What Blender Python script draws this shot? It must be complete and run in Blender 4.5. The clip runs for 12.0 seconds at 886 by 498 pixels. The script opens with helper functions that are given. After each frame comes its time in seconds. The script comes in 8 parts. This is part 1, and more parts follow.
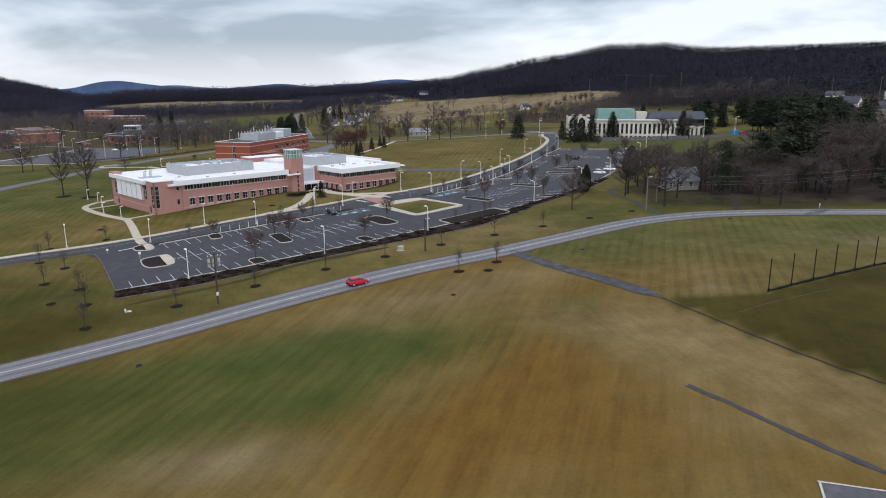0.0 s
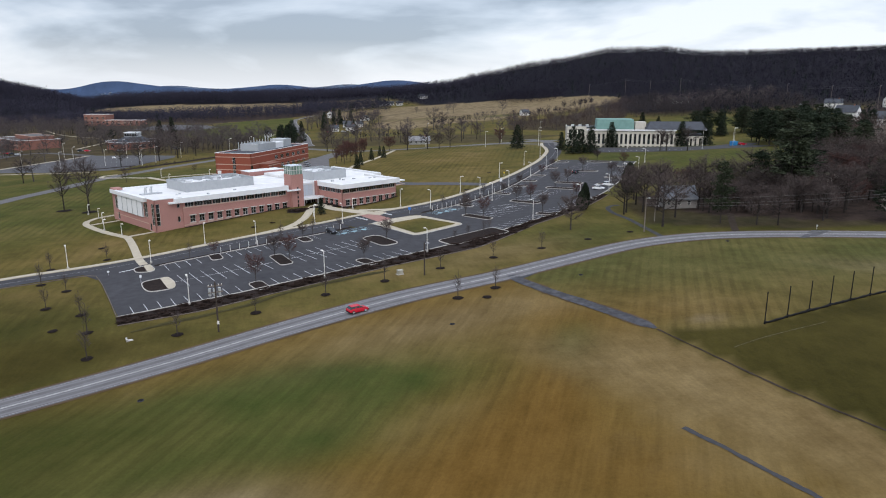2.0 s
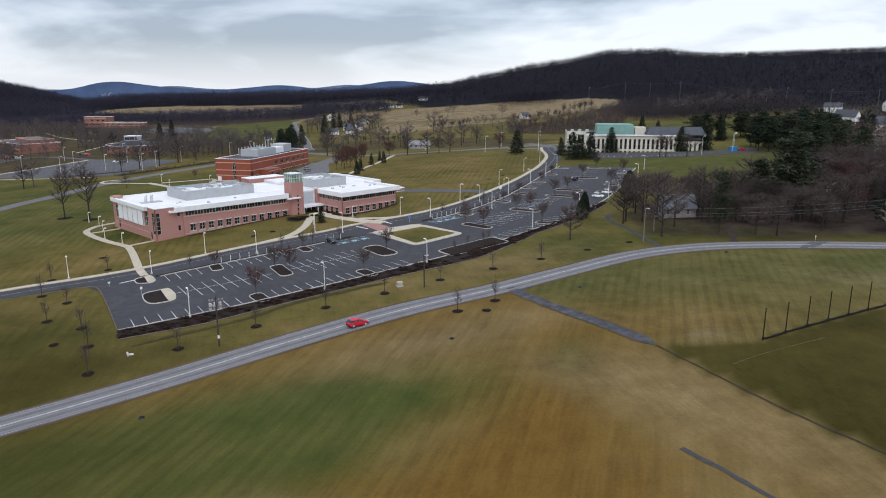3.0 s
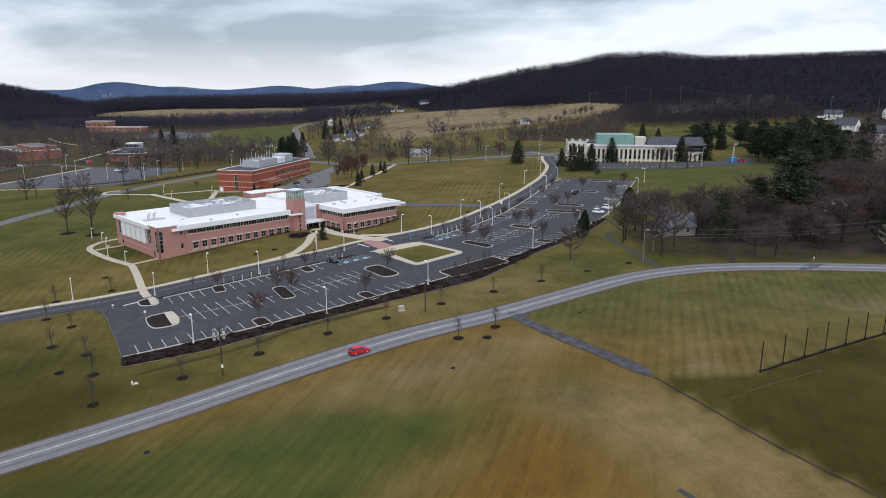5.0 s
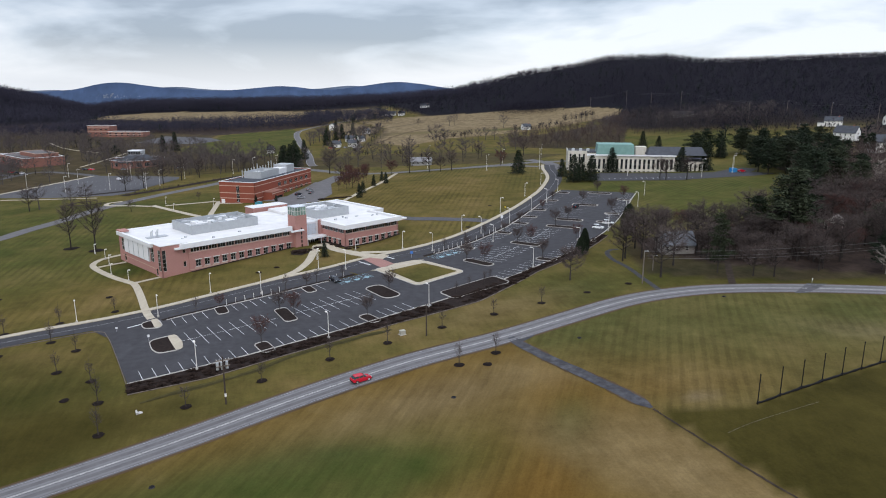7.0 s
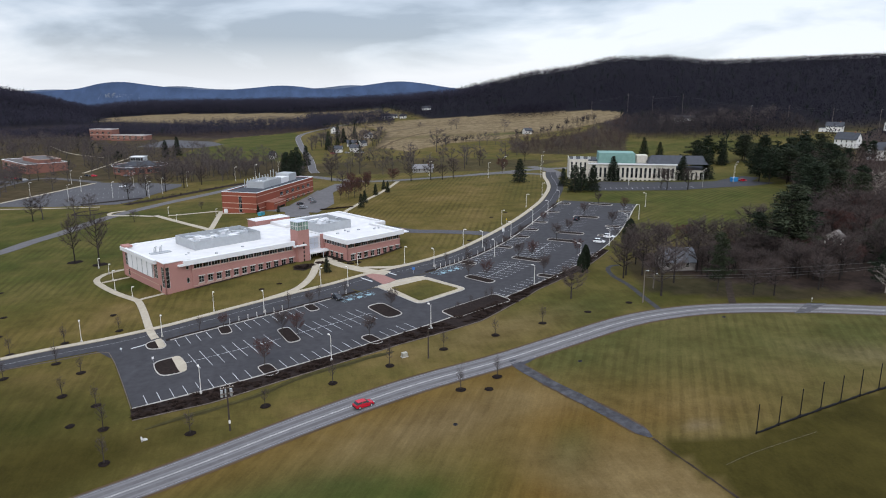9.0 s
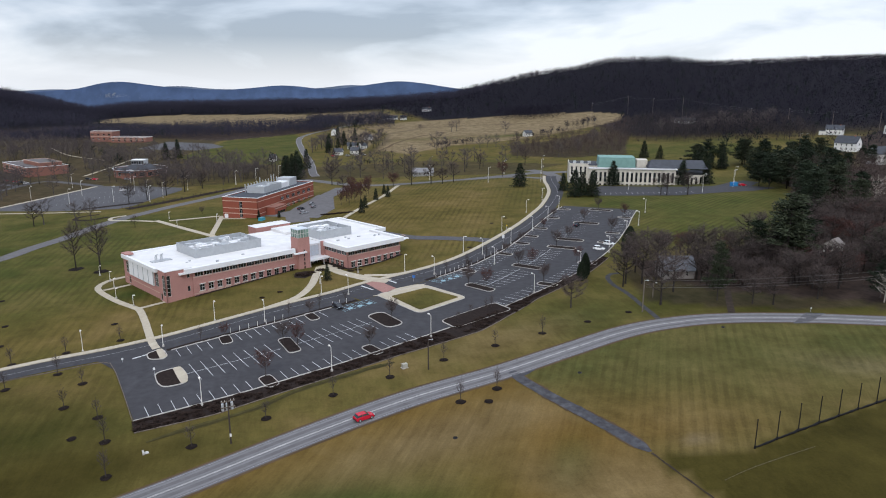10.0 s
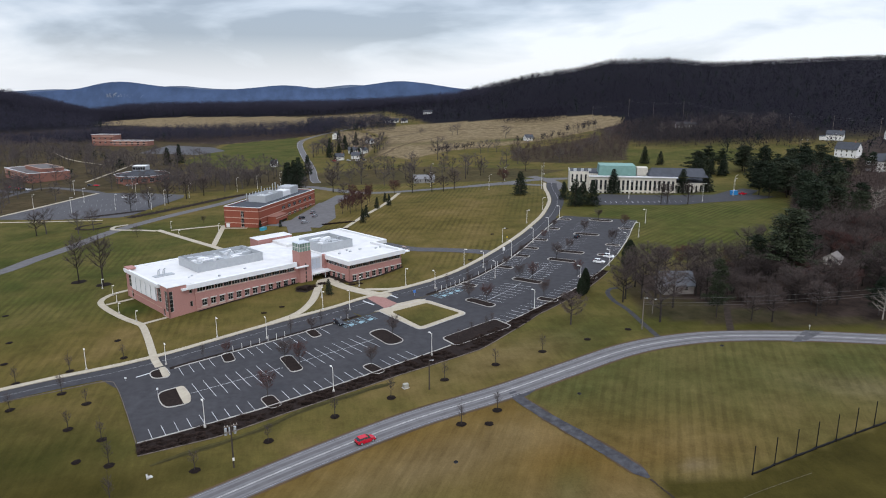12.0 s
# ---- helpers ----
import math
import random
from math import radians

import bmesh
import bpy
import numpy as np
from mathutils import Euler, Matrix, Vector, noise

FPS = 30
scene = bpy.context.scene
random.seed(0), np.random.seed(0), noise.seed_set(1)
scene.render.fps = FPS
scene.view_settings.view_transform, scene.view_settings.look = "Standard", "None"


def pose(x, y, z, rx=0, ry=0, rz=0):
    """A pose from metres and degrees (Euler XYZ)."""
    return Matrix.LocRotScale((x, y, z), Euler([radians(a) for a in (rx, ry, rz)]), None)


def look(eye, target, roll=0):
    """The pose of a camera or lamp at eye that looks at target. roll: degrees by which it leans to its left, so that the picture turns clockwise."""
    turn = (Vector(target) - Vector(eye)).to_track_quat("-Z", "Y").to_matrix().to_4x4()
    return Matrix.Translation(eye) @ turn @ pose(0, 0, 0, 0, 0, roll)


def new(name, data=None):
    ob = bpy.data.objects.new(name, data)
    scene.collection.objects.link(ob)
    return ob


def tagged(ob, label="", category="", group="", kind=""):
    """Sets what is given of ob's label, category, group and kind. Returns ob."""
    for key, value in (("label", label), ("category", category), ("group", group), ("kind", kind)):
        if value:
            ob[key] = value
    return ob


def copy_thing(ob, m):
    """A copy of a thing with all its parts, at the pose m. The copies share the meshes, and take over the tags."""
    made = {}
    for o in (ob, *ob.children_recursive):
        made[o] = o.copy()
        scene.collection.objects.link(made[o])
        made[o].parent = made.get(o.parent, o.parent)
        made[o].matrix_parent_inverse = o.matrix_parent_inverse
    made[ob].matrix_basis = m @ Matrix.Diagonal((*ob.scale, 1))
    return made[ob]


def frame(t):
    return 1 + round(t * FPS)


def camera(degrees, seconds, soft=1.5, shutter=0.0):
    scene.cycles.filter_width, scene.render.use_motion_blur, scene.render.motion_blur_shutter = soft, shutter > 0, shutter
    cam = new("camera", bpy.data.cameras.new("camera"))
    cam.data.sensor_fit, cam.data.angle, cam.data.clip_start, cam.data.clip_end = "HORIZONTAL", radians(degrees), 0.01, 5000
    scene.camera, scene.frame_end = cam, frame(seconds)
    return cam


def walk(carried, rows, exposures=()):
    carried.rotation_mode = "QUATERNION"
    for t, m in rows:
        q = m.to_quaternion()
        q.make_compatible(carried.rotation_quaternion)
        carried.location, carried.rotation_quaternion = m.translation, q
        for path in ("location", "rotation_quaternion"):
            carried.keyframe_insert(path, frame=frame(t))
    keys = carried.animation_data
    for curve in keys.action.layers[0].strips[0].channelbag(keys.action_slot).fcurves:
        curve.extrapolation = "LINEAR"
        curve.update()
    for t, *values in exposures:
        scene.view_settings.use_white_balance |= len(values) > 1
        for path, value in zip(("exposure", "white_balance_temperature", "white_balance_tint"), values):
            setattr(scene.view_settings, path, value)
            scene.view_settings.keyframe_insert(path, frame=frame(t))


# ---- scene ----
cam = camera(66.0, 12.0, soft=1.05)
PATH = [
    (0, 0.02, -0.44, 37.20, 76.65, 0.20, -0.00),
    (0.5, 0.01, -0.41, 38.56, 76.64, 0.18, -0.00),
    (1, 0.06, -0.33, 39.97, 76.64, 0.14, -0.01),
    (1.5, 0.09, -0.20, 41.34, 76.65, 0.11, -0.01),
    (2, 0.08, -0.12, 42.66, 76.67, 0.07, -0.02),
    (2.5, 0.09, -0.04, 44.00, 76.69, 0.02, -0.03),
    (3, 0.11, -0.01, 45.39, 76.69, 0.02, -0.02),
    (5, 0.01, -0.02, 51.26, 76.67, -0.02, 0.04),
    (5.5, -0.01, -0.04, 52.75, 76.67, -0.01, 0.06),
    (6, 0.00, -0.05, 54.25, 76.68, -0.02, 0.08),
    (6.5, 0.00, -0.02, 55.76, 76.66, -0.02, 0.09),
    (7, -0.01, 0.01, 57.26, 76.63, -0.02, 0.11),
    (9, -0.11, 0.16, 63.09, 76.51, -0.02, 0.23),
    (9.5, -0.10, 0.20, 64.54, 76.49, -0.01, 0.24),
    (10, -0.05, 0.24, 65.95, 76.47, -0.03, 0.26),
    (10.5, -0.02, 0.26, 67.32, 76.45, -0.04, 0.28),
    (11, -0.07, 0.26, 68.69, 76.42, -0.02, 0.29),
    (11.5, -0.08, 0.26, 70.04, 76.40, -0.02, 0.30),
    (12, -0.03, 0.29, 71.30, 76.39, -0.01, 0.33),
]
walk(cam, [(t, pose(x, y, z, rx, ry, rz)) for t, x, y, z, rx, ry, rz in PATH])
# ---- overcast sky and a weak, wide sun ----
scene.view_settings.exposure = 0.0
world = bpy.data.worlds.new("overcast_sky")
scene.world = world
world.use_nodes = True
wn, wl = world.node_tree.nodes, world.node_tree.links
wn.clear()


def wnode(kind, **values):
    n = wn.new(kind)
    for key, value in values.items():
        n.inputs[key].default_value = value
    return n


w_out, w_bg = wn.new("ShaderNodeOutputWorld"), wn.new("ShaderNodeBackground")
sky = wn.new("ShaderNodeTexSky")
sky.sky_type, sky.sun_disc, sky.sun_elevation, sky.sun_rotation = "NISHITA", False, radians(38), radians(200)
coord = wn.new("ShaderNodeTexCoord")
split = wn.new("ShaderNodeSeparateXYZ")
wl.new(coord.outputs["Generated"], split.inputs[0])
# the cloud deck lies on a plane overhead: direction / height
rise = wn.new("ShaderNodeMath")
rise.operation = "MAXIMUM"
rise.inputs[1].default_value = 0.0
wl.new(split.outputs["Z"], rise.inputs[0])
lift = wn.new("ShaderNodeMath")
lift.operation = "ADD"
lift.inputs[1].default_value = 0.25
wl.new(rise.outputs[0], lift.inputs[0])
deck = wn.new("ShaderNodeVectorMath")
deck.operation = "DIVIDE"
wl.new(coord.outputs["Generated"], deck.inputs[0])
wl.new(lift.outputs[0], deck.inputs[1])
flat = wn.new("ShaderNodeMapping")
flat.inputs["Scale"].default_value = (0.40, 0.42, 0.0)
flat.inputs["Location"].default_value = (2.35, 0.8, 0.0)
wl.new(deck.outputs[0], flat.inputs[0])
big = wnode("ShaderNodeTexNoise", Scale=2.2, Detail=6.0, Roughness=0.50, Distortion=0.35)
wl.new(flat.outputs[0], big.inputs["Vector"])
ramp = wn.new("ShaderNodeValToRGB")
el = ramp.color_ramp.elements
el[0].position, el[0].color = 0.41, (0.40, 0.465, 0.585, 1)
el[1].position, el[1].color = 0.585, (0.98, 1.03, 1.14, 1)
mid = el.new(0.48)
mid.color = (0.63, 0.71, 0.85, 1)
# the deck thins towards the east
east = wn.new("ShaderNodeMath")
east.operation = "MULTIPLY_ADD"
east.inputs[1].default_value = 0.16
wl.new(split.outputs["X"], east.inputs[0])
wl.new(big.outputs["Fac"], east.inputs[2])
wl.new(east.outputs[0], ramp.inputs[0])
# brighter towards the horizon
low = wn.new("ShaderNodeMapRange")
low.inputs[1].default_value, low.inputs[2].default_value, low.inputs[3].default_value, low.inputs[4].default_value = 0.0, 0.065, 0.85, 0.0
wl.new(split.outputs["Z"], low.inputs[0])
pale = wn.new("ShaderNodeMix")
pale.data_type = "RGBA"
wl.new(low.outputs[0], pale.inputs[0])
wl.new(ramp.outputs[0], pale.inputs[6])
pale.inputs[7].default_value = (1.03, 1.07, 1.15, 1)
thin = wn.new("ShaderNodeMix")
thin.data_type, thin.blend_type = "RGBA", "ADD"
thin.inputs[0].default_value = 0.03
wl.new(pale.outputs[2], thin.inputs[6])
wl.new(sky.outputs[0], thin.inputs[7])
wl.new(thin.outputs[2], w_bg.inputs[0])
# an overcast sky is brightest overhead
zenith = wn.new("ShaderNodeMapRange")
zenith.inputs[1].default_value, zenith.inputs[2].default_value, zenith.inputs[3].default_value, zenith.inputs[4].default_value = 0.25, 0.9, 0.80, 1.75
wl.new(split.outputs["Z"], zenith.inputs[0])
wl.new(zenith.outputs[0], w_bg.inputs[1])
wl.new(w_bg.outputs[0], w_out.inputs[0])

sun = new("sun", bpy.data.lights.new("sun", "SUN"))
sun.data.energy, sun.data.angle, sun.data.color = 1.4, radians(25), (1.0, 0.94, 0.86)
sun.matrix_world = look((0, 0, 100), (35, 100, 0))
# ---- the lie of the land ----
KNOTS = [(-45, 94, -2.9), (2, 119, -0.3), (35, 106, 3.2), (55, 109, 3.8), (-61, 109, -2.5), (-37, 128, -0.6), (3, 132, 1.0),
         (25, 169, 2.6), (55, 180, 4.9), (92, 172, 4.9), (-26, 146, 1.2), (-94, 165, -2.2), (-66, 182, 0.2), (-89, 203, -0.1),
         (-33, 229, 2.9), (56, 245, 6.2), (-136, 246, -1.0), (60, 390, 9.0), (130, 430, 7.0), (150, 341, 13.0), (-100, 340, 1.0)]
FAR_KNOTS = [(-380, 611, -5), (-86, 979, 15), (128, 954, 26), (317, 574, 23), (-700, 1400, 8), (600, 1000, 40), (500, 300, 16),
             (-600, 200, -8), (-300, -300, -8), (300, -300, 2), (0, 20, -3)]


def spline_weights(knots, smooth):
    p = np.array(knots, float)
    n = len(p)
    d = np.hypot(p[:, None, 0] - p[None, :, 0], p[:, None, 1] - p[None, :, 1]) / 100
    a = np.zeros((n + 3, n + 3))
    a[:n, :n] = np.where(d > 0, d * d * np.log(d + 1e-12), 0) + smooth * np.eye(n)
    a[:n, n:] = np.c_[np.ones(n), p[:, 0] / 100, p[:, 1] / 100]
    a[n:, :n] = a[:n, n:].T
    return p, np.linalg.solve(a, np.r_[p[:, 2], 0, 0, 0])


LAND = spline_weights(KNOTS + FAR_KNOTS, 0.12)
# skyline of the wooded hills: (sideways slope x / y, upward slope) as seen from 63 m up, and the distance of the crest
CREST = [(-1.6, 0.012), (-0.75, 0.008), (-0.66, 0.003), (-0.58, -0.012), (-0.51, -0.028), (-0.46, -0.022), (-0.40, -0.020), (-0.32, -0.020), (-0.23, -0.019),
         (-0.15, -0.018), (-0.07, -0.014), (0.01, -0.006), (0.07, 0.010), (0.11, 0.020), (0.18, 0.030), (0.23, 0.040), (0.31, 0.041),
         (0.37, 0.034), (0.45, 0.035), (0.65, 0.038), (1.6, 0.044)]
FOOT, TOP = 820.0, 1470.0


def smoothstep(a, b, x):
    k = np.clip((x - a) / (b - a), 0, 1)
    return k * k * (3 - 2 * k)


def crest_distance(u):
    return TOP * np.sqrt(1 + np.clip(u, -1.6, 1.6) ** 2) * (1 + 0.28 * smoothstep(0.25, 0.6, u))


def heights(x, y):
    """The ground's height at arrays of places."""
    x, y = np.asarray(x, float), np.asarray(y, float)
    p, w = LAND
    xc, yc = np.clip(x, -900, 900), np.clip(y, -400, 1500)
    d = np.hypot(xc[..., None] - p[:, 0], yc[..., None] - p[:, 1]) / 100
    z = (np.where(d > 0, d * d * np.log(d + 1e-12), 0) * w[:len(p)]).sum(-1) + w[-3] + w[-2] * xc / 100 + w[-1] * yc / 100
    z = np.clip(z, -14, 45)
    # the ground is cut down along the front of the east wing and its entrance
    for cx, cy, rx, ry, deep in ((-25, 243.6, 17, 7, 1.7), (-46, 242, 7, 6, 0.8)):
        a, b = ((x - cx) + (y - cy)) * 0.7071, ((y - cy) - (x - cx)) * 0.7071
        z = z - deep * np.exp(-(a / rx) ** 2 - (b / ry) ** 2)
    u = x / np.maximum(y, 150)
    r = np.hypot(x, y)
    c = np.array(CREST)
    far = crest_distance(u)
    top = 63 + np.interp(u, c[:, 0], c[:, 1]) * far - 13
    foot = FOOT - 230 * smoothstep(0.2, 0.5, u) + 320 * smoothstep(-0.1, -0.3, u)
    k = smoothstep(foot, far, r) * smoothstep(-100, 300, y)
    return z * (1 - k) + (top - 0.07 * np.maximum(r - far, 0) * k) * k


def height(x, y):
    return float(heights(x, y))
# ---- materials ----
class Mat:
    """A node material, with short calls for its nodes."""

    def __init__(self, name, rough=0.8, metal=0.0, spec=0.4):
        self.m = bpy.data.materials.new(name)
        self.m.use_nodes = True
        self.t = self.m.node_tree
        self.b = self.t.nodes["Principled BSDF"]
        self.b.inputs["Roughness"].default_value = rough
        self.b.inputs["Metallic"].default_value = metal
        self.b.inputs["Specular IOR Level"].default_value = spec
        self.place = self.t.nodes.new("ShaderNodeNewGeometry").outputs["Position"]

    def link(self, a, b):
        self.t.links.new(a, b)
        return self

    def scaled(self, sx, sy, sz, rot=0.0):
        n = self.t.nodes.new("ShaderNodeMapping")
        n.inputs["Scale"].default_value = (sx, sy, sz)
        n.inputs["Rotation"].default_value = (0, 0, rot)
        self.link(self.place, n.inputs[0])
        return n.outputs[0]

    def turned(self, rot, sx, sy, sz):
        n = self.t.nodes.new("ShaderNodeMapping")
        n.inputs["Rotation"].default_value = (0, 0, rot)
        self.link(self.place, n.inputs[0])
        k = self.t.nodes.new("ShaderNodeMapping")
        k.inputs["Scale"].default_value = (sx, sy, sz)
        self.link(n.outputs[0], k.inputs[0])
        return k.outputs[0]

    def noise(self, scale, detail=4.0, rough=0.6, vector=None):
        n = self.t.nodes.new("ShaderNodeTexNoise")
        n.inputs["Scale"].default_value, n.inputs["Detail"].default_value, n.inputs["Roughness"].default_value = scale, detail, rough
        self.link(vector or self.place, n.inputs["Vector"])
        return n.outputs["Fac"]

    def wave(self, vector, scale=1.0, distortion=0.0):
        n = self.t.nodes.new("ShaderNodeTexWave")
        n.inputs["Scale"].default_value, n.inputs["Distortion"].default_value = scale, distortion
        n.inputs["Detail Scale"].default_value = 0.3
        self.link(vector, n.inputs["Vector"])
        return n.outputs["Fac"]

    def ramp(self, value, *stops):
        n = self.t.nodes.new("ShaderNodeValToRGB")
        e = n.color_ramp.elements
        while len(e) < len(stops):
            e.new(0.5)
        for k, (at, c) in zip(e, stops):
            k.position, k.color = at, (*(c if isinstance(c, tuple) else (c, c, c)), 1)
        self.link(value, n.inputs[0])
        return n.outputs[0]

    def mix(self, factor, a, b, how="MIX"):
        n = self.t.nodes.new("ShaderNodeMix")
        n.data_type, n.blend_type = "RGBA", how
        for value, i in ((factor, 0), (a, 6), (b, 7)):
            socket = n.inputs[i]
            if isinstance(value, (int, float)):
                socket.default_value = value if i == 0 else (value, value, value, 1)
            elif isinstance(value, tuple):
                socket.default_value = (*value, 1)
            else:
                self.link(value, socket)
        return n.outputs[2]

    def attribute(self, name):
        n = self.t.nodes.new("ShaderNodeAttribute")
        n.attribute_name = name
        return n.outputs["Fac"]

    def random(self):
        return self.t.nodes.new("ShaderNodeObjectInfo").outputs["Random"]

    def island(self):
        return self.t.nodes.new("ShaderNodeNewGeometry").outputs["Random Per Island"]

    def bump(self, value, strength=0.3, distance=0.05):
        n = self.t.nodes.new("ShaderNodeBump")
        n.inputs["Strength"].default_value, n.inputs["Distance"].default_value = strength, distance
        self.link(value, n.inputs["Height"])
        self.link(n.outputs[0], self.b.inputs["Normal"])
        return self

    def colour(self, socket):
        if isinstance(socket, tuple):
            self.b.inputs["Base Color"].default_value = (*socket, 1)
        else:
            self.link(socket, self.b.inputs["Base Color"])
        return self.m


def worn(name, c, spread=0.25, scale=1.5, rough=0.8, metal=0.0, spec=0.4, each=0.0):
    """One colour with stains at two scales; each: how much single objects differ."""
    k = Mat(name, rough, metal, spec if rough < 0.82 else 0.1)
    dark, light = tuple(v * (1 - spread) for v in c), tuple(min(v * (1 + spread), 0.95) for v in c)
    a = k.ramp(k.noise(scale, 6), (0.3, dark), (0.7, light))
    b = k.mix(k.ramp(k.noise(scale * 0.13, 3), (0.35, 0.0), (0.7, 0.55)), a, tuple(v * (1 - 0.6 * spread) for v in c))
    if each:
        b = k.mix(each, b, k.ramp(k.random(), (0.0, 0.0), (1.0, tuple(min(2 * v, 1) for v in c))))
    k.bump(k.noise(scale * 6, 3), 0.15, 0.03)
    return k.colour(b)


def ground_material():
    k = Mat("winter_grass", 0.95, spec=0.05)
    # blades and mowing leave streaks along the way the mower went
    streak = k.noise(1.5, 6, 0.68, k.turned(radians(17.5), 1.0, 0.09, 1.0))
    broad = k.noise(0.24, 4, 0.6, k.turned(radians(17.5), 1.0, 0.12, 1.0))
    across = k.noise(1.1, 6, 0.68, k.turned(radians(-12.7), 1.0, 0.14, 1.0))
    near = k.mix(k.attribute("mown_c"), k.mix(k.attribute("mown_b"), across, streak), streak)
    fine = k.mix(0.5, near, k.noise(2.2, 6, 0.7))
    patch = k.noise(0.045, 5, 0.62)
    blotch = k.mix(k.attribute("mown_c"), k.noise(0.16, 5, 0.65), k.mix(0.45, broad, k.noise(0.16, 5, 0.65)))
    lawn = k.ramp(patch, (0.32, (0.061, 0.057, 0.016)), (0.5, (0.091, 0.074, 0.022)), (0.68, (0.129, 0.093, 0.034)))
    dry = k.ramp(patch, (0.31, (0.100, 0.058, 0.013)), (0.5, (0.124, 0.078, 0.022)), (0.68, (0.154, 0.106, 0.041)))
    rust = k.ramp(blotch, (0.3, (0.098, 0.053, 0.011)), (0.7, (0.126, 0.072, 0.018)))
    green = k.ramp(patch, (0.34, (0.034, 0.048, 0.010)), (0.62, (0.063, 0.064, 0.017)))
    pale = k.ramp(blotch, (0.3, (0.128, 0.094, 0.050)), (0.7, (0.186, 0.144, 0.086)))
    wood = k.ramp(blotch, (0.3, (0.022, 0.016, 0.014)), (0.7, (0.046, 0.033, 0.027)))
    c = k.mix(k.attribute("dry"), lawn, dry)
    c = k.mix(k.attribute("rust"), c, rust)
    c = k.mix(k.attribute("green"), c, green)
    c = k.mix(k.attribute("pale"), c, pale)
    c = k.mix(k.attribute("dark_turf"), c, k.ramp(patch, (0.34, (0.032, 0.027, 0.006)), (0.66, (0.052, 0.042, 0.010))))
    # mowing bands, each wheel track seen as a lighter or darker stripe
    for name, turn, wide, low, high in (("mown_a", 8, 2.6, 0.83, 1.10), ("mown_b", 17.5, 2.3, 0.87, 1.05), ("mown_c", 17.5, 2.5, 0.91, 1.04), ("mown_d", 45, 2.6, 0.76, 1.14), ("mown_e", -12.7, 2.8, 0.87, 1.08)):
        band = k.ramp(k.wave(k.turned(radians(turn), 1, 1, 1), 0.314 / wide, 1.2), (0.15, low), (0.6, high))
        band = k.mix(k.ramp(k.noise(0.03, 3), (0.4, 0.1), (0.62, 1.0)), 1.0, band)
        c = k.mix(k.attribute(name), c, k.mix(1.0, c, band, "MULTIPLY"))
    c = k.mix(k.attribute("wood"), c, wood)
    # hill floor: dark, with the distance's bluish haze painted in
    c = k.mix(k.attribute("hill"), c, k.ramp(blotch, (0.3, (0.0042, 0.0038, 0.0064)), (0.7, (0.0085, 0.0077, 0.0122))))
    c = k.mix(0.7, c, k.mix(1.0, c, k.ramp(fine, (0.28, 0.66), (0.72, 1.38)), "MULTIPLY"))
    c = k.mix(0.8, c, k.mix(1.0, c, k.ramp(blotch, (0.25, 0.72), (0.75, 1.28)), "MULTIPLY"))
    k.bump(fine, 0.6, 0.12)
    return k.colour(c)


GRASS = ground_material()
ASPHALT = worn("lot_asphalt", (0.052, 0.0515, 0.0565), 0.22, 0.5, 0.85)
ROAD = worn("road_asphalt", (0.126, 0.121, 0.125), 0.2, 0.5, 0.85)
TAR = worn("path_asphalt", (0.088, 0.087, 0.093), 0.3, 0.8, 0.88)
CENTRE_PAINT = worn("faded_white_paint", (0.36, 0.355, 0.35), 0.25, 0.8, 0.7)
DULL_EDGE = worn("dull_stone_edging", (0.15, 0.125, 0.105), 0.3, 1.2, 0.9)
DARK_TAR = worn("driveway_asphalt", (0.052, 0.052, 0.056), 0.3, 0.8, 0.88)
CONCRETE = worn("pale_concrete", (0.40, 0.355, 0.28), 0.16, 0.7, 0.85)
KERB = worn("kerb_concrete", (0.42, 0.40, 0.37), 0.2, 1.2, 0.85)
PAINT = worn("road_paint", (0.56, 0.57, 0.58), 0.25, 2.0, 0.6)
FADED = worn("faded_paint", (0.27, 0.27, 0.28), 0.3, 0.7, 0.7)
BLUE_PAINT = worn("blue_paint", (0.22, 0.36, 0.42), 0.3, 2.0, 0.6)
PAVER = worn("red_paver", (0.30, 0.165, 0.145), 0.2, 2.0, 0.85)
MULCH = worn("bark_mulch", (0.022, 0.0155, 0.0135), 0.5, 1.3, 0.95)
BARE_EARTH = worn("bare_earth", (0.088, 0.060, 0.034), 0.25, 0.06, 0.95)


def brick_material(name, c, mortar):
    k = Mat(name, 0.88, spec=0.2)
    n = k.t.nodes.new("ShaderNodeTexCoord")
    fine = k.noise(5.0, 6, 0.7, n.outputs["Object"])
    course = k.wave(k.scaled(0.0, 0.0, 1.0), 2.2)
    a = k.ramp(fine, (0.25, tuple(v * 0.78 for v in c)), (0.75, tuple(v * 1.22 for v in c)))
    a = k.mix(k.ramp(course, (0.86, 0.0), (1.0, 0.35)), a, mortar)
    a = k.mix(k.ramp(k.noise(0.25, 4), (0.35, 0.0), (0.75, 0.4)), a, tuple(v * 0.82 for v in c))
    k.bump(fine, 0.2, 0.02)
    return k.colour(a)


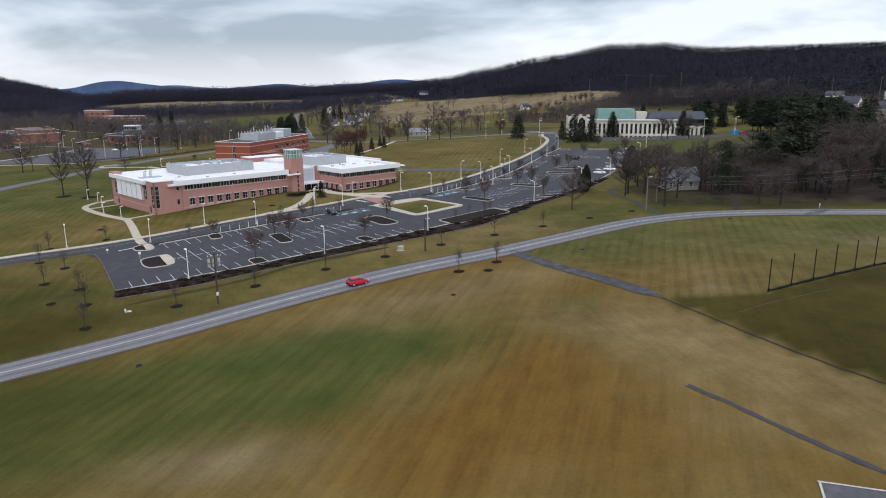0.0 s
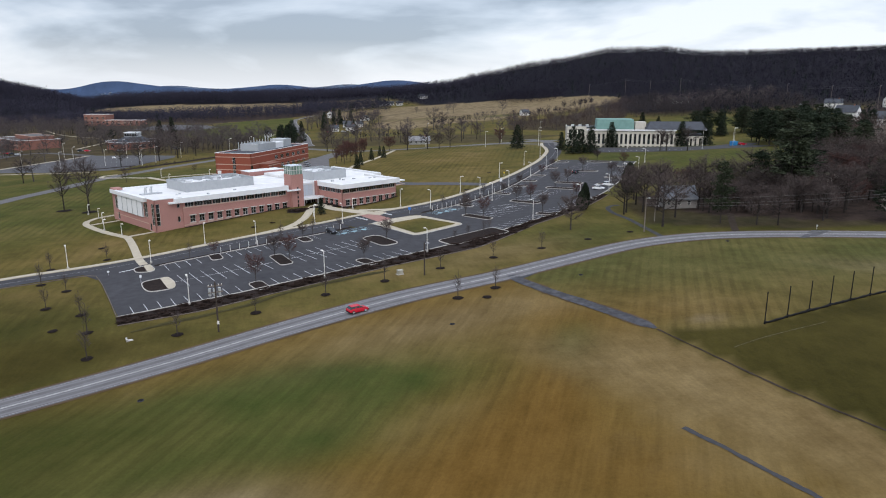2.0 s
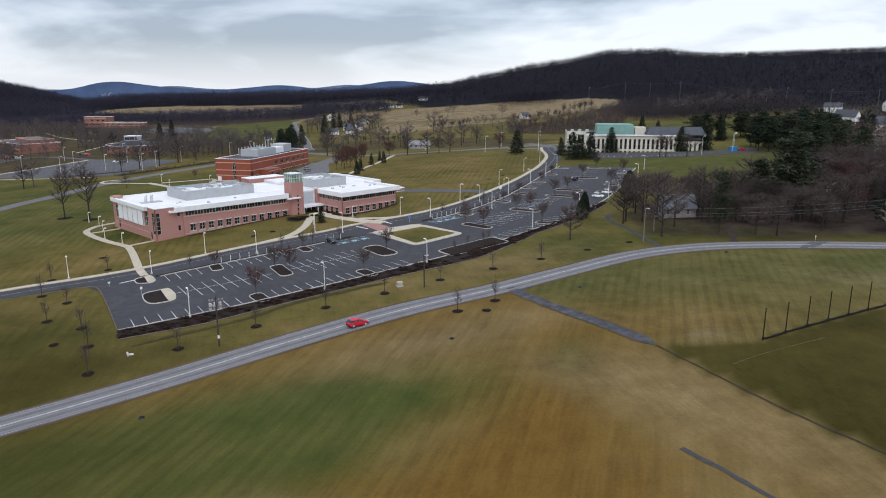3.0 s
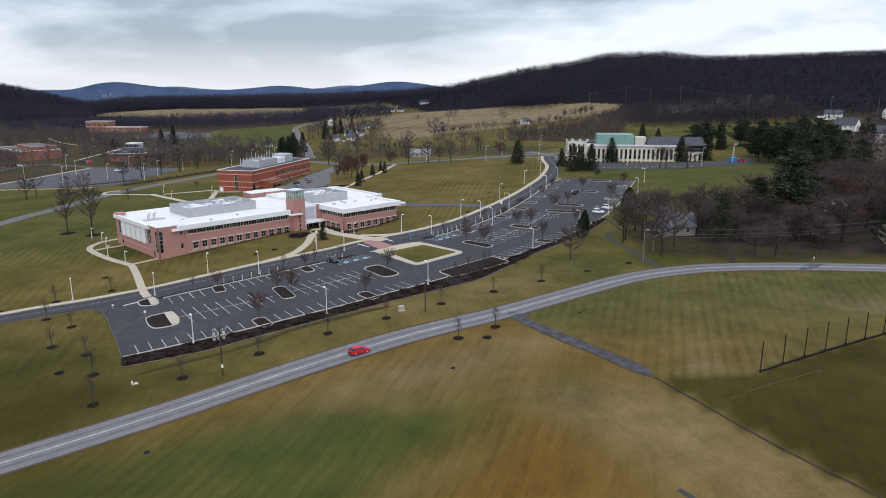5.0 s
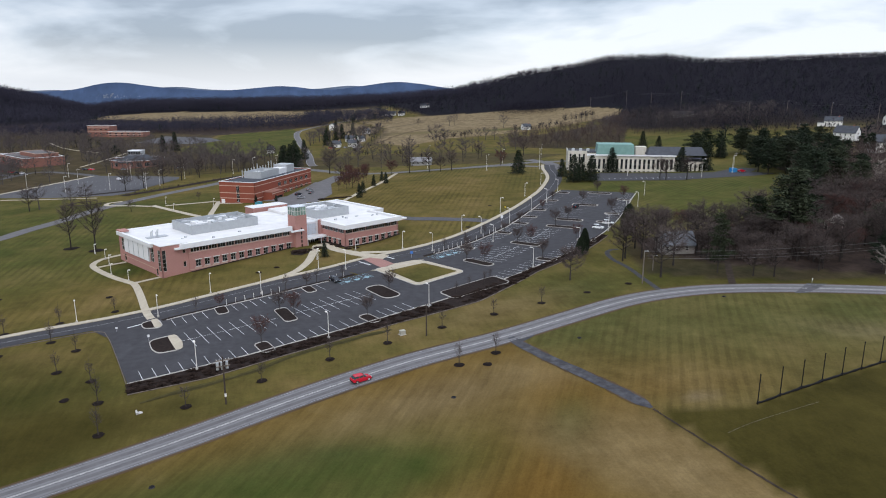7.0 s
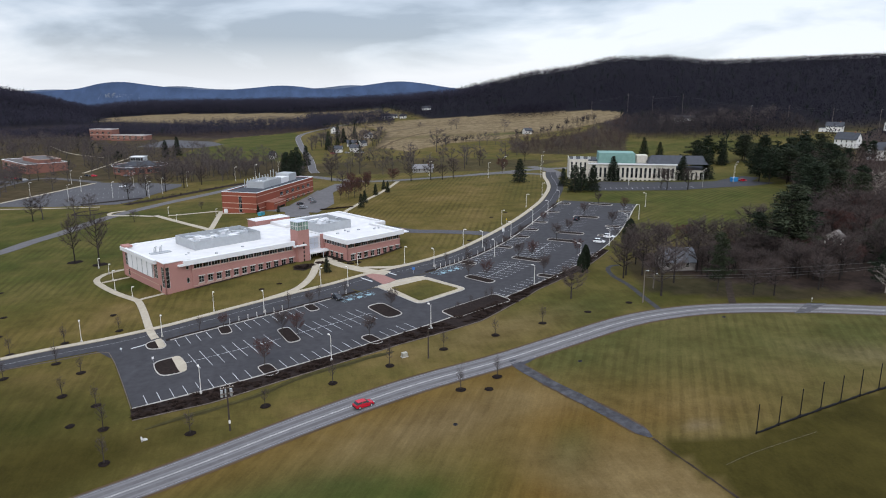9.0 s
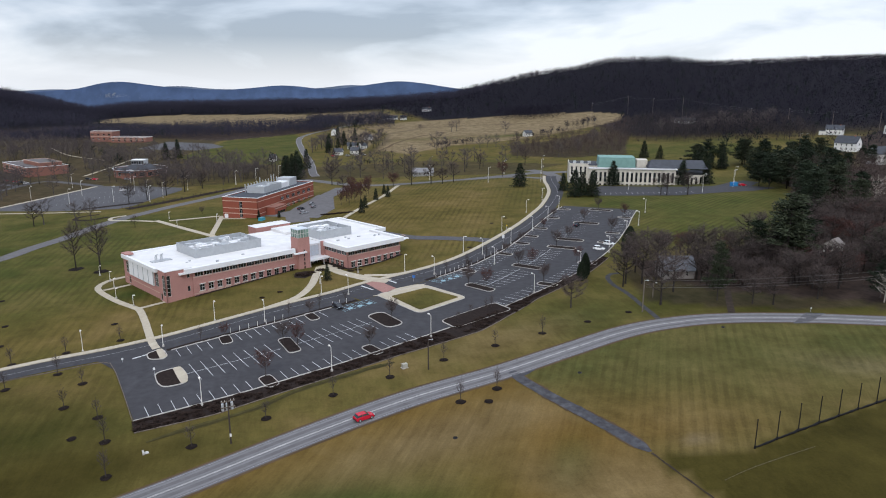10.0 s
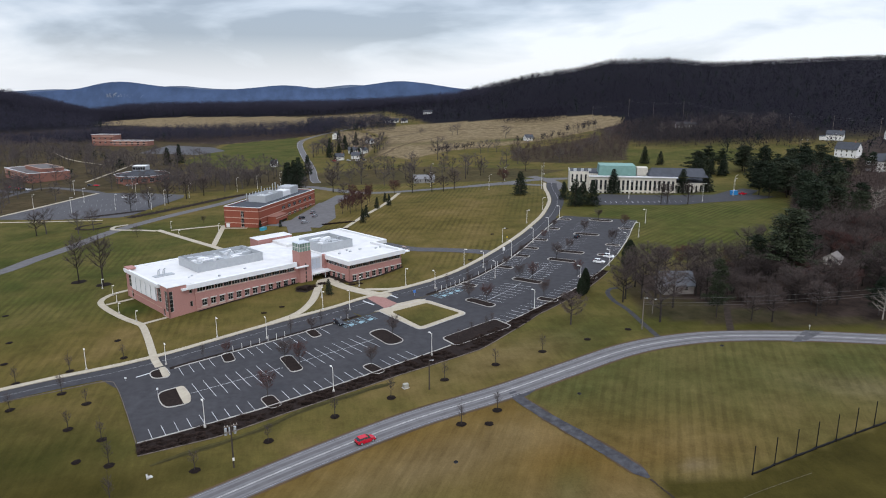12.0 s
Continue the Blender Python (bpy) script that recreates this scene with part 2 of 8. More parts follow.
BRICK = brick_material("pink_brick", (0.38, 0.200, 0.176), (0.44, 0.34, 0.31))
RED_BRICK = brick_material("red_brick", (0.25, 0.074, 0.048), (0.28, 0.17, 0.13))
BROWN_BRICK = brick_material("brown_brick", (0.24, 0.115, 0.09), (0.26, 0.18, 0.15))
BAND = worn("stone_band", (0.47, 0.33, 0.27), 0.12, 1.0, 0.85)
GREY_ROOF = worn("grey_gravel_roof", (0.13, 0.12, 0.12), 0.2, 0.4, 0.9)
ROOF_WHITE = worn("white_roof_membrane", (0.66, 0.655, 0.655), 0.13, 0.22, 0.7)
FASCIA = worn("white_metal_panel", (0.72, 0.73, 0.75), 0.05, 0.5, 0.45)
SCREEN = worn("grey_metal_screen", (0.36, 0.38, 0.40), 0.1, 0.7, 0.5)
STEEL = worn("galvanised_steel", (0.52, 0.54, 0.56), 0.12, 1.5, 0.45, 0.5)
FRAME = worn("white_window_frame", (0.50, 0.50, 0.48), 0.08, 2.0, 0.5)
POLE_WHITE = worn("white_lamp_pole", (0.72, 0.70, 0.66), 0.1, 2.0, 0.5)
POLE_DARK = worn("dark_steel", (0.013, 0.013, 0.014), 0.2, 2.0, 0.85)
PATH_TAR = worn("worn_path_asphalt", (0.064, 0.064, 0.071), 0.45, 0.6, 0.9)
DARK_SOIL = worn("dark_trodden_soil", (0.040, 0.030, 0.024), 0.4, 0.8, 0.95)
WOOD_POLE = worn("weathered_pole_wood", (0.17, 0.145, 0.125), 0.25, 3.0, 0.9)
DARK_POLE = worn("dark_pole_wood", (0.060, 0.048, 0.040), 0.25, 3.0, 0.9)
CHALK = worn("faint_chalk", (0.125, 0.112, 0.072), 0.3, 1.0, 0.95)
MULCH_DARK = worn("damp_bark_mulch", (0.013, 0.009, 0.0075), 0.5, 1.8, 0.95)
CABLE = worn("grey_cable", (0.16, 0.155, 0.15), 0.15, 2.0, 0.8)
ROOF_DARK = worn("dark_roofing", (0.065, 0.070, 0.082), 0.2, 0.5, 0.85)
COPPER = worn("green_copper", (0.16, 0.29, 0.265), 0.15, 0.4, 0.7)
STUCCO = worn("cream_stucco", (0.56, 0.53, 0.47), 0.16, 0.6, 0.85)
SIDING = worn("white_siding", (0.70, 0.70, 0.68), 0.06, 0.8, 0.7)
WOOD_BARK = worn("dark_bark", (0.034, 0.029, 0.027), 0.35, 1.5, 0.95, each=0.15)
BARK = worn("grey_bark", (0.052, 0.044, 0.041), 0.3, 2.5, 0.95, each=0.15)
TWIG = worn("brown_twigs", (0.088, 0.068, 0.064), 0.3, 1.5, 0.95, each=0.15)
WOOD_TWIG = worn("dark_wood_twigs", (0.084, 0.066, 0.062), 0.35, 1.5, 0.95, each=0.25)
FAR_BARK = worn("far_grey_bark", (0.080, 0.070, 0.068), 0.3, 0.8, 0.95)
FAR_CROWN = worn("far_grey_twigs", (0.092, 0.076, 0.076), 0.3, 0.3, 0.95)
RED_TWIG = worn("russet_twigs", (0.085, 0.042, 0.037), 0.3, 1.5, 0.95)
PALE_BARK = worn("pale_bark", (0.30, 0.27, 0.24), 0.3, 1.5, 0.9)
NEEDLE = worn("dark_needles", (0.023, 0.032, 0.020), 0.4, 1.2, 0.9, each=0.2)
NEEDLE_LIGHT = worn("olive_needles", (0.038, 0.047, 0.028), 0.4, 1.2, 0.9, each=0.2)
SHRUB = worn("brown_shrub", (0.038, 0.026, 0.022), 0.4, 1.5, 0.95)
TYRE = worn("tyre_rubber", (0.02, 0.02, 0.02), 0.2, 3.0, 0.8)


def plain(name, c, rough=0.4, metal=0.0):
    k = Mat(name, rough, metal)
    return k.colour(k.ramp(k.noise(3.0, 3), (0.3, tuple(v * 0.92 for v in c)), (0.7, tuple(min(v * 1.06, 1) for v in c))))


def glass_material(name, c):
    k = Mat(name, 0.06, spec=0.7)
    return k.colour(k.ramp(k.noise(0.35, 2), (0.35, tuple(v * 0.5 for v in c)), (0.65, tuple(v * 1.5 for v in c))))


GLASS = glass_material("dark_window_glass", (0.018, 0.021, 0.025))
GREEN_GLASS = glass_material("green_tinted_glass", (0.16, 0.24, 0.20))
PALE_PANEL = plain("pale_blue_panel", (0.55, 0.60, 0.66), 0.35)
PALE_GLASS = glass_material("frosted_glass", (0.50, 0.53, 0.56))
CAR_RED, CAR_BLACK, CAR_WHITE = plain("red_car_paint", (0.46, 0.012, 0.03), 0.25), plain("black_car_paint", (0.012, 0.015, 0.022), 0.25), plain("white_car_paint", (0.75, 0.76, 0.78), 0.25)
CAR_GREY, CAR_BLUE = plain("grey_car_paint", (0.25, 0.26, 0.28), 0.3, 0.4), plain("blue_plastic", (0.03, 0.22, 0.50), 0.5)
RED_LAMP, SIGN_BLUE, YELLOW = plain("red_lens", (0.4, 0.01, 0.01), 0.2), plain("blue_sign", (0.05, 0.16, 0.45), 0.5), plain("yellow_sign", (0.65, 0.48, 0.03), 0.5)
WREATH = worn("wreath_green", (0.03, 0.05, 0.03), 0.3, 2.0, 0.9)
# ---- mesh tools ----
class Shape:
    """Points and faces of one mesh, put together from simple solids."""

    def __init__(self):
        self.v, self.f = [], []

    def add(self, verts, faces):
        n = len(self.v)
        self.v += [tuple(p) for p in verts]
        self.f += [tuple(i + n for i in face) for face in faces]
        return self

    def box(self, x0, x1, y0, y1, z0, z1, m=None):
        p = [Vector((x, y, z)) for z in (z0, z1) for y in (y0, y1) for x in (x0, x1)]
        if m:
            p = [m @ q for q in p]
        return self.add(p, [(0, 2, 3, 1), (4, 5, 7, 6), (0, 1, 5, 4), (2, 6, 7, 3), (0, 4, 6, 2), (1, 3, 7, 5)])

    def prism(self, outline, z0, z1, top=1.0):
        """An upright solid over an outline that runs anticlockwise; z0, z1 may be lists. top scales the upper outline."""
        n = len(outline)
        lo = z0 if isinstance(z0, (list, tuple)) else [z0] * n
        hi = z1 if isinstance(z1, (list, tuple)) else [z1] * n
        cx, cy = sum(p[0] for p in outline) / n, sum(p[1] for p in outline) / n
        a = [(p[0], p[1], z) for p, z in zip(outline, lo)]
        b = [(cx + (p[0] - cx) * top, cy + (p[1] - cy) * top, z) for p, z in zip(outline, hi)]
        return self.add(a + b, [tuple(range(n - 1, -1, -1)), tuple(range(n, 2 * n))] + [(i, (i + 1) % n, (i + 1) % n + n, i + n) for i in range(n)])

    def tube(self, path, radii, sides=6, cap=True):
        path = [Vector(p) for p in path]
        rings = []
        for i, p in enumerate(path):
            d = (path[min(i + 1, len(path) - 1)] - path[max(i - 1, 0)]).normalized()
            u = d.cross(Vector((0, 0, 1)) if abs(d.z) < 0.9 else Vector((1, 0, 0))).normalized()
            w = d.cross(u)
            rings.append([p + (u * math.cos(6.28318 * k / sides) + w * math.sin(6.28318 * k / sides)) * radii[i] for k in range(sides)])
        faces = [(r * sides + k, r * sides + (k + 1) % sides, (r + 1) * sides + (k + 1) % sides, (r + 1) * sides + k) for r in range(len(path) - 1) for k in range(sides)]
        if cap:
            faces += [tuple(range(sides)), tuple(range(len(path) * sides - 1, (len(path) - 1) * sides - 1, -1))]
        return self.add([q for r in rings for q in r], faces)

    def mesh(self, name, material, smooth=False):
        me = bpy.data.meshes.new(name)
        me.from_pydata(self.v, [], self.f)
        bm = bmesh.new()
        bm.from_mesh(me)
        bmesh.ops.recalc_face_normals(bm, faces=bm.faces)
        bm.to_mesh(me)
        bm.free()
        if smooth:
            me.polygons.foreach_set("use_smooth", [True] * len(me.polygons))
        me.materials.append(material)
        return me


def part(name, shape, material, parent=None, label="", smooth=False):
    """One mesh object, under a thing or a part of it."""
    ob = new(name, shape if isinstance(shape, bpy.types.Mesh) else shape.mesh(name, material, smooth))
    ob.parent = parent
    return tagged(ob, label)


def thing(name, m, label, category, group=""):
    ob = new(name)
    ob.empty_display_size = 0.5
    ob.matrix_world = m
    return tagged(ob, label, category, group)


def on_ground(x, y, turn=0.0, dz=0.0):
    return pose(x, y, height(x, y) + dz, 0, 0, turn)


def structure(ob, label="", category=""):
    return tagged(ob, label, category, kind="structure")


def curve_through(points, step=2.5):
    """A smooth line (Catmull-Rom) through plan points, at even steps."""
    p = [Vector((*q, 0)) for q in points]
    p = [p[0] * 2 - p[1]] + p + [p[-1] * 2 - p[-2]]
    fine = []
    for i in range(1, len(p) - 2):
        for k in range(20):
            t = k / 20
            fine.append(0.5 * (2 * p[i] + (p[i + 1] - p[i - 1]) * t + (2 * p[i - 1] - 5 * p[i] + 4 * p[i + 1] - p[i + 2]) * t * t + (3 * p[i] - p[i - 1] - 3 * p[i + 1] + p[i + 2]) * t ** 3))
    fine.append(p[-2])
    a = np.array([(q.x, q.y) for q in fine])
    d = np.r_[0, np.cumsum(np.hypot(*np.diff(a, axis=0).T))]
    s = np.linspace(0, d[-1], max(2, int(d[-1] / step) + 1))
    return np.c_[np.interp(s, d, a[:, 0]), np.interp(s, d, a[:, 1])]


def offset(line, by):
    """The line moved sideways, to its left."""
    d = np.gradient(line, axis=0)
    d /= np.hypot(d[:, 0], d[:, 1])[:, None]
    return line + np.c_[-d[:, 1], d[:, 0]] * np.asarray(by).reshape(-1, 1)


def ribbon(shape, left, right, dz, thick=0.0, across=3):
    """A strip draped over the land between two lines with the same number of points; thick: the height of its sides."""
    n = len(left)
    ks = np.linspace(0, 1, across + 1)
    x = left[:, None, 0] + (right - left)[:, None, 0] * ks
    y = left[:, None, 1] + (right - left)[:, None, 1] * ks
    z = heights(x, y) + dz
    w = across + 1
    verts = list(zip(x.ravel(), y.ravel(), z.ravel()))
    faces = [(i * w + j, i * w + j + 1, (i + 1) * w + j + 1, (i + 1) * w + j) for i in range(n - 1) for j in range(across)]
    shape.add(verts, faces)
    if thick:
        for col, flip in ((0, 1), (across, 0)):
            a = [(x[i, col], y[i, col], z[i, col]) for i in range(n)]
            b = [(p[0], p[1], p[2] - thick) for p in a]
            shape.add(a + b, [(i, i + 1, n + i + 1, n + i) for i in range(n - 1)])
        for row in (0, n - 1):
            a = [(x[row, j], y[row, j], z[row, j]) for j in range(w)]
            b = [(p[0], p[1], p[2] - thick) for p in a]
            shape.add(a + b, [(j, j + 1, w + j + 1, w + j) for j in range(w - 1)])
    return shape


def patch(shape, outline, dz, cell=5.0):
    """A polygon draped over the land, cut along a grid so that it follows it."""
    bm = bmesh.new()
    bm.faces.new([bm.verts.new((*p, 0)) for p in outline])
    xs, ys = [p[0] for p in outline], [p[1] for p in outline]
    for lo, hi, axis in ((min(xs), max(xs), 0), (min(ys), max(ys), 1)):
        for c in np.arange(math.ceil(lo / cell) * cell + 0.013, hi, cell):
            co, no = [0, 0, 0], [0, 0, 0]
            co[axis], no[axis] = c, 1
            bmesh.ops.bisect_plane(bm, geom=bm.verts[:] + bm.edges[:] + bm.faces[:], plane_co=co, plane_no=no)
    bmesh.ops.triangulate(bm, faces=bm.faces)
    bm.verts.index_update()
    v = np.array([v.co[:] for v in bm.verts])
    z = heights(v[:, 0], v[:, 1]) + dz
    shape.add(list(zip(v[:, 0], v[:, 1], z)), [tuple(w.index for w in f.verts) for f in bm.faces])
    bm.free()
    return shape


def closed(points, n=8, radius=1.5):
    """An outline with rounded corners."""
    out = []
    p = [Vector(q) for q in points]
    for i, q in enumerate(p):
        a, b = (p[i - 1] - q), (p[(i + 1) % len(p)] - q)
        r = min(radius, a.length * 0.45, b.length * 0.45)
        a, b = q + a.normalized() * r, q + b.normalized() * r
        for k in range(n + 1):
            t = k / n
            c = a * (1 - t) ** 2 + q * 2 * t * (1 - t) + b * t * t
            out.append((c.x, c.y))
    return out
# ---- ground, roads, lot and walks ----
def axis(lo, hi, a, b, step, grow, most):
    v, d = list(np.arange(a, b + 0.1, step)), step
    while v[-1] < hi:
        d = min(d * grow, most)
        v.append(min(v[-1] + d, hi))
    d = step
    while v[0] > lo:
        d = min(d * grow, most)
        v.insert(0, max(v[0] - d, lo))
    return np.array(v)


def inside(outline, x, y):
    hit = np.zeros(x.shape, bool)
    n = len(outline)
    for i in range(n):
        (x0, y0), (x1, y1) = outline[i], outline[(i + 1) % n]
        if y0 != y1:
            hit ^= ((y0 > y) != (y1 > y)) & (x < (x1 - x0) * (y - y0) / (y1 - y0) + x0)
    return hit.astype(float)


def blob(x, y, cx, cy, rx, ry, turn=0.0):
    c, s = math.cos(radians(turn)), math.sin(radians(turn))
    u, v = ((x - cx) * c + (y - cy) * s) / rx, (-(x - cx) * s + (y - cy) * c) / ry
    return np.exp(-(u * u + v * v))


ROAD_LINE = curve_through([(-190, 25), (-120, 55), (-92, 74), (-65, 92.7), (-45.5, 106.8), (-26.8, 121.2), (-7.4, 134.8), (12.9, 146), (29, 156.3), (45.4, 166.5),
                           (58.7, 171.7), (73.2, 174.5), (92.8, 174), (115.5, 169.7), (160, 158), (260, 130), (420, 95)])
WOODS = [(66, 230), (64, 216), (74, 204), (88, 196), (104, 190), (120, 185), (420, 172), (700, 620), (420, 640), (330, 560), (268, 440), (235, 425), (192, 405), (184, 362), (150, 292), (124, 258), (100, 238), (80, 234)]
STUBBLE = [[(-525, 1120), (-400, 1060), (-315, 985), (-200, 1000), (-216, 1150), (-310, 1222), (-470, 1252), (-600, 1215), (-580, 1140)],
           [(-113, 915), (-66, 796), (-66, 652), (-35, 612), (6, 662), (44, 676), (76, 690), (122, 726), (204, 812), (222, 862), (190, 905), (150, 915), (60, 930), (-40, 945)],
           [(-150, 905), (-113, 735), (-78, 640), (-74, 790), (-118, 905)], [(-230, 1180), (-150, 1000), (-128, 930), (-60, 1010), (-120, 1160)]]
BRUSH = [(61, 645), (92, 660), (123, 684), (158, 716), (198, 785), (226, 800), (187, 700), (160, 610), (146, 556), (95, 553), (78, 562), (54, 577)]
PASTURE = [(-250, 640), (-170, 580), (-118, 567), (-135, 640), (-155, 740), (-185, 850), (-254, 800)]
CAMPUS_FLOOR = [[(-560, 430), (-270, 470), (-190, 500), (-118, 480), (-120, 560), (-170, 575), (-255, 640), (-262, 800), (-420, 900), (-700, 820)], [(-115, 470), (40, 470), (90, 520), (-20, 560), (-115, 540)],
                [(-700, 820), (-420, 900), (-262, 800), (-185, 850), (-150, 900), (-190, 1000), (-315, 985), (-400, 1060), (-525, 1120), (-580, 1140), (-600, 1215), (-900, 1290), (-900, 930)],
                [(-460, 380), (-300, 372), (-258, 388), (-246, 425), (-240, 474), (-275, 478), (-560, 440)], [(-245, 474), (-176, 456), (-128, 474), (-118, 484), (-190, 502), (-265, 478)]]
SPORT = [(36.5, 108.5), (54, 109.3), (86, 125), (130, 146), (190, 130), (150, 60), (64, 56), (53, 75.2), (46.8, 85.7), (40.5, 99.2)]


def build_ground():
    xs, ys = axis(-4900, 4900, -270, 270, 3, 1.03, 160), axis(-1500, 4900, 20, 560, 3, 1.022, 160)
    x, y = np.meshgrid(xs, ys)
    z = heights(x, y)
    n, k = len(xs), len(ys)
    me = bpy.data.meshes.new("ground")
    me.from_pydata(np.c_[x.ravel(), y.ravel(), z.ravel()].tolist(), [], [(j * n + i, j * n + i + 1, (j + 1) * n + i + 1, (j + 1) * n + i) for j in range(k - 1) for i in range(n - 1)])
    me.polygons.foreach_set("use_smooth", [True] * len(me.polygons))
    me.materials.append(GRASS)
    order = np.argsort(ROAD_LINE[:, 0])
    line = np.interp(x, ROAD_LINE[order, 0], ROAD_LINE[order, 1])
    south = smoothstep(4, -1, y - line)
    u, r = x / np.maximum(y, 150), np.hypot(x, y)
    path_side = np.interp(y, [55, 75, 100, 109, 128, 146], [64, 53, 40.5, 36, 24.5, 15])
    right = smoothstep(-3, 3, x - path_side) * south
    dark_turf = inside(SPORT, x, y) * south
    left = south * (1 - right)
    strip = left * smoothstep(34, 20, path_side - x + 0.25 * (110 - y)) * smoothstep(118, 100, y)
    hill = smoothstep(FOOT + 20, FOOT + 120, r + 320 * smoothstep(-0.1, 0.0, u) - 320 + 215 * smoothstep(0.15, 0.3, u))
    wood = np.maximum(inside(WOODS, x, y), hill * smoothstep(500, 700, y))
    field = np.max([inside(f, x, y) for f in STUBBLE], axis=0)
    floor = np.max([inside(f, x, y) * k for f, k in zip(CAMPUS_FLOOR, (1.0, 0.8, 1.6, 1.0, 0.7))], axis=0)
    tracks = np.exp(-((np.interp(y, [600, 650, 720, 800, 850], [-52, -70, -62, -70, -30]) - x) / 4) ** 2) * smoothstep(590, 610, y) * smoothstep(900, 850, y)
    brush = inside(BRUSH, x, y)
    green = 0.95 * blob(x, y, -36, 89, 32, 9, 24) + 0.75 * blob(x, y, -18, 84, 10, 11) + 0.5 * blob(x, y, -8, 96, 14, 6, 10) + 0.6 * blob(x, y, -46, 72, 16, 10) + 0.5 * blob(x, y, 22, 108, 4, 9, -15) + 0.75 * right * (1 - dark_turf) * (0.3 + 0.7 * smoothstep(120, 150, y)) + 0.75 * left * blob(x, y, -34, 82, 36, 13, 24)
    green += 1.2 * blob(x, y, 66, 722, 30, 12, 10) + 0.7 * blob(x, y, -20, 730, 60, 14, 4) + 0.8 * inside(PASTURE, x, y) + 0.95 * blob(x, y, 118, 310, 70, 75) + 0.6 * blob(x, y, 130, 420, 60, 60) + 0.8 * blob(x, y, 190, 570, 80, 55) + 0.2 * blob(x, y, 0, 500, 120, 60) + 0.9 * blob(x, y, -101, 212, 8, 6)
    green += 0.65 * smoothstep(-92, -125, x) * smoothstep(170, 215, y) * smoothstep(380, 340, y)
    green += 0.55 * smoothstep(-45, -75, x) * smoothstep(150, 115, y)
    green += 0.75 * blob(x, y, 88, 186, 70, 16) * (1 - south) + 0.15 * blob(x, y, 35, 178, 26, 12, 25) * (1 - south)
    dry = left * (0.85 - 0.8 * blob(x, y, -36, 84, 38, 15, 26)) + right * (1 - dark_turf) * (0.3 + 0.6 * blob(x, y, 40, 124, 18, 14))
    dry += (1 - south) * (0.45 * blob(x, y, 18, 168, 26, 9, 32) + 0.15 * smoothstep(150, 90, y) + 0.25 * blob(x, y, -120, 190, 50, 40) + 0.3 * blob(x, y, 0, 340, 70, 70))
    pale = field + 0.3 * (1 - south) * blob(x, y, 16, 166, 26, 8, 32) + 0.10 * right * (1 - dark_turf) + 0.35 * strip + 0.75 * blob(x, y, -25, 67, 10, 4, 5) + 0.45 * left * blob(x, y, 0, 119, 26, 8, 28) + 0.35 * right * blob(x, y, 95, 142, 14, 6, -20) + 0.7 * right * blob(x, y, 46, 113, 3, 1.6, 20) + 0.5 * right * blob(x, y, 43, 106, 2.4, 1.4, 20)
    rust = left * np.clip(0.9 * blob(x, y, 17, 100, 5, 22, -8) + 0.9 * blob(x, y, 8, 80, 8, 14, -30) + 0.7 * blob(x, y, 2, 66, 12, 10) + 0.6 * blob(x, y, 22, 70, 8, 10) + 0.8 * blob(x, y, -12, 73, 7, 5) + 0.6 * blob(x, y, 27, 116, 4, 9, 25), 0, 1)
    rust = rust + right * (1 - dark_turf) * (0.7 * blob(x, y, 37, 117, 8, 6) + 0.3 * blob(x, y, 50, 118, 14, 5) + 0.4 * blob(x, y, 30, 135, 5, 12, 25))
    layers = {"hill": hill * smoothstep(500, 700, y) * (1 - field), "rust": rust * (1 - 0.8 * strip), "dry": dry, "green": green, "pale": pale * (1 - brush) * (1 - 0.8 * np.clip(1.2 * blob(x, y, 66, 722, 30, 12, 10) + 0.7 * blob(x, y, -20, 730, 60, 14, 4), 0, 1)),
              "wood": np.max([wood * (1 - field), 0.75 * brush, 0.68 * floor, 0.5 * tracks, 0.62 * inside([(60, 218), (57, 192), (75, 184), (120, 179), (150, 176), (150, 190), (88, 200), (66, 226)], x, y)], axis=0), "mown_a": (1 - south) * smoothstep(480, 440, y) * smoothstep(225, 250, y) * smoothstep(75, 55, x) * smoothstep(-110, -60, x),
              "mown_e": (1 - south) * smoothstep(-62, -84, x) * smoothstep(330, 290, y), "mown_d": (1 - south) * smoothstep(62, 72, x) * smoothstep(235, 250, y) * smoothstep(640, 560, y),
              # dark olive grass: sports field, wood's edge strip and western lawns
              "dark_turf": 1.1 * dark_turf + 0.75 * (1 - south) * blob(x, y, 95, 183, 38, 9, -4) + 0.3 * (1 - south) * smoothstep(-60, -75, x) * smoothstep(165, 140, y) + 0.8 * blob(x, y, -66, 110, 22, 10, 32) + 0.55 * blob(x, y, -100, 112, 34, 24) + 0.55 * blob(x, y, -62, 78, 28, 18), "mown_b": right * (1 - 0.7 * dark_turf), "mown_c": left * (1 - strip)}
    for name, values in layers.items():
        me.attributes.new(name, "FLOAT", "POINT").data.foreach_set("value", np.clip(values, 0, 1).ravel().astype(np.float32))
    return structure(new("ground", me), "patchy mown winter grass, green and dry brown", "ground")


build_ground()


def strip_object(name, line, width, dz, material, label="", category="", thick=0.0, across=3):
    return structure(part(name, ribbon(Shape(), offset(line, width / 2), offset(line, -width / 2), dz, thick, across), material), label, category)


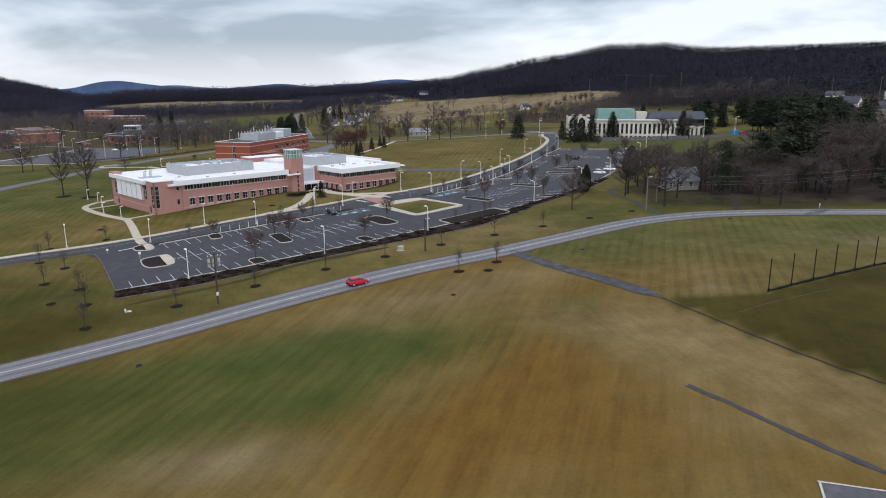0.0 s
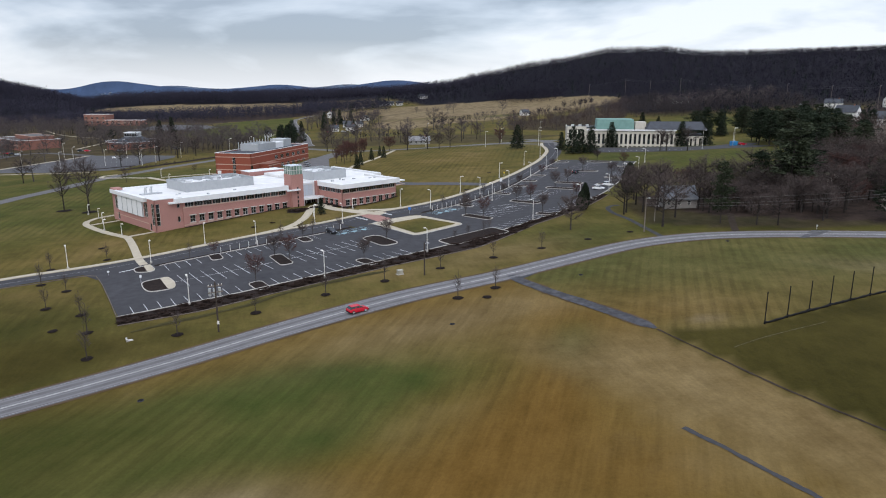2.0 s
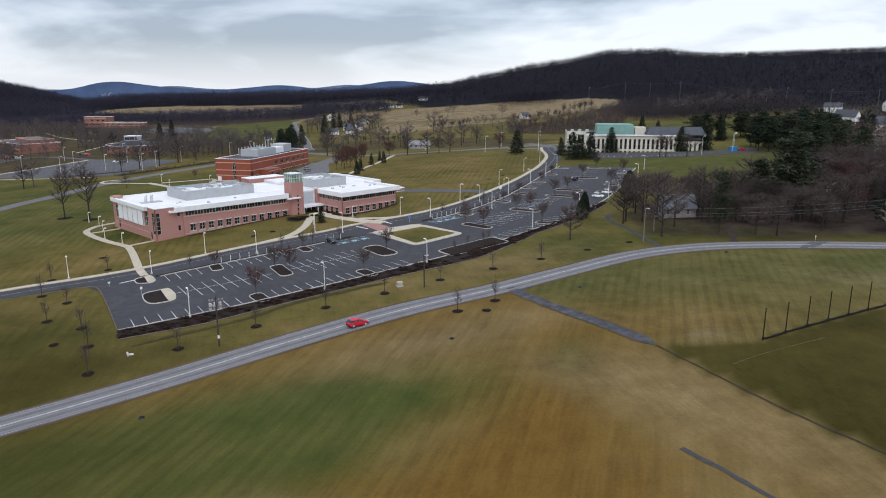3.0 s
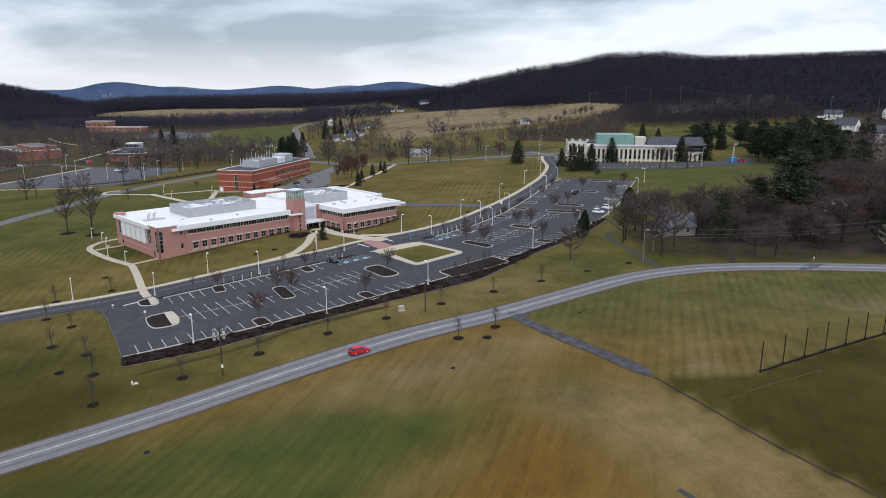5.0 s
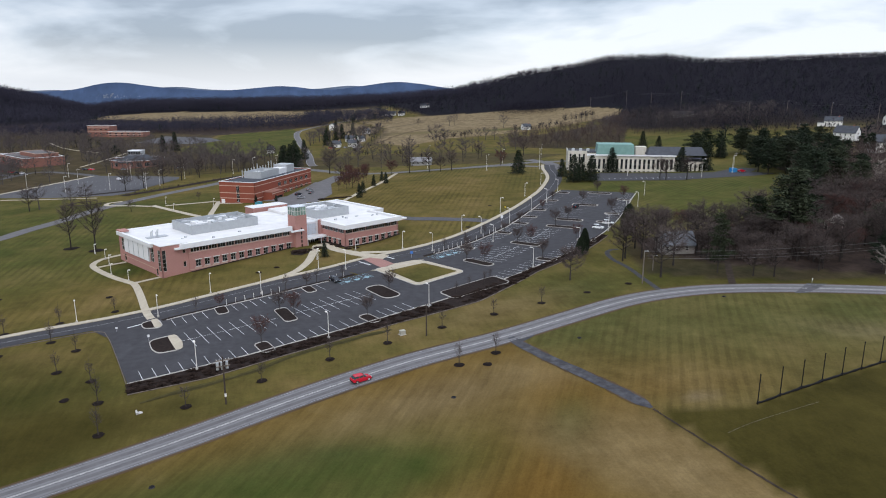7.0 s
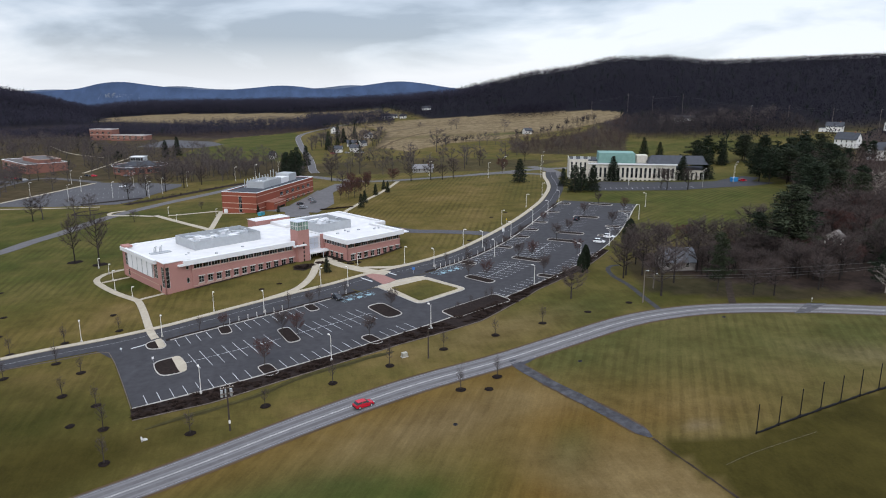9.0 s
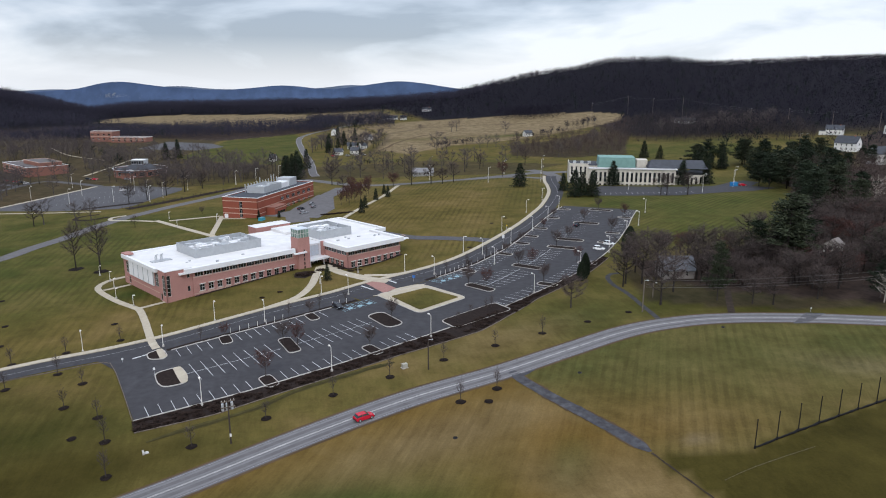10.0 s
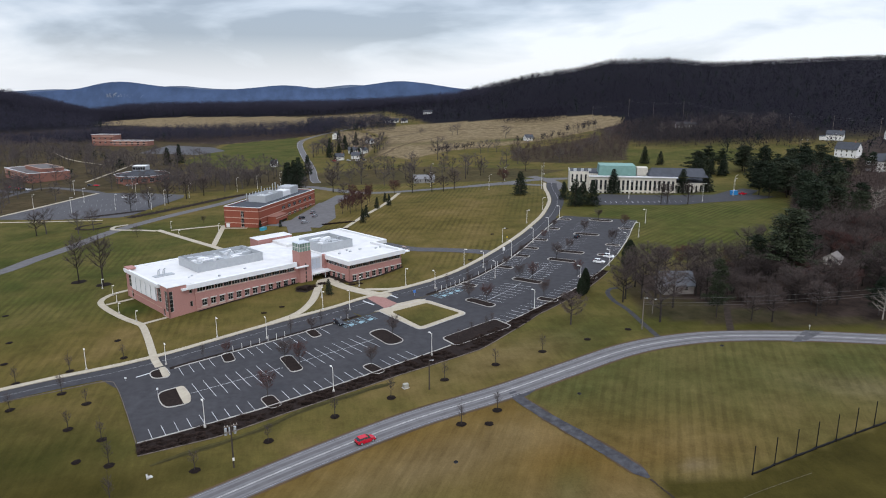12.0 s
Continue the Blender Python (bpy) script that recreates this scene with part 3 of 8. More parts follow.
# the public road with its faded centre and edge lines
road = strip_object("road", ROAD_LINE, 7.0, 0.07, ROAD, "weathered grey two-lane asphalt road through grass", "road", across=4)
part("shoulder", ribbon(ribbon(Shape(), offset(ROAD_LINE, 4.1), offset(ROAD_LINE, 3.5), 0.05), offset(ROAD_LINE, -3.5), offset(ROAD_LINE, -4.1), 0.05), BARE_EARTH, road, "bare earth shoulder")
for by in (0.13, -0.13):
    part("centre_line", ribbon(Shape(), offset(ROAD_LINE, by + 0.09), offset(ROAD_LINE, by - 0.09), 0.085, across=1), CENTRE_PAINT, road, "faded white centre line")
for by in (3.0, -3.0):
    part("edge_line", ribbon(Shape(), offset(ROAD_LINE, by + 0.06), offset(ROAD_LINE, by - 0.06), 0.085, across=1), FADED, road, "faded edge line")
for by in (0.75, 2.35, -0.75, -2.35):
    part("wheel_track", ribbon(Shape(), offset(ROAD_LINE, by + 0.32), offset(ROAD_LINE, by - 0.32), 0.078, across=1), worn("polished_track", (0.148, 0.144, 0.150), 0.15, 0.4, 0.8) if by == 0.75 else bpy.data.materials["polished_track"], road, "wheel-polished track")
part("repair", patch(Shape(), [(91, 169.9), (94.5, 169.9), (103, 176.6), (98, 177.5)], 0.082), TAR, road, "dark asphalt repair across the road")

def rough_strip(name, line, width, dz, material, label, category, seed, ragged=0.22, taper=True):
    """A strip with broken, uneven edges that thins out at its end."""
    k = np.random.RandomState(seed)
    n = len(line)
    fade = np.minimum(1, (n - 1 - np.arange(n)) / max(3, n * 0.08) + 0.25) if taper else np.ones(n)
    wander = [np.convolve(k.uniform(-1, 1, n + 4), np.ones(5) / 5, mode="valid") * 2 * ragged + k.uniform(-0.3, 0.3, n) * ragged for side in (0, 1)]
    half = width / 2 * np.minimum(fade, np.minimum(1, np.arange(n) / max(3, n * 0.08) + 0.25) if taper else 1)
    return structure(part(name, ribbon(Shape(), offset(line, half * (1 + wander[0])), offset(line, -half * (1 + wander[1])), dz, across=2), material), label, category)


TAR_PATH = curve_through([(14.6, 147), (17.4, 140.8), (20.6, 135.4), (24.7, 129), (29.6, 121.1), (33.3, 115), (36.2, 109.4)], 0.8)
rough_strip("path_verge", TAR_PATH, 3.4, 0.05, BARE_EARTH, "bare earth along the asphalt path", "path", 2, 0.2)
rough_strip("asphalt_path", TAR_PATH, 2.7, 0.075, PATH_TAR, "narrow grey asphalt path across the field", "path", 3, 0.1)
strip_object("path_mouth", curve_through([(10.6, 145.9), (14.4, 144.6), (17.0, 144.2), (20.6, 148.2)], 1.0), 2.2, 0.062, PATH_TAR, "flared asphalt mouth of the path", "path")
rough_strip("field_edge", curve_through([(36.3, 109), (40.5, 99.2), (46.8, 85.7), (53, 75.2), (64, 58)], 0.5), 0.36, 0.06, DARK_SOIL, "worn dirt edge of the sports field", "path", 4, 0.5, False)
strip_object("field_line", curve_through([(45.6, 100.0), (52.1, 103.5), (65.0, 109.2)], 1.0), 0.08, 0.07, CHALK, "faint chalk line on the sports field", "field marking", across=1)
rough_strip("asphalt_strip", curve_through([(30.1, 77.7), (33.7, 72.2), (37.2, 66.0), (42.4, 58.1), (50, 48)], 0.35), 0.72, 0.06, DARK_TAR, "thin dark asphalt strip in the grass", "path", 5, 0.3, False)
structure(part("corner_pad", patch(Shape(), [(35.6, 57.2), (48, 52.6), (44, 40), (31, 44)], 0.08), TAR), "dark asphalt court corner with a pale edge", "pavement")
for points in ([(35.4, 57.4), (42, 54.9), (48, 52.6)], [(35.5, 57.2), (33.2, 50.5), (31, 44)]):
    strip_object("pad_edge", curve_through(points, 1.0), 0.22, 0.1, KERB, "pale concrete edging of the court", "kerb")
strip_object("driveway", curve_through([(57, 217.5), (54.4, 217), (52.3, 213.3), (52.4, 205.5), (54.6, 197), (56.2, 184.2), (57.4, 175)]), 1.5, 0.06, DARK_TAR, "narrow asphalt driveway among trees", "road")
strip_object("farm_track", curve_through([(78.2, 177.8), (80.2, 184), (82.8, 191.8), (86.1, 201)]), 1.9, 0.06, DARK_SOIL, "dark dirt track into the wood", "road")


# the car park, laid out along its south edge: s metres along it, n metres in from it
LOT_X = (3.8231e-08, -1.74741e-05, 0.00106891, 0.8471968, -64.6492)
LOT_Y = (-2.3254e-08, 8.53724e-06, 0.00046838, 0.4589314, 129.2571)
LOT_END = 244.0


def lot(s, n):
    s = np.asarray(s, float)
    x, y = np.polyval(LOT_X, s), np.polyval(LOT_Y, s)
    tx, ty = np.polyval(np.polyder(np.array(LOT_X)), s), np.polyval(np.polyder(np.array(LOT_Y)), s)
    d = np.hypot(tx, ty)
    return np.stack([x - ty / d * n, y + tx / d * n], -1)


def lot_turn(s):
    return math.degrees(math.atan2(np.polyval(np.polyder(np.array(LOT_Y)), s), np.polyval(np.polyder(np.array(LOT_X)), s)))


def north(s):
    """How wide the lot is at s."""
    return np.interp(s, [0, 15, 40, 60, 100, 135, 165, 244], [32, 34.6, 36.5, 37.6, 37.4, 34.6, 33.8, 34.5])


def south(s):
    """Where the lot's south edge lies at s: it bulges towards the bays in the middle."""
    return np.interp(s, [0, 24, 34, 46, 62, 80, 104, 121, 142, 155, 170, 187, 212, 244], [-0.2, -0.4, 0.1, 0.5, 1.8, 2.2, 2.2, 1.6, -0.4, -1.4, -2.2, -2.8, -2.8, -0.6])


ss = np.arange(0, LOT_END + 0.1, 2.0)
lot_mesh = ribbon(Shape(), lot(ss, north(ss)), lot(ss, south(ss)), 0.09, across=12)
ribbon(lot_mesh, np.array([lot(0, k) for k in np.linspace(0, 32, 14)]), np.array([(-64.7 - 0.62 * k, 129.1 + 0.98 * k) for k in np.linspace(0, 30, 14)]), 0.09)
car_park = structure(part("car_park", lot_mesh, ASPHALT), "large dark asphalt car park with white bays", "pavement")

# drive along the north side of the lot, from the far left to the top
DRIVE = curve_through([(-190, 108), (-150, 129), (-109, 152.8), (-98.4, 158.8), (-86, 164.5), (-74, 171.5), (-63, 180), (-50.2, 190.3), (-34, 202.5), (-24, 211.8), (-11.5, 220.8), (4, 235.5), (17, 255), (33.5, 286),
                       (45, 313), (52, 333), (60, 366), (63.5, 395), (66, 425), (70, 455)])
drive = strip_object("drive", DRIVE, 6.6, 0.10, ASPHALT, "dark asphalt campus drive with a kerb", "road", across=4)
part("centre_line", ribbon(Shape(), offset(DRIVE[20:], 0.06), offset(DRIVE[20:], -0.06), 0.115, across=1), FADED, drive, "faded centre line")
part("lane_line", ribbon(Shape(), offset(DRIVE[12:34], 2.35), offset(DRIVE[12:34], 2.2), 0.115, across=1), FADED, drive)
structure(part("lot_link", patch(Shape(), [(-88, 160.5), (-82, 155.5), (-66, 150), (-62, 165), (-70.5, 169.5), (-86, 165)], 0.094), ASPHALT), "asphalt link between drive and car park", "pavement")
# stop line and arrow-free bar at the west mouth
part("stop_line", patch(Shape(), [(-79.2, 160.9), (-76.4, 163.1), (-76.1, 162.7), (-78.9, 160.5)], 0.118), PAINT, car_park, "white painted line")

# bays
BAY = 2.735


def bay_line(s, n0, n1, lean=0.0, wide=0.11, material=PAINT):
    a, b = lot(s + lean * (n0 - (n0 + n1) / 2), n0), lot(s + lean * (n1 - (n0 + n1) / 2), n1)
    d = (b - a) / np.hypot(*(b - a)) * wide / 2
    k = np.array([-d[1], d[0]])
    p = np.array([a + k, (a + b) / 2 + k, b + k]), np.array([a - k, (a + b) / 2 - k, b - k])
    return part("bay_line", ribbon(Shape(), p[0], p[1], 0.105, across=1), material, car_park)


ISLANDS_S = [28.9, 55.8, 126.8, 155.0]
ISLANDS_C = [9.7, 39.7, 69.7, 111.9, 141.8, 171.7, 184.0, 212.6, 239.0]
ISLANDS_N = [26.2, 53.3, 126.0, 154.4, 172.5, 185.0, 199.0, 219.0, 237.0]


def clear(s, marks, gap):
    return all(abs(s - m) > gap for m in marks)


LEAN = -0.085
for i in range(90):
    s = 2.7 + i * BAY
    if s > LOT_END - 2:
        break
    if clear(s, ISLANDS_S, 1.9) and not 70 < s < 103 and not 160 < s < 190:
        bay_line(s, float(south(s)) + 0.1, float(south(s)) + 5.1, LEAN)
    if 12 < s and clear(s, ISLANDS_N, 1.9) and not 60 < s < 114:
        bay_line(s - 0.3, float(north(s)) - 5.9, float(north(s)) - 0.5, LEAN, material=PAINT if s < 175 else FADED)


def row_middle(s):
    return np.interp(s, [13, 36, 43, 65, 110, 140], [17.0, 17.7, 18.5, 19.6, 18.4, 18.2])


for a, b, step in ((15.2, 36, 2.79), (43.7, 65, 2.86), (116.0, 138, 2.76), (146.0, 168, 2.76), (189.0, 208, 2.76), (217.0, 236, 2.76)):
    for s in np.arange(a, b, step):
        m = float(row_middle(s))
        bay_line(float(s), m - 5.3, m + 5.4, -0.11, material=PAINT if s < 175 else FADED)
for a, b in ((13, 37.5), (41.5, 67), (114, 139), (144, 169), (188, 236)):
    k = np.arange(a, b, 2.0)
    part("row_line", ribbon(Shape(), lot(k, row_middle(k) + 0.06), lot(k, row_middle(k) - 0.06), 0.105, across=1), PAINT if b < 175 else FADED, car_park, "long line between two rows of bays")
# accessible bays: blue hatching and symbols
for base, count in ((63.8, 7), (107.0, 7)):
    for j in range(count):
        s = base + j * 1.9
        m = float(north(s))
        bay_line(s, m - 5.4, m - 0.3, LEAN, 0.14, BLUE_PAINT)
        if j % 2:
            a, w = lot(s + 0.95, m - 4.0), 0.75
            part("bay_symbol", patch(Shape(), closed([(a[0] - w, a[1] - w), (a[0] + w, a[1] - w), (a[0] + w, a[1] + w), (a[0] - w, a[1] + w)], 3, 0.5), 0.105), BLUE_PAINT, car_park, "pale blue wheelchair bay symbol")
        else:
            for q in range(4):
                bay_line(s + 0.9, m - 5.0 + q * 1.2, m - 4.4 + q * 1.2, -1.2, 0.14, BLUE_PAINT)


def kerb_round(outline, parent, wide=0.28, high=0.16):
    p = np.array(list(outline) + [outline[0]])
    c = p.mean(0)
    inner = c + (p - c) * (1 - wide / np.hypot(*(p - c).T).mean())
    return part("kerb", ribbon(Shape(), p, inner, 0.09 + high, high + 0.02, 1), KERB, parent, "pale concrete kerb")


def island(x, y, length, width, turn, filling=MULCH, label="kerbed oval planting island with dark bark mulch", corner=0.98):
    """A planting island with a kerb, long across the bays."""
    ob = thing("planting_island", Matrix.Identity(4), label, "planting island", "islands in the car park")
    t = radians(turn)
    u, w = np.array([math.cos(t), math.sin(t)]), np.array([-math.sin(t), math.cos(t)])
    h, k = length / 2, width / 2
    pts = [np.array([x, y]) + u * a + w * b for a, b in ((-h, -k), (h, -k), (h, k), (-h, k))]
    out = closed([tuple(p) for p in pts], 6, k * corner)
    kerb_round(out, ob)
    c = np.array([x, y])
    part("mulch_bed", patch(Shape(), [tuple(c + (np.array(p) - c) * 0.9) for p in out], 0.2, 2.0), filling, ob, "dark brown bark mulch")
    return ob


for s in ISLANDS_C[1:]:
    p = lot(s, 18.9 if s < 130 else 17.5 if s < 160 else 15.0)
    island(p[0], p[1], 11.2 if s != 69.7 else 12.5, 3.4 if s != 69.7 else 5.5, lot_turn(s) + 88)
for s in ISLANDS_S:
    p = lot(s, float(south(s)) + 1.6)
    island(p[0], p[1], 6.8, 3.2, lot_turn(s) + 95)
for s in ISLANDS_N:
    p = lot(s, float(north(s)) - 2.6)
    island(p[0], p[1], 6.5, 3.0, lot_turn(s) + 88)
for s in (183.5, 198.5, 226.5):
    p = lot(s, 1.2)
    island(p[0], p[1], 6.0, 2.4, lot_turn(s) + 88)
# the square west island, half concrete
def lot_island(points, slab, label):
    """A corner island given along the lot, with a concrete strip on one side."""
    ob = thing("planting_island", Matrix.Identity(4), label, "planting island", "islands in the car park")
    out = closed([tuple(lot(s, n)) for s, n in points], 6, 2.2)
    kerb_round(out, ob)
    c = np.array(out).mean(0)
    part("mulch_bed", patch(Shape(), [tuple(c + (np.array(p) - c) * 0.92) for p in out], 0.2, 2.0), MULCH, ob, "dark brown bark mulch")
    part("concrete_slab", patch(Shape(), closed([tuple(lot(s, n)) for s, n in slab], 4, 0.7), 0.262, 2.0), CONCRETE, ob, "pale concrete slab")
    return ob


lot_island([(7.2, 12.2), (12.6, 11.6), (13.4, 16.0), (12.6, 22.4), (6.2, 22.0), (6.2, 16.0)], [(11.2, 11.9), (12.7, 12.0), (13.3, 16.0), (12.5, 22.2), (10.6, 22.2), (10.9, 16.0)], "kerbed corner island, bark mulch beside a concrete strip")
lot_island([(6.0, 31.0), (9.6, 29.4), (10.7, 31.0), (10.2, 36.6), (5.6, 36.0)], [(8.6, 29.8), (10.4, 30.2), (10.0, 36.8), (8.3, 36.8)], "kerbed mouth island crossed by a concrete walk")
# the mulch bed that bulges into the lot on the south side
bed = thing("planting_bed", Matrix.Identity(4), "long kerbed bark mulch bed with bare shrubs", "planting bed")
bed_line = closed([tuple(lot(81.0, 7.6)), tuple(lot(80.5, 0.6)), tuple(lot(101.5, -1.2)), tuple(lot(103.0, 6.4))], 6, 1.6)
kerb_round(bed_line, bed)
part("mulch_bed", patch(Shape(), [tuple(np.array(bed_line).mean(0) + (np.array(p) - np.array(bed_line).mean(0)) * 0.96) for p in bed_line], 0.2, 2.0), MULCH, bed)

# lot kerbs and the dark planted bank along the south and west sides
for k0, k1 in ((-0.2, 80.5), (102.5, LOT_END)):
    k = np.arange(k0, k1, 2.0)
    structure(part("lot_kerb", ribbon(Shape(), lot(k, south(k)), lot(k, south(k) - 0.3), 0.24, 0.2, 1), KERB), "pale concrete kerb along the car park", "kerb")
k = np.arange(12, 64, 2.0)
structure(part("lot_kerb", ribbon(Shape(), lot(k, north(k) + 0.3), lot(k, north(k)), 0.24, 0.2, 1), KERB), "pale concrete kerb along the car park", "kerb")
k = np.arange(112, LOT_END, 2.0)
structure(part("lot_kerb", ribbon(Shape(), lot(k, north(k) + 0.3), lot(k, north(k)), 0.24, 0.2, 1), KERB), "pale concrete kerb along the car park", "kerb")
west_edge = curve_through([(-64.9, 128.9), (-73.3, 142.7), (-81.5, 155.5), (-86, 159.3), (-96, 154.9), (-108, 149.2), (-150, 125.5)])
strip_object("lot_kerb", west_edge, 0.14, 0.2, DULL_EDGE, "low asphalt concrete kerb along the car park", "kerb", 0.2, 1)
k = np.arange(-0.6, 165, 1.5)
low_edge = np.interp(k, [0, 15, 30, 60, 75, 84, 97, 114, 133, 146, 165], [5.5, 6.9, 5.5, 3.9, 4.7, 5.4, 3.4, 1.6, 3.0, 4.0, 4.6])
structure(part("mulch_bank", ribbon(Shape(), lot(k, south(k) - 0.35), lot(k, -low_edge), 0.13, across=5), MULCH), "dark bark mulch bank below the car park", "planting bed")
structure(part("bank_edging", ribbon(Shape(), lot(k, -low_edge), lot(k, -low_edge - 0.2), 0.17, 0.14, 1), DULL_EDGE), "dull stone edging below the mulch bank", "kerb")
drive_edge = offset(DRIVE, -3.32)
for a, b, filling in ((11, 74, MULCH), (74, 106, ASPHALT), (106, LOT_END - 4, MULCH)):
    k = np.arange(a, b + 0.1, 2.0)
    near = lot(k, north(k) + 0.35)
    far = np.array([drive_edge[np.argmin(np.hypot(*(drive_edge - q).T))] for q in near])
    structure(part("drive_verge", ribbon(Shape(), far, near, 0.075, across=2), ASPHALT), "asphalt strip between car park and drive", "pavement")
    if filling is MULCH:
        span = np.minimum(np.hypot(*(far - near).T), 1.5)[:, None] / np.maximum(np.hypot(*(far - near).T), 0.1)[:, None]
        structure(part("hedge_bed", ribbon(Shape(), near + (far - near) * span, near, 0.11, across=1), MULCH), "bark mulch strip between car park and drive", "planting bed")

# walks
WALK_N = offset(DRIVE, 4.5)
walk_n = strip_object("pavement", WALK_N[8:], 1.9, 0.2, CONCRETE, "pale concrete pavement along the campus drive", "pavement", 0.16, 1)
strip_object("pavement", WALK_N[:9], 1.5, 0.18, CONCRETE, "pale concrete pavement along the campus drive", "pavement", 0.12, 1)
for points, wide in (([(-75.4, 166.5), (-79, 172), (-86.8, 186.3), (-92.5, 196), (-95.5, 199), (-103.3, 205.1), (-112.5, 213.9), (-117.3, 220), (-118.3, 225), (-116.6, 230), (-110, 236)], 2.0),
                     ([(-94.2, 197.6), (-87.4, 203.6)], 1.4), ([(-114.2, 217.6), (-107.5, 223)], 1.4),
                     ([(-53.5, 193.5), (-46.5, 202), (-44.2, 213), (-44.6, 225), (-45.6, 238)], 2.6), ([(-44.8, 240), (-34, 226.5), (-26, 219.5), (-19, 216)], 4.2),
                     ([(-28, 223.5), (-17, 223.5), (-6, 231)], 2.2),
                     ([(-50, 319), (-44.2, 348.1), (-35.7, 384.4), (-30, 425)], 2.2), ([(-146.0, 337.1), (-124, 315), (-103, 294.1), (-92, 282)], 2.6), ([(-138.8, 335.3), (-116, 343.5)], 2.2),
                     ([(-114.5, 343), (-104.5, 297)], 2.4), ([(-112, 336), (-100, 334)], 2.0)):
    strip_object("walkway", curve_through(points, 1.5), wide, 0.14, CONCRETE, "pale concrete walkway across the lawn", "pavement", 0.1, 1)
structure(part("crossing", patch(Shape(), [(-26.5, 214.6), (-23.1, 217.7), (-15.9, 208.4), (-19.2, 203.6)], 0.125, 3.0), PAVER), "red brick crossing over the drive", "pavement")
structure(part("crossing_apron", patch(Shape(), [(-19.0, 203.4), (-15.9, 208.2), (-10.2, 211.5), (-6.5, 212.0), (-9.5, 207.0), (-18.5, 200.5), (-22.7, 201.5)], 0.135, 3.0), CONCRETE), "pale concrete apron between crossing and lawn island", "pavement")
part("stop_line", patch(Shape(), [(-27.6, 211.6), (-23.4, 207.2), (-23.0, 207.6), (-27.2, 212.0)], 0.13), PAINT, drive, "white stop line")
part("stop_line", patch(Shape(), [(-20.2, 217.8), (-16.4, 213.6), (-16.0, 214.0), (-19.8, 218.2)], 0.13), PAINT, drive, "white stop line")
# the green island in front of the crossing
green_island = thing("green_island", Matrix.Identity(4), "lawn island framed by a wide pale concrete walk", "traffic island")
outer = closed([(-22.0, 202.4), (-7.6, 184.8), (6.6, 197.6), (-6.8, 211.0)], 6, 2.5)
part("walk", patch(Shape(), outer, 0.25, 3.0), CONCRETE, green_island, "pale concrete walk")
kerb_round(outer, green_island, 0.25, 0.17)
part("lawn", patch(Shape(), closed([(-17.0, 200.2), (-7.5, 187.4), (4.0, 197.9), (-6.4, 207.6)], 4, 1.0), 0.29, 3.0), GRASS, green_island, "olive winter lawn")

# other roads
for points, wide, material, label in (
        ([(-220, 190), (-195, 235), (-180, 263), (-177, 283), (-173, 303), (-169, 338), (-155.5, 376), (-138, 411), (-124, 450), (-100, 470), (-60, 436), (-33, 430), (14, 443), (42, 452), (66, 440)], 7.5, ROAD, "grey asphalt ring road beyond the lawn"),
        ([(-42, 300), (-17, 277.3), (-2.5, 272.8), (13.5, 267.5), (22, 262)], 6.0, TAR, "grey asphalt service road behind the building"),
        ([(63, 415), (72, 440), (70, 470), (60, 490)], 9.0, ROAD, "grey asphalt junction near a white building"),
        ([(14, 443), (42, 460), (66, 474), (110, 480)], 9.0, ROAD, "grey asphalt road past a white building"),
        ([(-70, 318), (-76, 345), (-72, 380), (-64, 425)], 11.0, ROAD, "grey asphalt service court beside a brick building"),
        ([(-93, 486), (-99, 506), (-108, 548), (-120, 596), (-134, 647), (-149, 704), (-164, 765), (-170, 810), (-160, 870), (-130, 940), (-90, 1010)], 6.2, ROAD, "far grey country road with white lines"),
        ([(-304, 457), (-300, 501), (-270, 490), (-241, 471)], 6.0, TAR, "grey asphalt lane between campus trees"),
        ([(-560, 600), (-440, 560), (-340, 500), (-300, 480)], 7.0, TAR, "grey asphalt lane between campus trees")):
    strip_object("road", curve_through(points, 4.0), wide, 0.09, material, label, "road")
structure(part("court", patch(Shape(), [(-92, 338), (-62, 326), (-58, 350), (-66, 395), (-76, 400), (-80, 352)], 0.11), ROAD), "grey asphalt service court", "pavement")
structure(part("far_car_park", patch(Shape(), [(-260, 380), (-219, 374), (-184, 376), (-179, 384), (-177, 408), (-172, 440), (-176, 452), (-206, 464), (-241, 471), (-250, 424)], 0.09), TAR), "large grey car park beyond the ring road", "pavement")
structure(part("side_car_park", patch(Shape(), [(78, 353), (118, 344), (160, 352), (176, 362), (168, 374), (180, 392), (176, 404), (164, 396), (150, 380), (129, 382), (90, 394), (78, 372)], 0.09), ASPHALT), "asphalt car park before a white building", "pavement")
for i in range(17):
    a = (84 + i * 2.75, 356.5 - i * 0.35)
    part("bay_line", patch(Shape(), [(a[0], a[1]), (a[0] + 0.14, a[1]), (a[0] + 0.9, a[1] + 6), (a[0] + 0.75, a[1] + 6)], 0.11), PAINT, bpy.data.objects["side_car_park"])

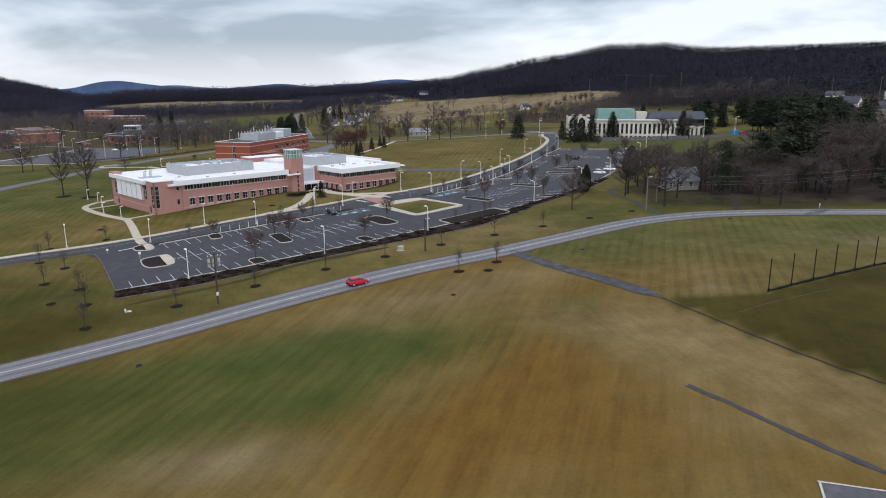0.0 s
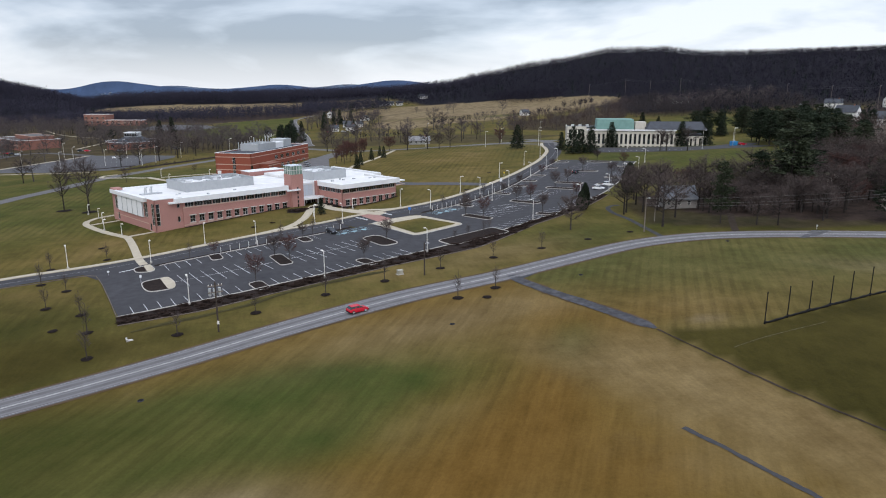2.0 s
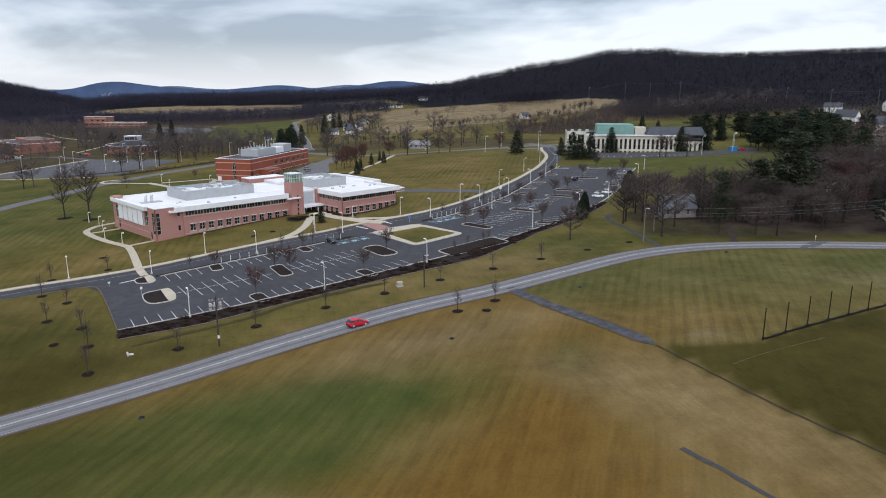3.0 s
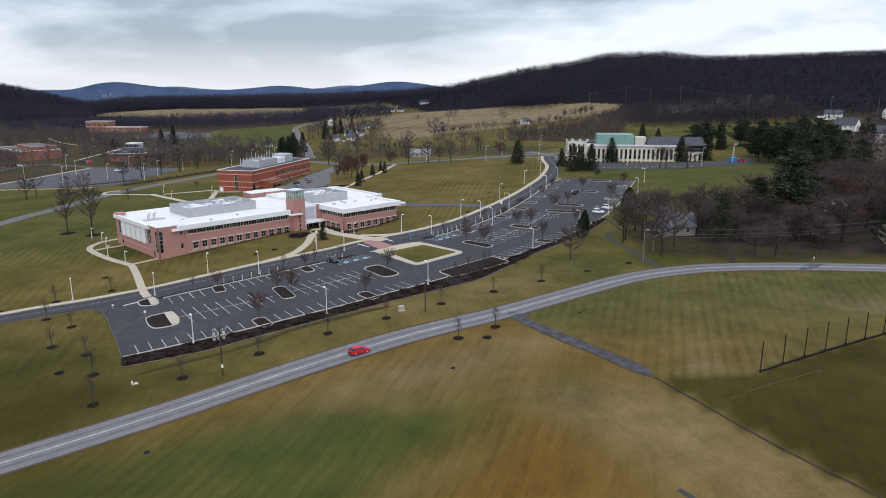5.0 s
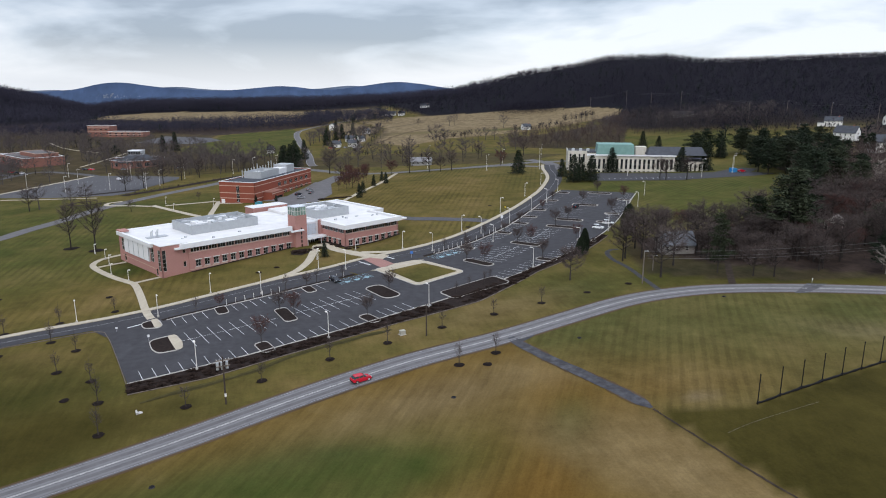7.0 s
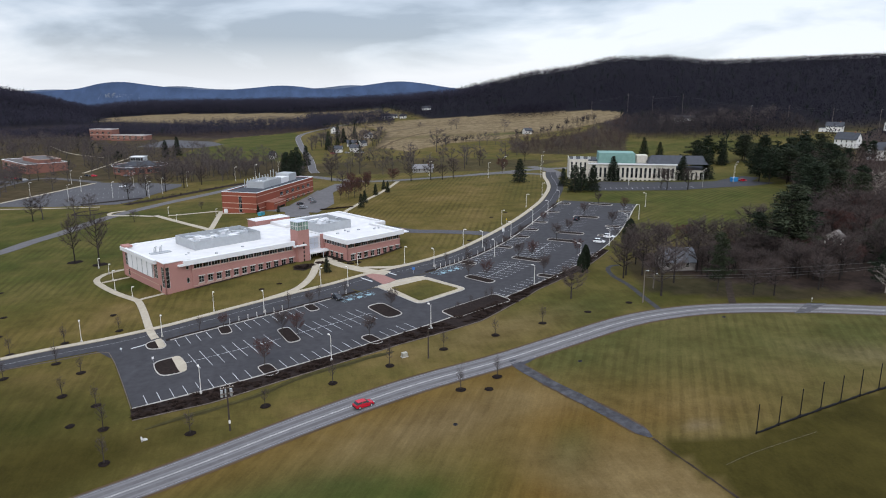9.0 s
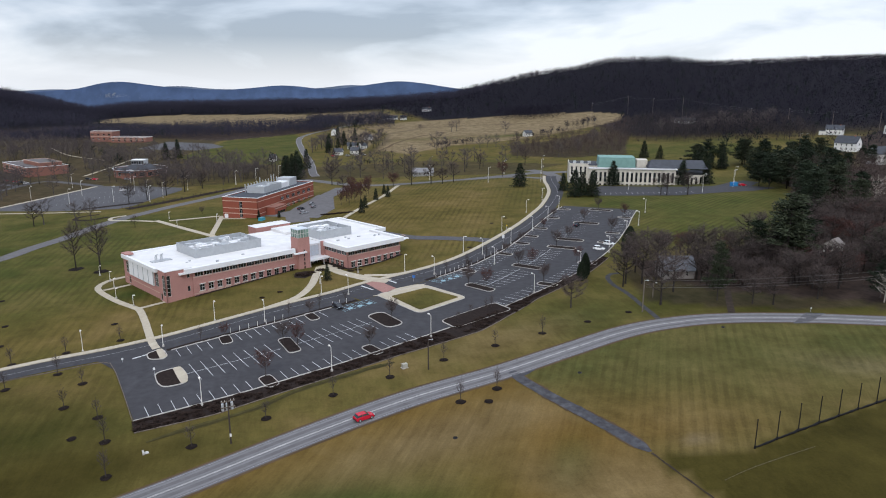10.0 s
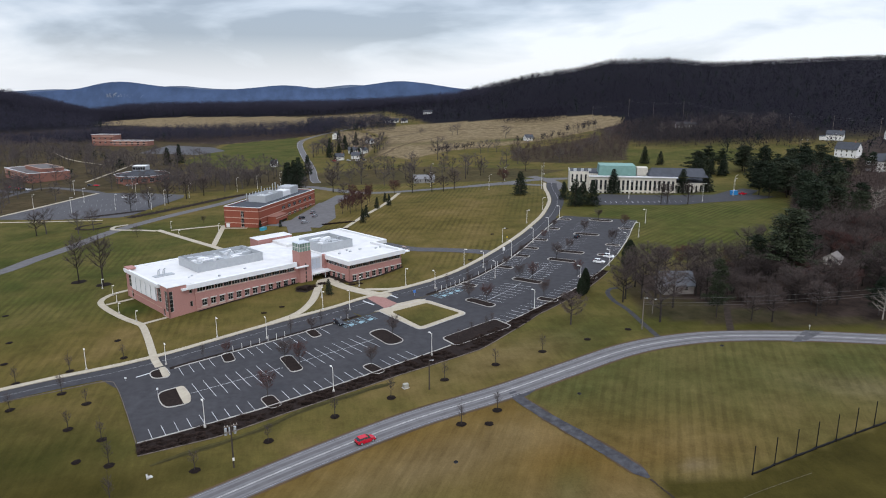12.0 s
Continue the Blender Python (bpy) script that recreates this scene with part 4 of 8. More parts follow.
for points, wide in (([(-178, 374), (-171, 384), (-163, 396), (-153, 414), (-142, 433), (-130, 446), (-122, 456)], 6.0), ([(-205, 378), (-190, 388), (-178, 396)], 5.0), ([(-177, 352), (-184, 344), (-192, 346), (-193, 354), (-186, 360)], 2.6), ([(-128, 466), (-112, 470), (-100, 466)], 4.0)):
    strip_object("mulch_bed", curve_through(points, 2.0), wide, 0.12, MULCH, "dark planted bed beside the ring road", "planting bed")
structure(part("far_lot_two", patch(Shape(), [(-332, 735), (-327, 808), (-262, 770), (-236, 731), (-256, 704)], 0.15), TAR), "pale grey car park beside a pasture", "pavement")
for points, wide in (([(-264, 366), (-260, 387), (-252, 424), (-243, 470)], 2.6), ([(-146, 335), (-156, 338.5), (-165, 340), (-171.5, 342), (-174, 349), (-169, 354)], 2.2), ([(-262, 371), (-222, 369), (-190, 369)], 1.6), ([(-282, 529), (-286, 570), (-294, 638)], 2.0), ([(-440, 764), (-380, 690), (-320, 640)], 1.6)):
    strip_object("walkway", curve_through(points, 3.0), wide, 0.14, CONCRETE, "pale concrete walkway among campus trees", "pavement", 0.1, 1)
for by in (2.7, -2.7):
    line = curve_through([(-93, 486), (-99, 506), (-108, 548), (-120, 596), (-134, 647), (-149, 704), (-164, 765), (-170, 810)], 4.0)
    strip_object("road_edge_line", offset(line, by), 0.28, 0.16, FADED, "white painted edge of the country road", "road marking")
for i in range(60):
    a = np.array([-240 + (i % 20) * 2.9, 392 + (i // 20) * 20 + (i % 20) * 0.4])
    part("bay_line", patch(Shape(), [tuple(a), tuple(a + [0.08, 0]), tuple(a + [-3.67, 8.0]), tuple(a + [-3.75, 8.0])], 0.12), FADED, bpy.data.objects["far_car_park"])
# ---- buildings ----
def wall_shape(shape, p, q, z0, z1, holes, thick=0.4):
    """A wall from plan point p to q (its outer face; the inside lies to the left), with real openings (u0, u1, z0, z1)."""
    p, q = Vector(p), Vector(q)
    length = (q - p).length
    d = (q - p) / length
    n = Vector((-d.y, d.x))
    us = sorted({0.0, length, *[h[0] for h in holes], *[h[1] for h in holes]})
    zs = sorted({z0, z1, *[h[2] for h in holes], *[h[3] for h in holes]})
    us, zs = [u for u in us if 0 <= u <= length], [z for z in zs if z0 <= z <= z1]

    def at(u, w, z):
        c = p + d * u + n * w
        return (c.x, c.y, z)

    nu, nz = len(us) - 1, len(zs) - 1
    solid = [[not any(h[0] < (us[i] + us[i + 1]) / 2 < h[1] and h[2] < (zs[j] + zs[j + 1]) / 2 < h[3] for h in holes) for j in range(nz)] for i in range(nu)]
    index, verts, faces = {}, [], []

    def vert(i, j, k):
        if (i, j, k) not in index:
            index[i, j, k] = len(verts)
            verts.append(at(us[i], thick * k, zs[j]))
        return index[i, j, k]

    for i in range(nu):
        for j in range(nz):
            if not solid[i][j]:
                continue
            for k in (0, 1):
                faces.append((vert(i, j, k), vert(i + 1, j, k), vert(i + 1, j + 1, k), vert(i, j + 1, k)))
            for di, dj, e in ((-1, 0, ((i, j), (i, j + 1))), (1, 0, ((i + 1, j), (i + 1, j + 1))), (0, -1, ((i, j), (i + 1, j))), (0, 1, ((i, j + 1), (i + 1, j + 1)))):
                if not (0 <= i + di < nu and 0 <= j + dj < nz and solid[i + di][j + dj]):
                    faces.append((vert(*e[0], 0), vert(*e[1], 0), vert(*e[1], 1), vert(*e[0], 1)))
    shape.add(verts, faces)
    return p, d, n


class Facade:
    """One wall of a building, with windows set into it as parts of the wall."""

    def __init__(self, parent, p, q, z0, z1, material, label=""):
        self.parent, self.p, self.q, self.z0, self.z1, self.material, self.label = parent, Vector(p), Vector(q), z0, z1, material, label
        self.holes, self.todo = [], []

    def window(self, u, z, wide, high, panes=1, rows=1, glass=None, hood=False, name="window"):
        self.holes.append((u, u + wide, z, z + high))
        self.todo.append((u, z, wide, high, panes, rows, glass or GLASS, hood, name))
        return self

    def build(self):
        s = Shape()
        p, d, n = wall_shape(s, self.p, self.q, self.z0, self.z1, self.holes)
        wall = part("wall", s, self.material, self.parent, self.label)
        turn = Matrix(((d.x, n.x, 0, p.x), (d.y, n.y, 0, p.y), (0, 0, 1, 0), (0, 0, 0, 1)))
        shared = {}
        for u, z, wide, high, panes, rows, glass, hood, name in self.todo:
            key = (wide, high, panes, rows, glass.name, hood)
            if key not in shared:
                f, g = Shape(), Shape()
                b = 0.06
                cw, ch = (wide - b) / panes, (high - b) / rows
                wall_shape(f, (0, 0.08), (wide, 0.08), 0, high, [(b + i * cw, (i + 1) * cw, b + j * ch, (j + 1) * ch) for i in range(panes) for j in range(rows)], 0.14)
                g.box(0, cw - b, 0.14, 0.17, 0, ch - b)
                hood_mesh = Shape().box(-0.25, wide + 0.25, -0.55, -0.003, high + 0.04, high + 0.20).mesh("sunshade", FRAME) if hood else None
                sill_mesh = Shape().box(-0.15, wide + 0.15, -0.14, -0.003, -0.14, -0.003).mesh("sill", FRAME) if hood else None
                shared[key] = f.mesh("window_frame", FRAME), g.mesh("pane", glass), hood_mesh, sill_mesh, cw, ch
            frame_mesh, pane_mesh, hood_mesh, sill_mesh, cw, ch = shared[key]
            w = part(name, frame_mesh, None, self.parent)
            w.matrix_local = turn @ Matrix.Translation((u, 0, z))
            for i in range(panes):
                for j in range(rows if panes * rows < 13 else 1):
                    q = part("pane", pane_mesh, None, w)
                    q.location = (0.06 + i * cw, 0, 0.06 + j * ch)
            if hood_mesh:
                part("sunshade", hood_mesh, None, w, "projecting white sunshade")
                part("sill", sill_mesh, None, w)
        return wall


def floor_plate(outline, z0, z1, name, material, parent, label=""):
    return part(name, Shape().prism(outline, z0, z1), material, parent, label)


def rect(a0, a1, b0, b1):
    return [(a0, b0), (a1, b0), (a1, b1), (a0, b1)]


def roof_edge(shape, a0, a1, b0, b1, z0, z1, wide=0.35):
    """A raised rim round a flat roof."""
    shape.box(a0, a1, b0, b0 + wide, z0, z1).box(a0, a1, b1 - wide, b1, z0, z1)
    return shape.box(a0, a0 + wide, b0 + wide, b1 - wide, z0, z1).box(a1 - wide, a1, b0 + wide, b1 - wide, z0, z1)


def penthouse(parent, a0, a1, b0, b1, z0, z1, seed):
    """An open-topped metal screen with plant inside."""
    ob = part("plant_screen", roof_edge(Shape(), a0, a1, b0, b1, z0, z1, 0.25), SCREEN, parent, "grey metal plant screen")
    part("plant_deck", Shape().box(a0 + 0.3, a1 - 0.3, b0 + 0.3, b1 - 0.3, z0, z0 + 1.6), SCREEN, ob, "grey deck inside the screen")
    rnd = random.Random(seed)
    for i in range(16):
        a, b = rnd.uniform(a0 + 1.2, a1 - 4), rnd.uniform(b0 + 1.2, b1 - 3)
        part("air_unit", Shape().box(a, a + rnd.uniform(1.2, 3), b, b + rnd.uniform(1, 2), z0 + 1.6, z0 + rnd.uniform(2.1, 3.0)), STEEL if i % 3 else FASCIA, ob, "metal air handling unit")
    for i in range(5):
        a, b, run = rnd.uniform(a0 + 1.5, a1 - 8), rnd.uniform(b0 + 1, b1 - 1.5), rnd.uniform(3, 6)
        part("duct", Shape().tube([(a, b, z0 + 1.6), (a, b, z0 + 2.3), (a + run, b + rnd.uniform(-0.6, 0.6), z0 + 2.4), (a + run, b, z0 + 1.6)], [0.3] * 4, 8), STEEL if i % 2 else FASCIA, ob, "curved metal duct")
    for i in range(4):
        a, b = rnd.uniform(a0 + 1, a1 - 1), rnd.uniform(b0 + 1, b1 - 1)
        part("duct", Shape().tube([(a, b, z0 + 1.6), (a, b, z0 + 2.9), (a + 0.8, b, z0 + 3.0)], [0.25, 0.25, 0.3], 8), STEEL, ob)
    return ob


def academic_building():
    m = pose(-86.5, 201.9, 0, 0, 0, 45)
    ob = thing("academic_building", m, "long two-storey pink brick building with white flat roofs", "building")
    F0, RIB0, RIB1 = 1.55, 6.65, 8.15
    # main front
    f = Facade(ob, (8.6, -0.3), (47.0, -0.3), -1.5, 8.3, BRICK)
    for i in range(12):
        f.window(2.1 + i * 3.02, F0 + 0.25, 1.7, 2.15, 2, 2, hood=True)
    for i in range(12):
        f.window(0.75 + i * 3.02, RIB0, 2.85, RIB1 - RIB0, 3)
    f.build()
    part("stone_band", Shape().box(8.6, 45.8, -0.36, -0.303, 0.95, 1.15).box(8.6, 45.8, -0.42, -0.303, 6.35, 6.60), BAND, ob, "pale stone band")
    for i in range(12):
        part("stone_panel", Shape().box(8.6 + 1.65 + i * 3.02, 8.6 + 3.85 + i * 3.02, -0.345, -0.303, 1.17, 1.62), BAND, ob, "pale stone panel under a window")
    # corner bay with its tall glass strip
    f = Facade(ob, (0, 0), (8.6, 0), -1.5, 9.75, BRICK)
    f.window(0.25, 1.9, 1.3, 6.6, 1, 5)
    f.window(6.9, 2.3, 0.9, 1.7, 1, 1).window(6.9, 6.7, 0.9, 1.2, 1, 1)
    f.build()
    f = Facade(ob, (0, 5.2), (0, 0), -1.5, 9.75, BRICK)
    f.window(2.7, 1.9, 2.2, 6.6, 2, 5).window(0.8, 0.1, 1.3, 2.2, 1, 1, name="door")
    f.build()
    part("bay_roof", Shape().box(-0.1, 8.7, -0.1, 6.2, 9.753, 9.95), ROOF_WHITE, ob, "white flat roof of the corner bay")
    # west end: brick below, big white panels above
    f = Facade(ob, (0.4, 33.4), (0.4, 5.2), -1.5, 8.6, BRICK)
    f.window(24.4, 3.7, 3.4, 4.4, 3, 3).window(0.6, 3.6, 2.6, 4.0, 2, 3).window(2.2, 0.1, 1.6, 2.3, 1, 1, name="door")
    f.build()
    for i in range(5):
        b = 9.3 + i * 4.05
        part("white_panel", Shape().box(0.02, 0.38, b + 0.05, b + 3.97, 3.5, 8.6), FASCIA, ob, "large white metal wall panel")
        part("panel_rib", Shape().box(-0.10, 0.02, b - 0.06, b + 0.06, 3.5, 8.6), SCREEN, ob)
    part("stone_band", Shape().box(0.34, 0.397, 5.2, 33.4, 1.75, 1.95), BAND, ob, "pale stone band")
    # rear walls
    Facade(ob, (50, 35), (0.4, 35), -1.5, 8.6, BRICK).build()
    Facade(ob, (92, 36), (50, 36), -1, 8.3, BRICK).build()
    Facade(ob, (0.4, 35), (0.4, 33.4), -1.5, 9.9, BRICK).build()
    # stair tower with a glazed lantern
    tower = part("stair_tower", Shape().box(47.0, 51.7, -1.7, 3.0, -1, 13.4), BRICK, ob, "square brick stair tower")
    for i in range(5):
        part("slit_window", Shape().box(49.1, 49.6, -1.75, -1.69, 2.0 + i * 1.5, 3.0 + i * 1.5), GLASS, tower, "narrow dark window")
    for a0, a1, b0, b1 in ((47.15, 51.55, -1.55, -1.45), (47.15, 51.55, 2.75, 2.85), (47.15, 47.25, -1.45, 2.75), (51.45, 51.55, -1.45, 2.75)):
        part("lantern_glass", Shape().box(a0, a1, b0, b1, 13.4, 16.3), GREEN_GLASS, tower, "green tinted lantern glass")
    for i in range(5):
        for j in range(5):
            if i in (0, 4) or j in (0, 4):
                a, b = 47.15 + i * 1.1, -1.55 + j * 1.1
                part("lantern_post", Shape().box(a - 0.08, a + 0.08, b - 0.08, b + 0.08, 13.4, 16.3), FRAME, tower, "white lantern post")
    part("lantern_band", roof_edge(Shape(), 47.05, 51.65, -1.65, 2.95, 14.8, 14.95, 0.2), FRAME, tower)
    part("lantern_roof", Shape().box(47.0, 51.7, -1.7, 3.0, 16.3, 16.5), PALE_PANEL, tower, "white flat lantern roof")
    # entrance recess
    f = Facade(ob, (51.0, 2.6), (60.3, 2.6), -0.5, 9.4, FASCIA)
    f.window(0.9, 4.9, 6.6, 3.9, 4, 2, PALE_PANEL)
    for i in range(4):
        f.window(1.0 + i * 1.9, 1.2, 1.7, 2.6, 2, 1, name="door")
    f.build()
    part("brick_pier", Shape().box(59.2, 60.25, 1.2, 2.55, -0.5, 9.9), BRICK, ob, "brick pier beside the entrance")
    canopy = part("canopy", Shape().box(51.75, 60.2, -1.6, 2.55, 4.05, 4.7), FASCIA, ob, "white flat entrance canopy")
    for a in (52.2, 57.9):
        part("canopy_post", Shape().tube([(a, -1.2, 0.2), (a, -1.2, 4.05)], [0.14, 0.14], 8), FASCIA, canopy)
    part("tower_canopy", Shape().box(44.9, 50.0, -2.6, -1.72, 7.9, 8.35), FASCIA, ob, "thin white canopy")
    # east wing
    f = Facade(ob, (60.3, -12.4), (85.2, -12.4), -1, 8.3, BRICK)
    for i in range(8):
        f.window(1.6 + i * 3.0, F0 + 0.55, 1.7, 2.15, 2, 2, hood=True)
        f.window(0.45 + i * 3.0, RIB0, 2.85, RIB1 - RIB0, 3)
    f.build()
    for i in range(8):
        part("stone_panel", Shape().box(61.75 + i * 3.0, 63.85 + i * 3.0, -12.445, -12.403, 1.3, 1.95), BAND, ob, "pale stone panel under a window")
    f = Facade(ob, (60.3, 4.4), (60.3, -12.4), -1, 8.3, BRICK)
    for i in range(4):
        f.window(3.6 + i * 3.0, F0 + 0.55, 1.7, 2.15, 2, 2, hood=True)
    for i in range(5):
        f.window(1.2 + i * 3.0, RIB0, 2.85, RIB1 - RIB0, 3)
    f.build()
    Facade(ob, (85.2, -12.4), (85.2, 6), -1, 8.3, BRICK).build()
    Facade(ob, (92, 6), (92, 36), -1, 8.3, BRICK).build()
    Facade(ob, (85.2, 6), (92, 6), -1, 8.3, BRICK).build()
    part("stone_band", Shape().box(60.24, 85.26, -12.47, -12.403, 6.35, 6.60), BAND, ob, "pale stone band")
    part("annexe_wall", Shape().box(93, 104, 2.0, 2.4, -1, 4.4).box(103.6, 104, 2.4, 8, -1, 4.4), BRICK, ob, "low brick yard wall")
    part("wall_coping", Shape().box(92.9, 104.15, 1.85, 2.55, 4.403, 4.6).box(103.45, 104.15, 2.55, 8, 4.403, 4.6), BAND, ob, "pale coping of the yard wall")
    # roofs: decks, deep white rims
    main = floor_plate([(0.4, 0.2), (45.8, 0.2), (45.8, 35), (0.4, 35)], 8.6, 9.25, "roof", ROOF_WHITE, ob, "white membrane flat roof")
    floor_plate([(45.9, 3.05), (60.2, 3.05), (60.2, 35.4), (45.9, 35.4)], 8.5, 9.1, "roof", ROOF_WHITE, ob, "white membrane flat roof")
    floor_plate([(60.5, -12), (84.8, -12), (84.8, 6.4), (91.6, 6.4), (91.6, 35.6), (60.5, 35.6)], 8.45, 9.2, "roof", ROOF_WHITE, ob, "white membrane flat roof")
    part("eave", Shape().box(6.0, 46.2, -1.0, 0.3, 8.2, 9.75).box(4.2, 6.0, -1.0, 0.0, 8.2, 8.75), FASCIA, ob, "deep white metal eave")
    part("eave", Shape().box(-0.6, 0.35, 6.25, 34, 8.62, 9.85).box(0.35, 46, 34.4, 35.4, 8.6, 9.7), FASCIA, ob, "deep white metal eave")
    part("corner_block", Shape().box(-0.3, 2.4, 30.6, 34.3, 9.705, 10.3), BRICK, ob, "small brick parapet corner")
    wing = Shape().box(59.6, 86.4, -13.3, -12.0, 8.25, 9.85).box(59.6, 60.9, -12.0, 4.4, 8.25, 9.85).box(85.2, 86.4, -12.0, 5.4, 8.25, 9.85)
    wing.box(85.2, 93.0, 5.4, 6.4, 8.25, 9.7).box(92, 93.0, 6.4, 36.6, 8.25, 9.7).box(60, 92, 35.6, 36.6, 8.25, 9.7)
    part("eave", wing, FASCIA, ob, "deep white metal eave")
    part("end_canopy", Shape().box(86.4, 88.9, -13.3, -11.2, 8.6, 8.95), FASCIA, ob, "thin white canopy tip")
    rear = part("rear_block", Shape().box(52.5, 68, 36.7, 43, -1, 10.6), BRICK, ob, "brick stair block at the rear")
    part("rear_roof", Shape().box(52.9, 67.6, 37.2, 42.6, 10.6, 10.75), ROOF_WHITE, rear, "white flat roof")
    part("coping", roof_edge(Shape(), 52.4, 68.1, 36.65, 43.1, 10.603, 10.8, 0.5), FASCIA, rear, "white metal coping")
    penthouse(ob, 15.8, 40.4, 12.2, 27.0, 9.25, 12.3, 3)
    penthouse(ob, 62.0, 76.5, 6.5, 22.0, 9.2, 12.4, 5)
    part("white_step", Shape().box(58, 66, 24, 35, 9.2, 10.1), ROOF_WHITE, ob, "raised white roof section")
    rnd = random.Random(8)
    for i in range(14):
        a, b = (rnd.uniform(3, 44), rnd.uniform(2, 10)) if i < 7 else (rnd.uniform(63, 84), rnd.uniform(-9, 4))
        vent = part("roof_vent", Shape().box(a, a + rnd.uniform(0.5, 1.2), b, b + 0.6, 9.2, 9.2 + rnd.uniform(0.2, 0.6)), SCREEN if i % 3 else STEEL, ob, "small grey roof vent")
    for i in range(4):
        a, b = 4.2 + 0.9 * i, 17.0 + (i % 2)
        part("exhaust_pipe", Shape().tube([(a, b, 9.25), (a, b, 11.0), (a + 0.3, b, 11.5)], [0.2, 0.2, 0.28], 8), STEEL, ob, "upright steel exhaust pipe")
    part("roof_tray", Shape().box(3.0, 9.5, 16.0, 18.6, 9.25, 9.5), SCREEN, ob)
    return ob


academic_building()
BED_MAIN = [(8.6, -0.36), (46, -0.36), (46, -1.5), (8.6, -1.5)]
BED_WING = [(60.2, 0.5), (57.0, 0.5), (58.2, -8), (59.2, -13.8), (85.5, -13.6), (85.5, -12.5), (60.2, -12.5)]
outlines = [[(-86.5 + 0.7071 * (a - b), 201.9 + 0.7071 * (a + b)) for a, b in outline] for outline in (BED_MAIN, BED_WING)]
for points in outlines + [[(-52.5, 229.5), (-49, 231.5), (-45.8, 226.5), (-48, 222.5), (-52, 224)], [(-21.8, 221.2), (-14.6, 222.6), (-18.2, 219.6)]]:
    structure(part("mulch_bed", patch(Shape(), points[::-1], 0.1, 2.0), MULCH), "dark bark mulch along the building", "planting bed")
def brick_hall():
    ob = thing("laboratory_building", pose(-93.6, 334, 0, 0, 0, 75.5), "red brick building with grey rooftop plant", "building")
    z1 = 11.2
    f = Facade(ob, (0, 19.6), (0, 0), -1.5, z1, RED_BRICK)
    f.window(9.4, 1.2, 1.7, 8.4, 2, 5, name="window")
    f.build()
    f = Facade(ob, (0, 0), (64, 0), -1.5, z1, RED_BRICK)
    for i in range(6):
        f.window(24 + i * 6.4, 2.0, 3.4, 1.8, 3).window(24 + i * 6.4, 6.4, 3.4, 1.8, 3)
    f.build()
    Facade(ob, (64, 0), (64, 19.6), -1.5, z1, RED_BRICK).build()
    Facade(ob, (64, 19.6), (0, 19.6), -1.5, z1, RED_BRICK).build()
    for z in (3.0, 5.6, 9.2):
        part("stone_band", Shape().box(-0.06, -0.003, 0, 19.6, z, z + 0.35).box(0, 64, -0.06, -0.003, z, z + 0.35), BAND, ob, "pale band in the brickwork")
    floor_plate([(0.4, 0.4), (63.6, 0.4), (63.6, 19.2), (0.4, 19.2)], z1 - 0.9, z1 - 0.3, "roof", ROOF_DARK, ob, "dark flat roof")
    part("coping", roof_edge(Shape(), -0.12, 64.12, -0.12, 19.72, z1 + 0.003, z1 + 0.2, 0.5), FASCIA, ob, "white metal coping")
    part("porch", Shape().box(8, 20, -5, -0.01, -1, 5.4), RED_BRICK, ob, "low brick porch block")
    part("porch_roof", Shape().box(7.8, 20.2, -5.2, -0.01, 5.403, 5.6), BROWN_BRICK, ob)
    part("stone_band", Shape().box(7.9, 20.1, -5.07, -5.003, 4.5, 4.9), BAND, ob)
    # a flat dark sheet stands in for the porch's dark interior
    part("porch_opening", Shape().box(12, 19, -5.05, -4.9, -0.5, 3.0), GLASS, ob, "dark sheet in place of the porch's dark interior")
    penthouse(ob, 17, 36, 5.5, 15.5, z1 - 0.3, z1 + 3.2, 12)
    part("white_unit", Shape().box(36.2, 46, 6, 12, z1 - 0.3, z1 + 2.6), FASCIA, ob, "white rooftop air unit")
    part("plant_room", Shape().box(46.5, 55, 6, 14, z1 - 0.3, z1 + 3.8), SCREEN, ob, "grey rooftop plant room")
    for i in range(12):
        high = z1 + (5.6 if i in (5, 9, 10) else 3.9)
        part("flue", Shape().tube([(18 + i * 3.1, 17.0, z1 - 0.3), (18 + i * 3.1, 17.0, high)], [0.24, 0.24], 8), STEEL, ob, "upright steel flue")
    part("service_door", Shape().box(-0.10, -0.02, 16.8, 18.8, -0.5, 2.6), FASCIA, ob, "white service door")


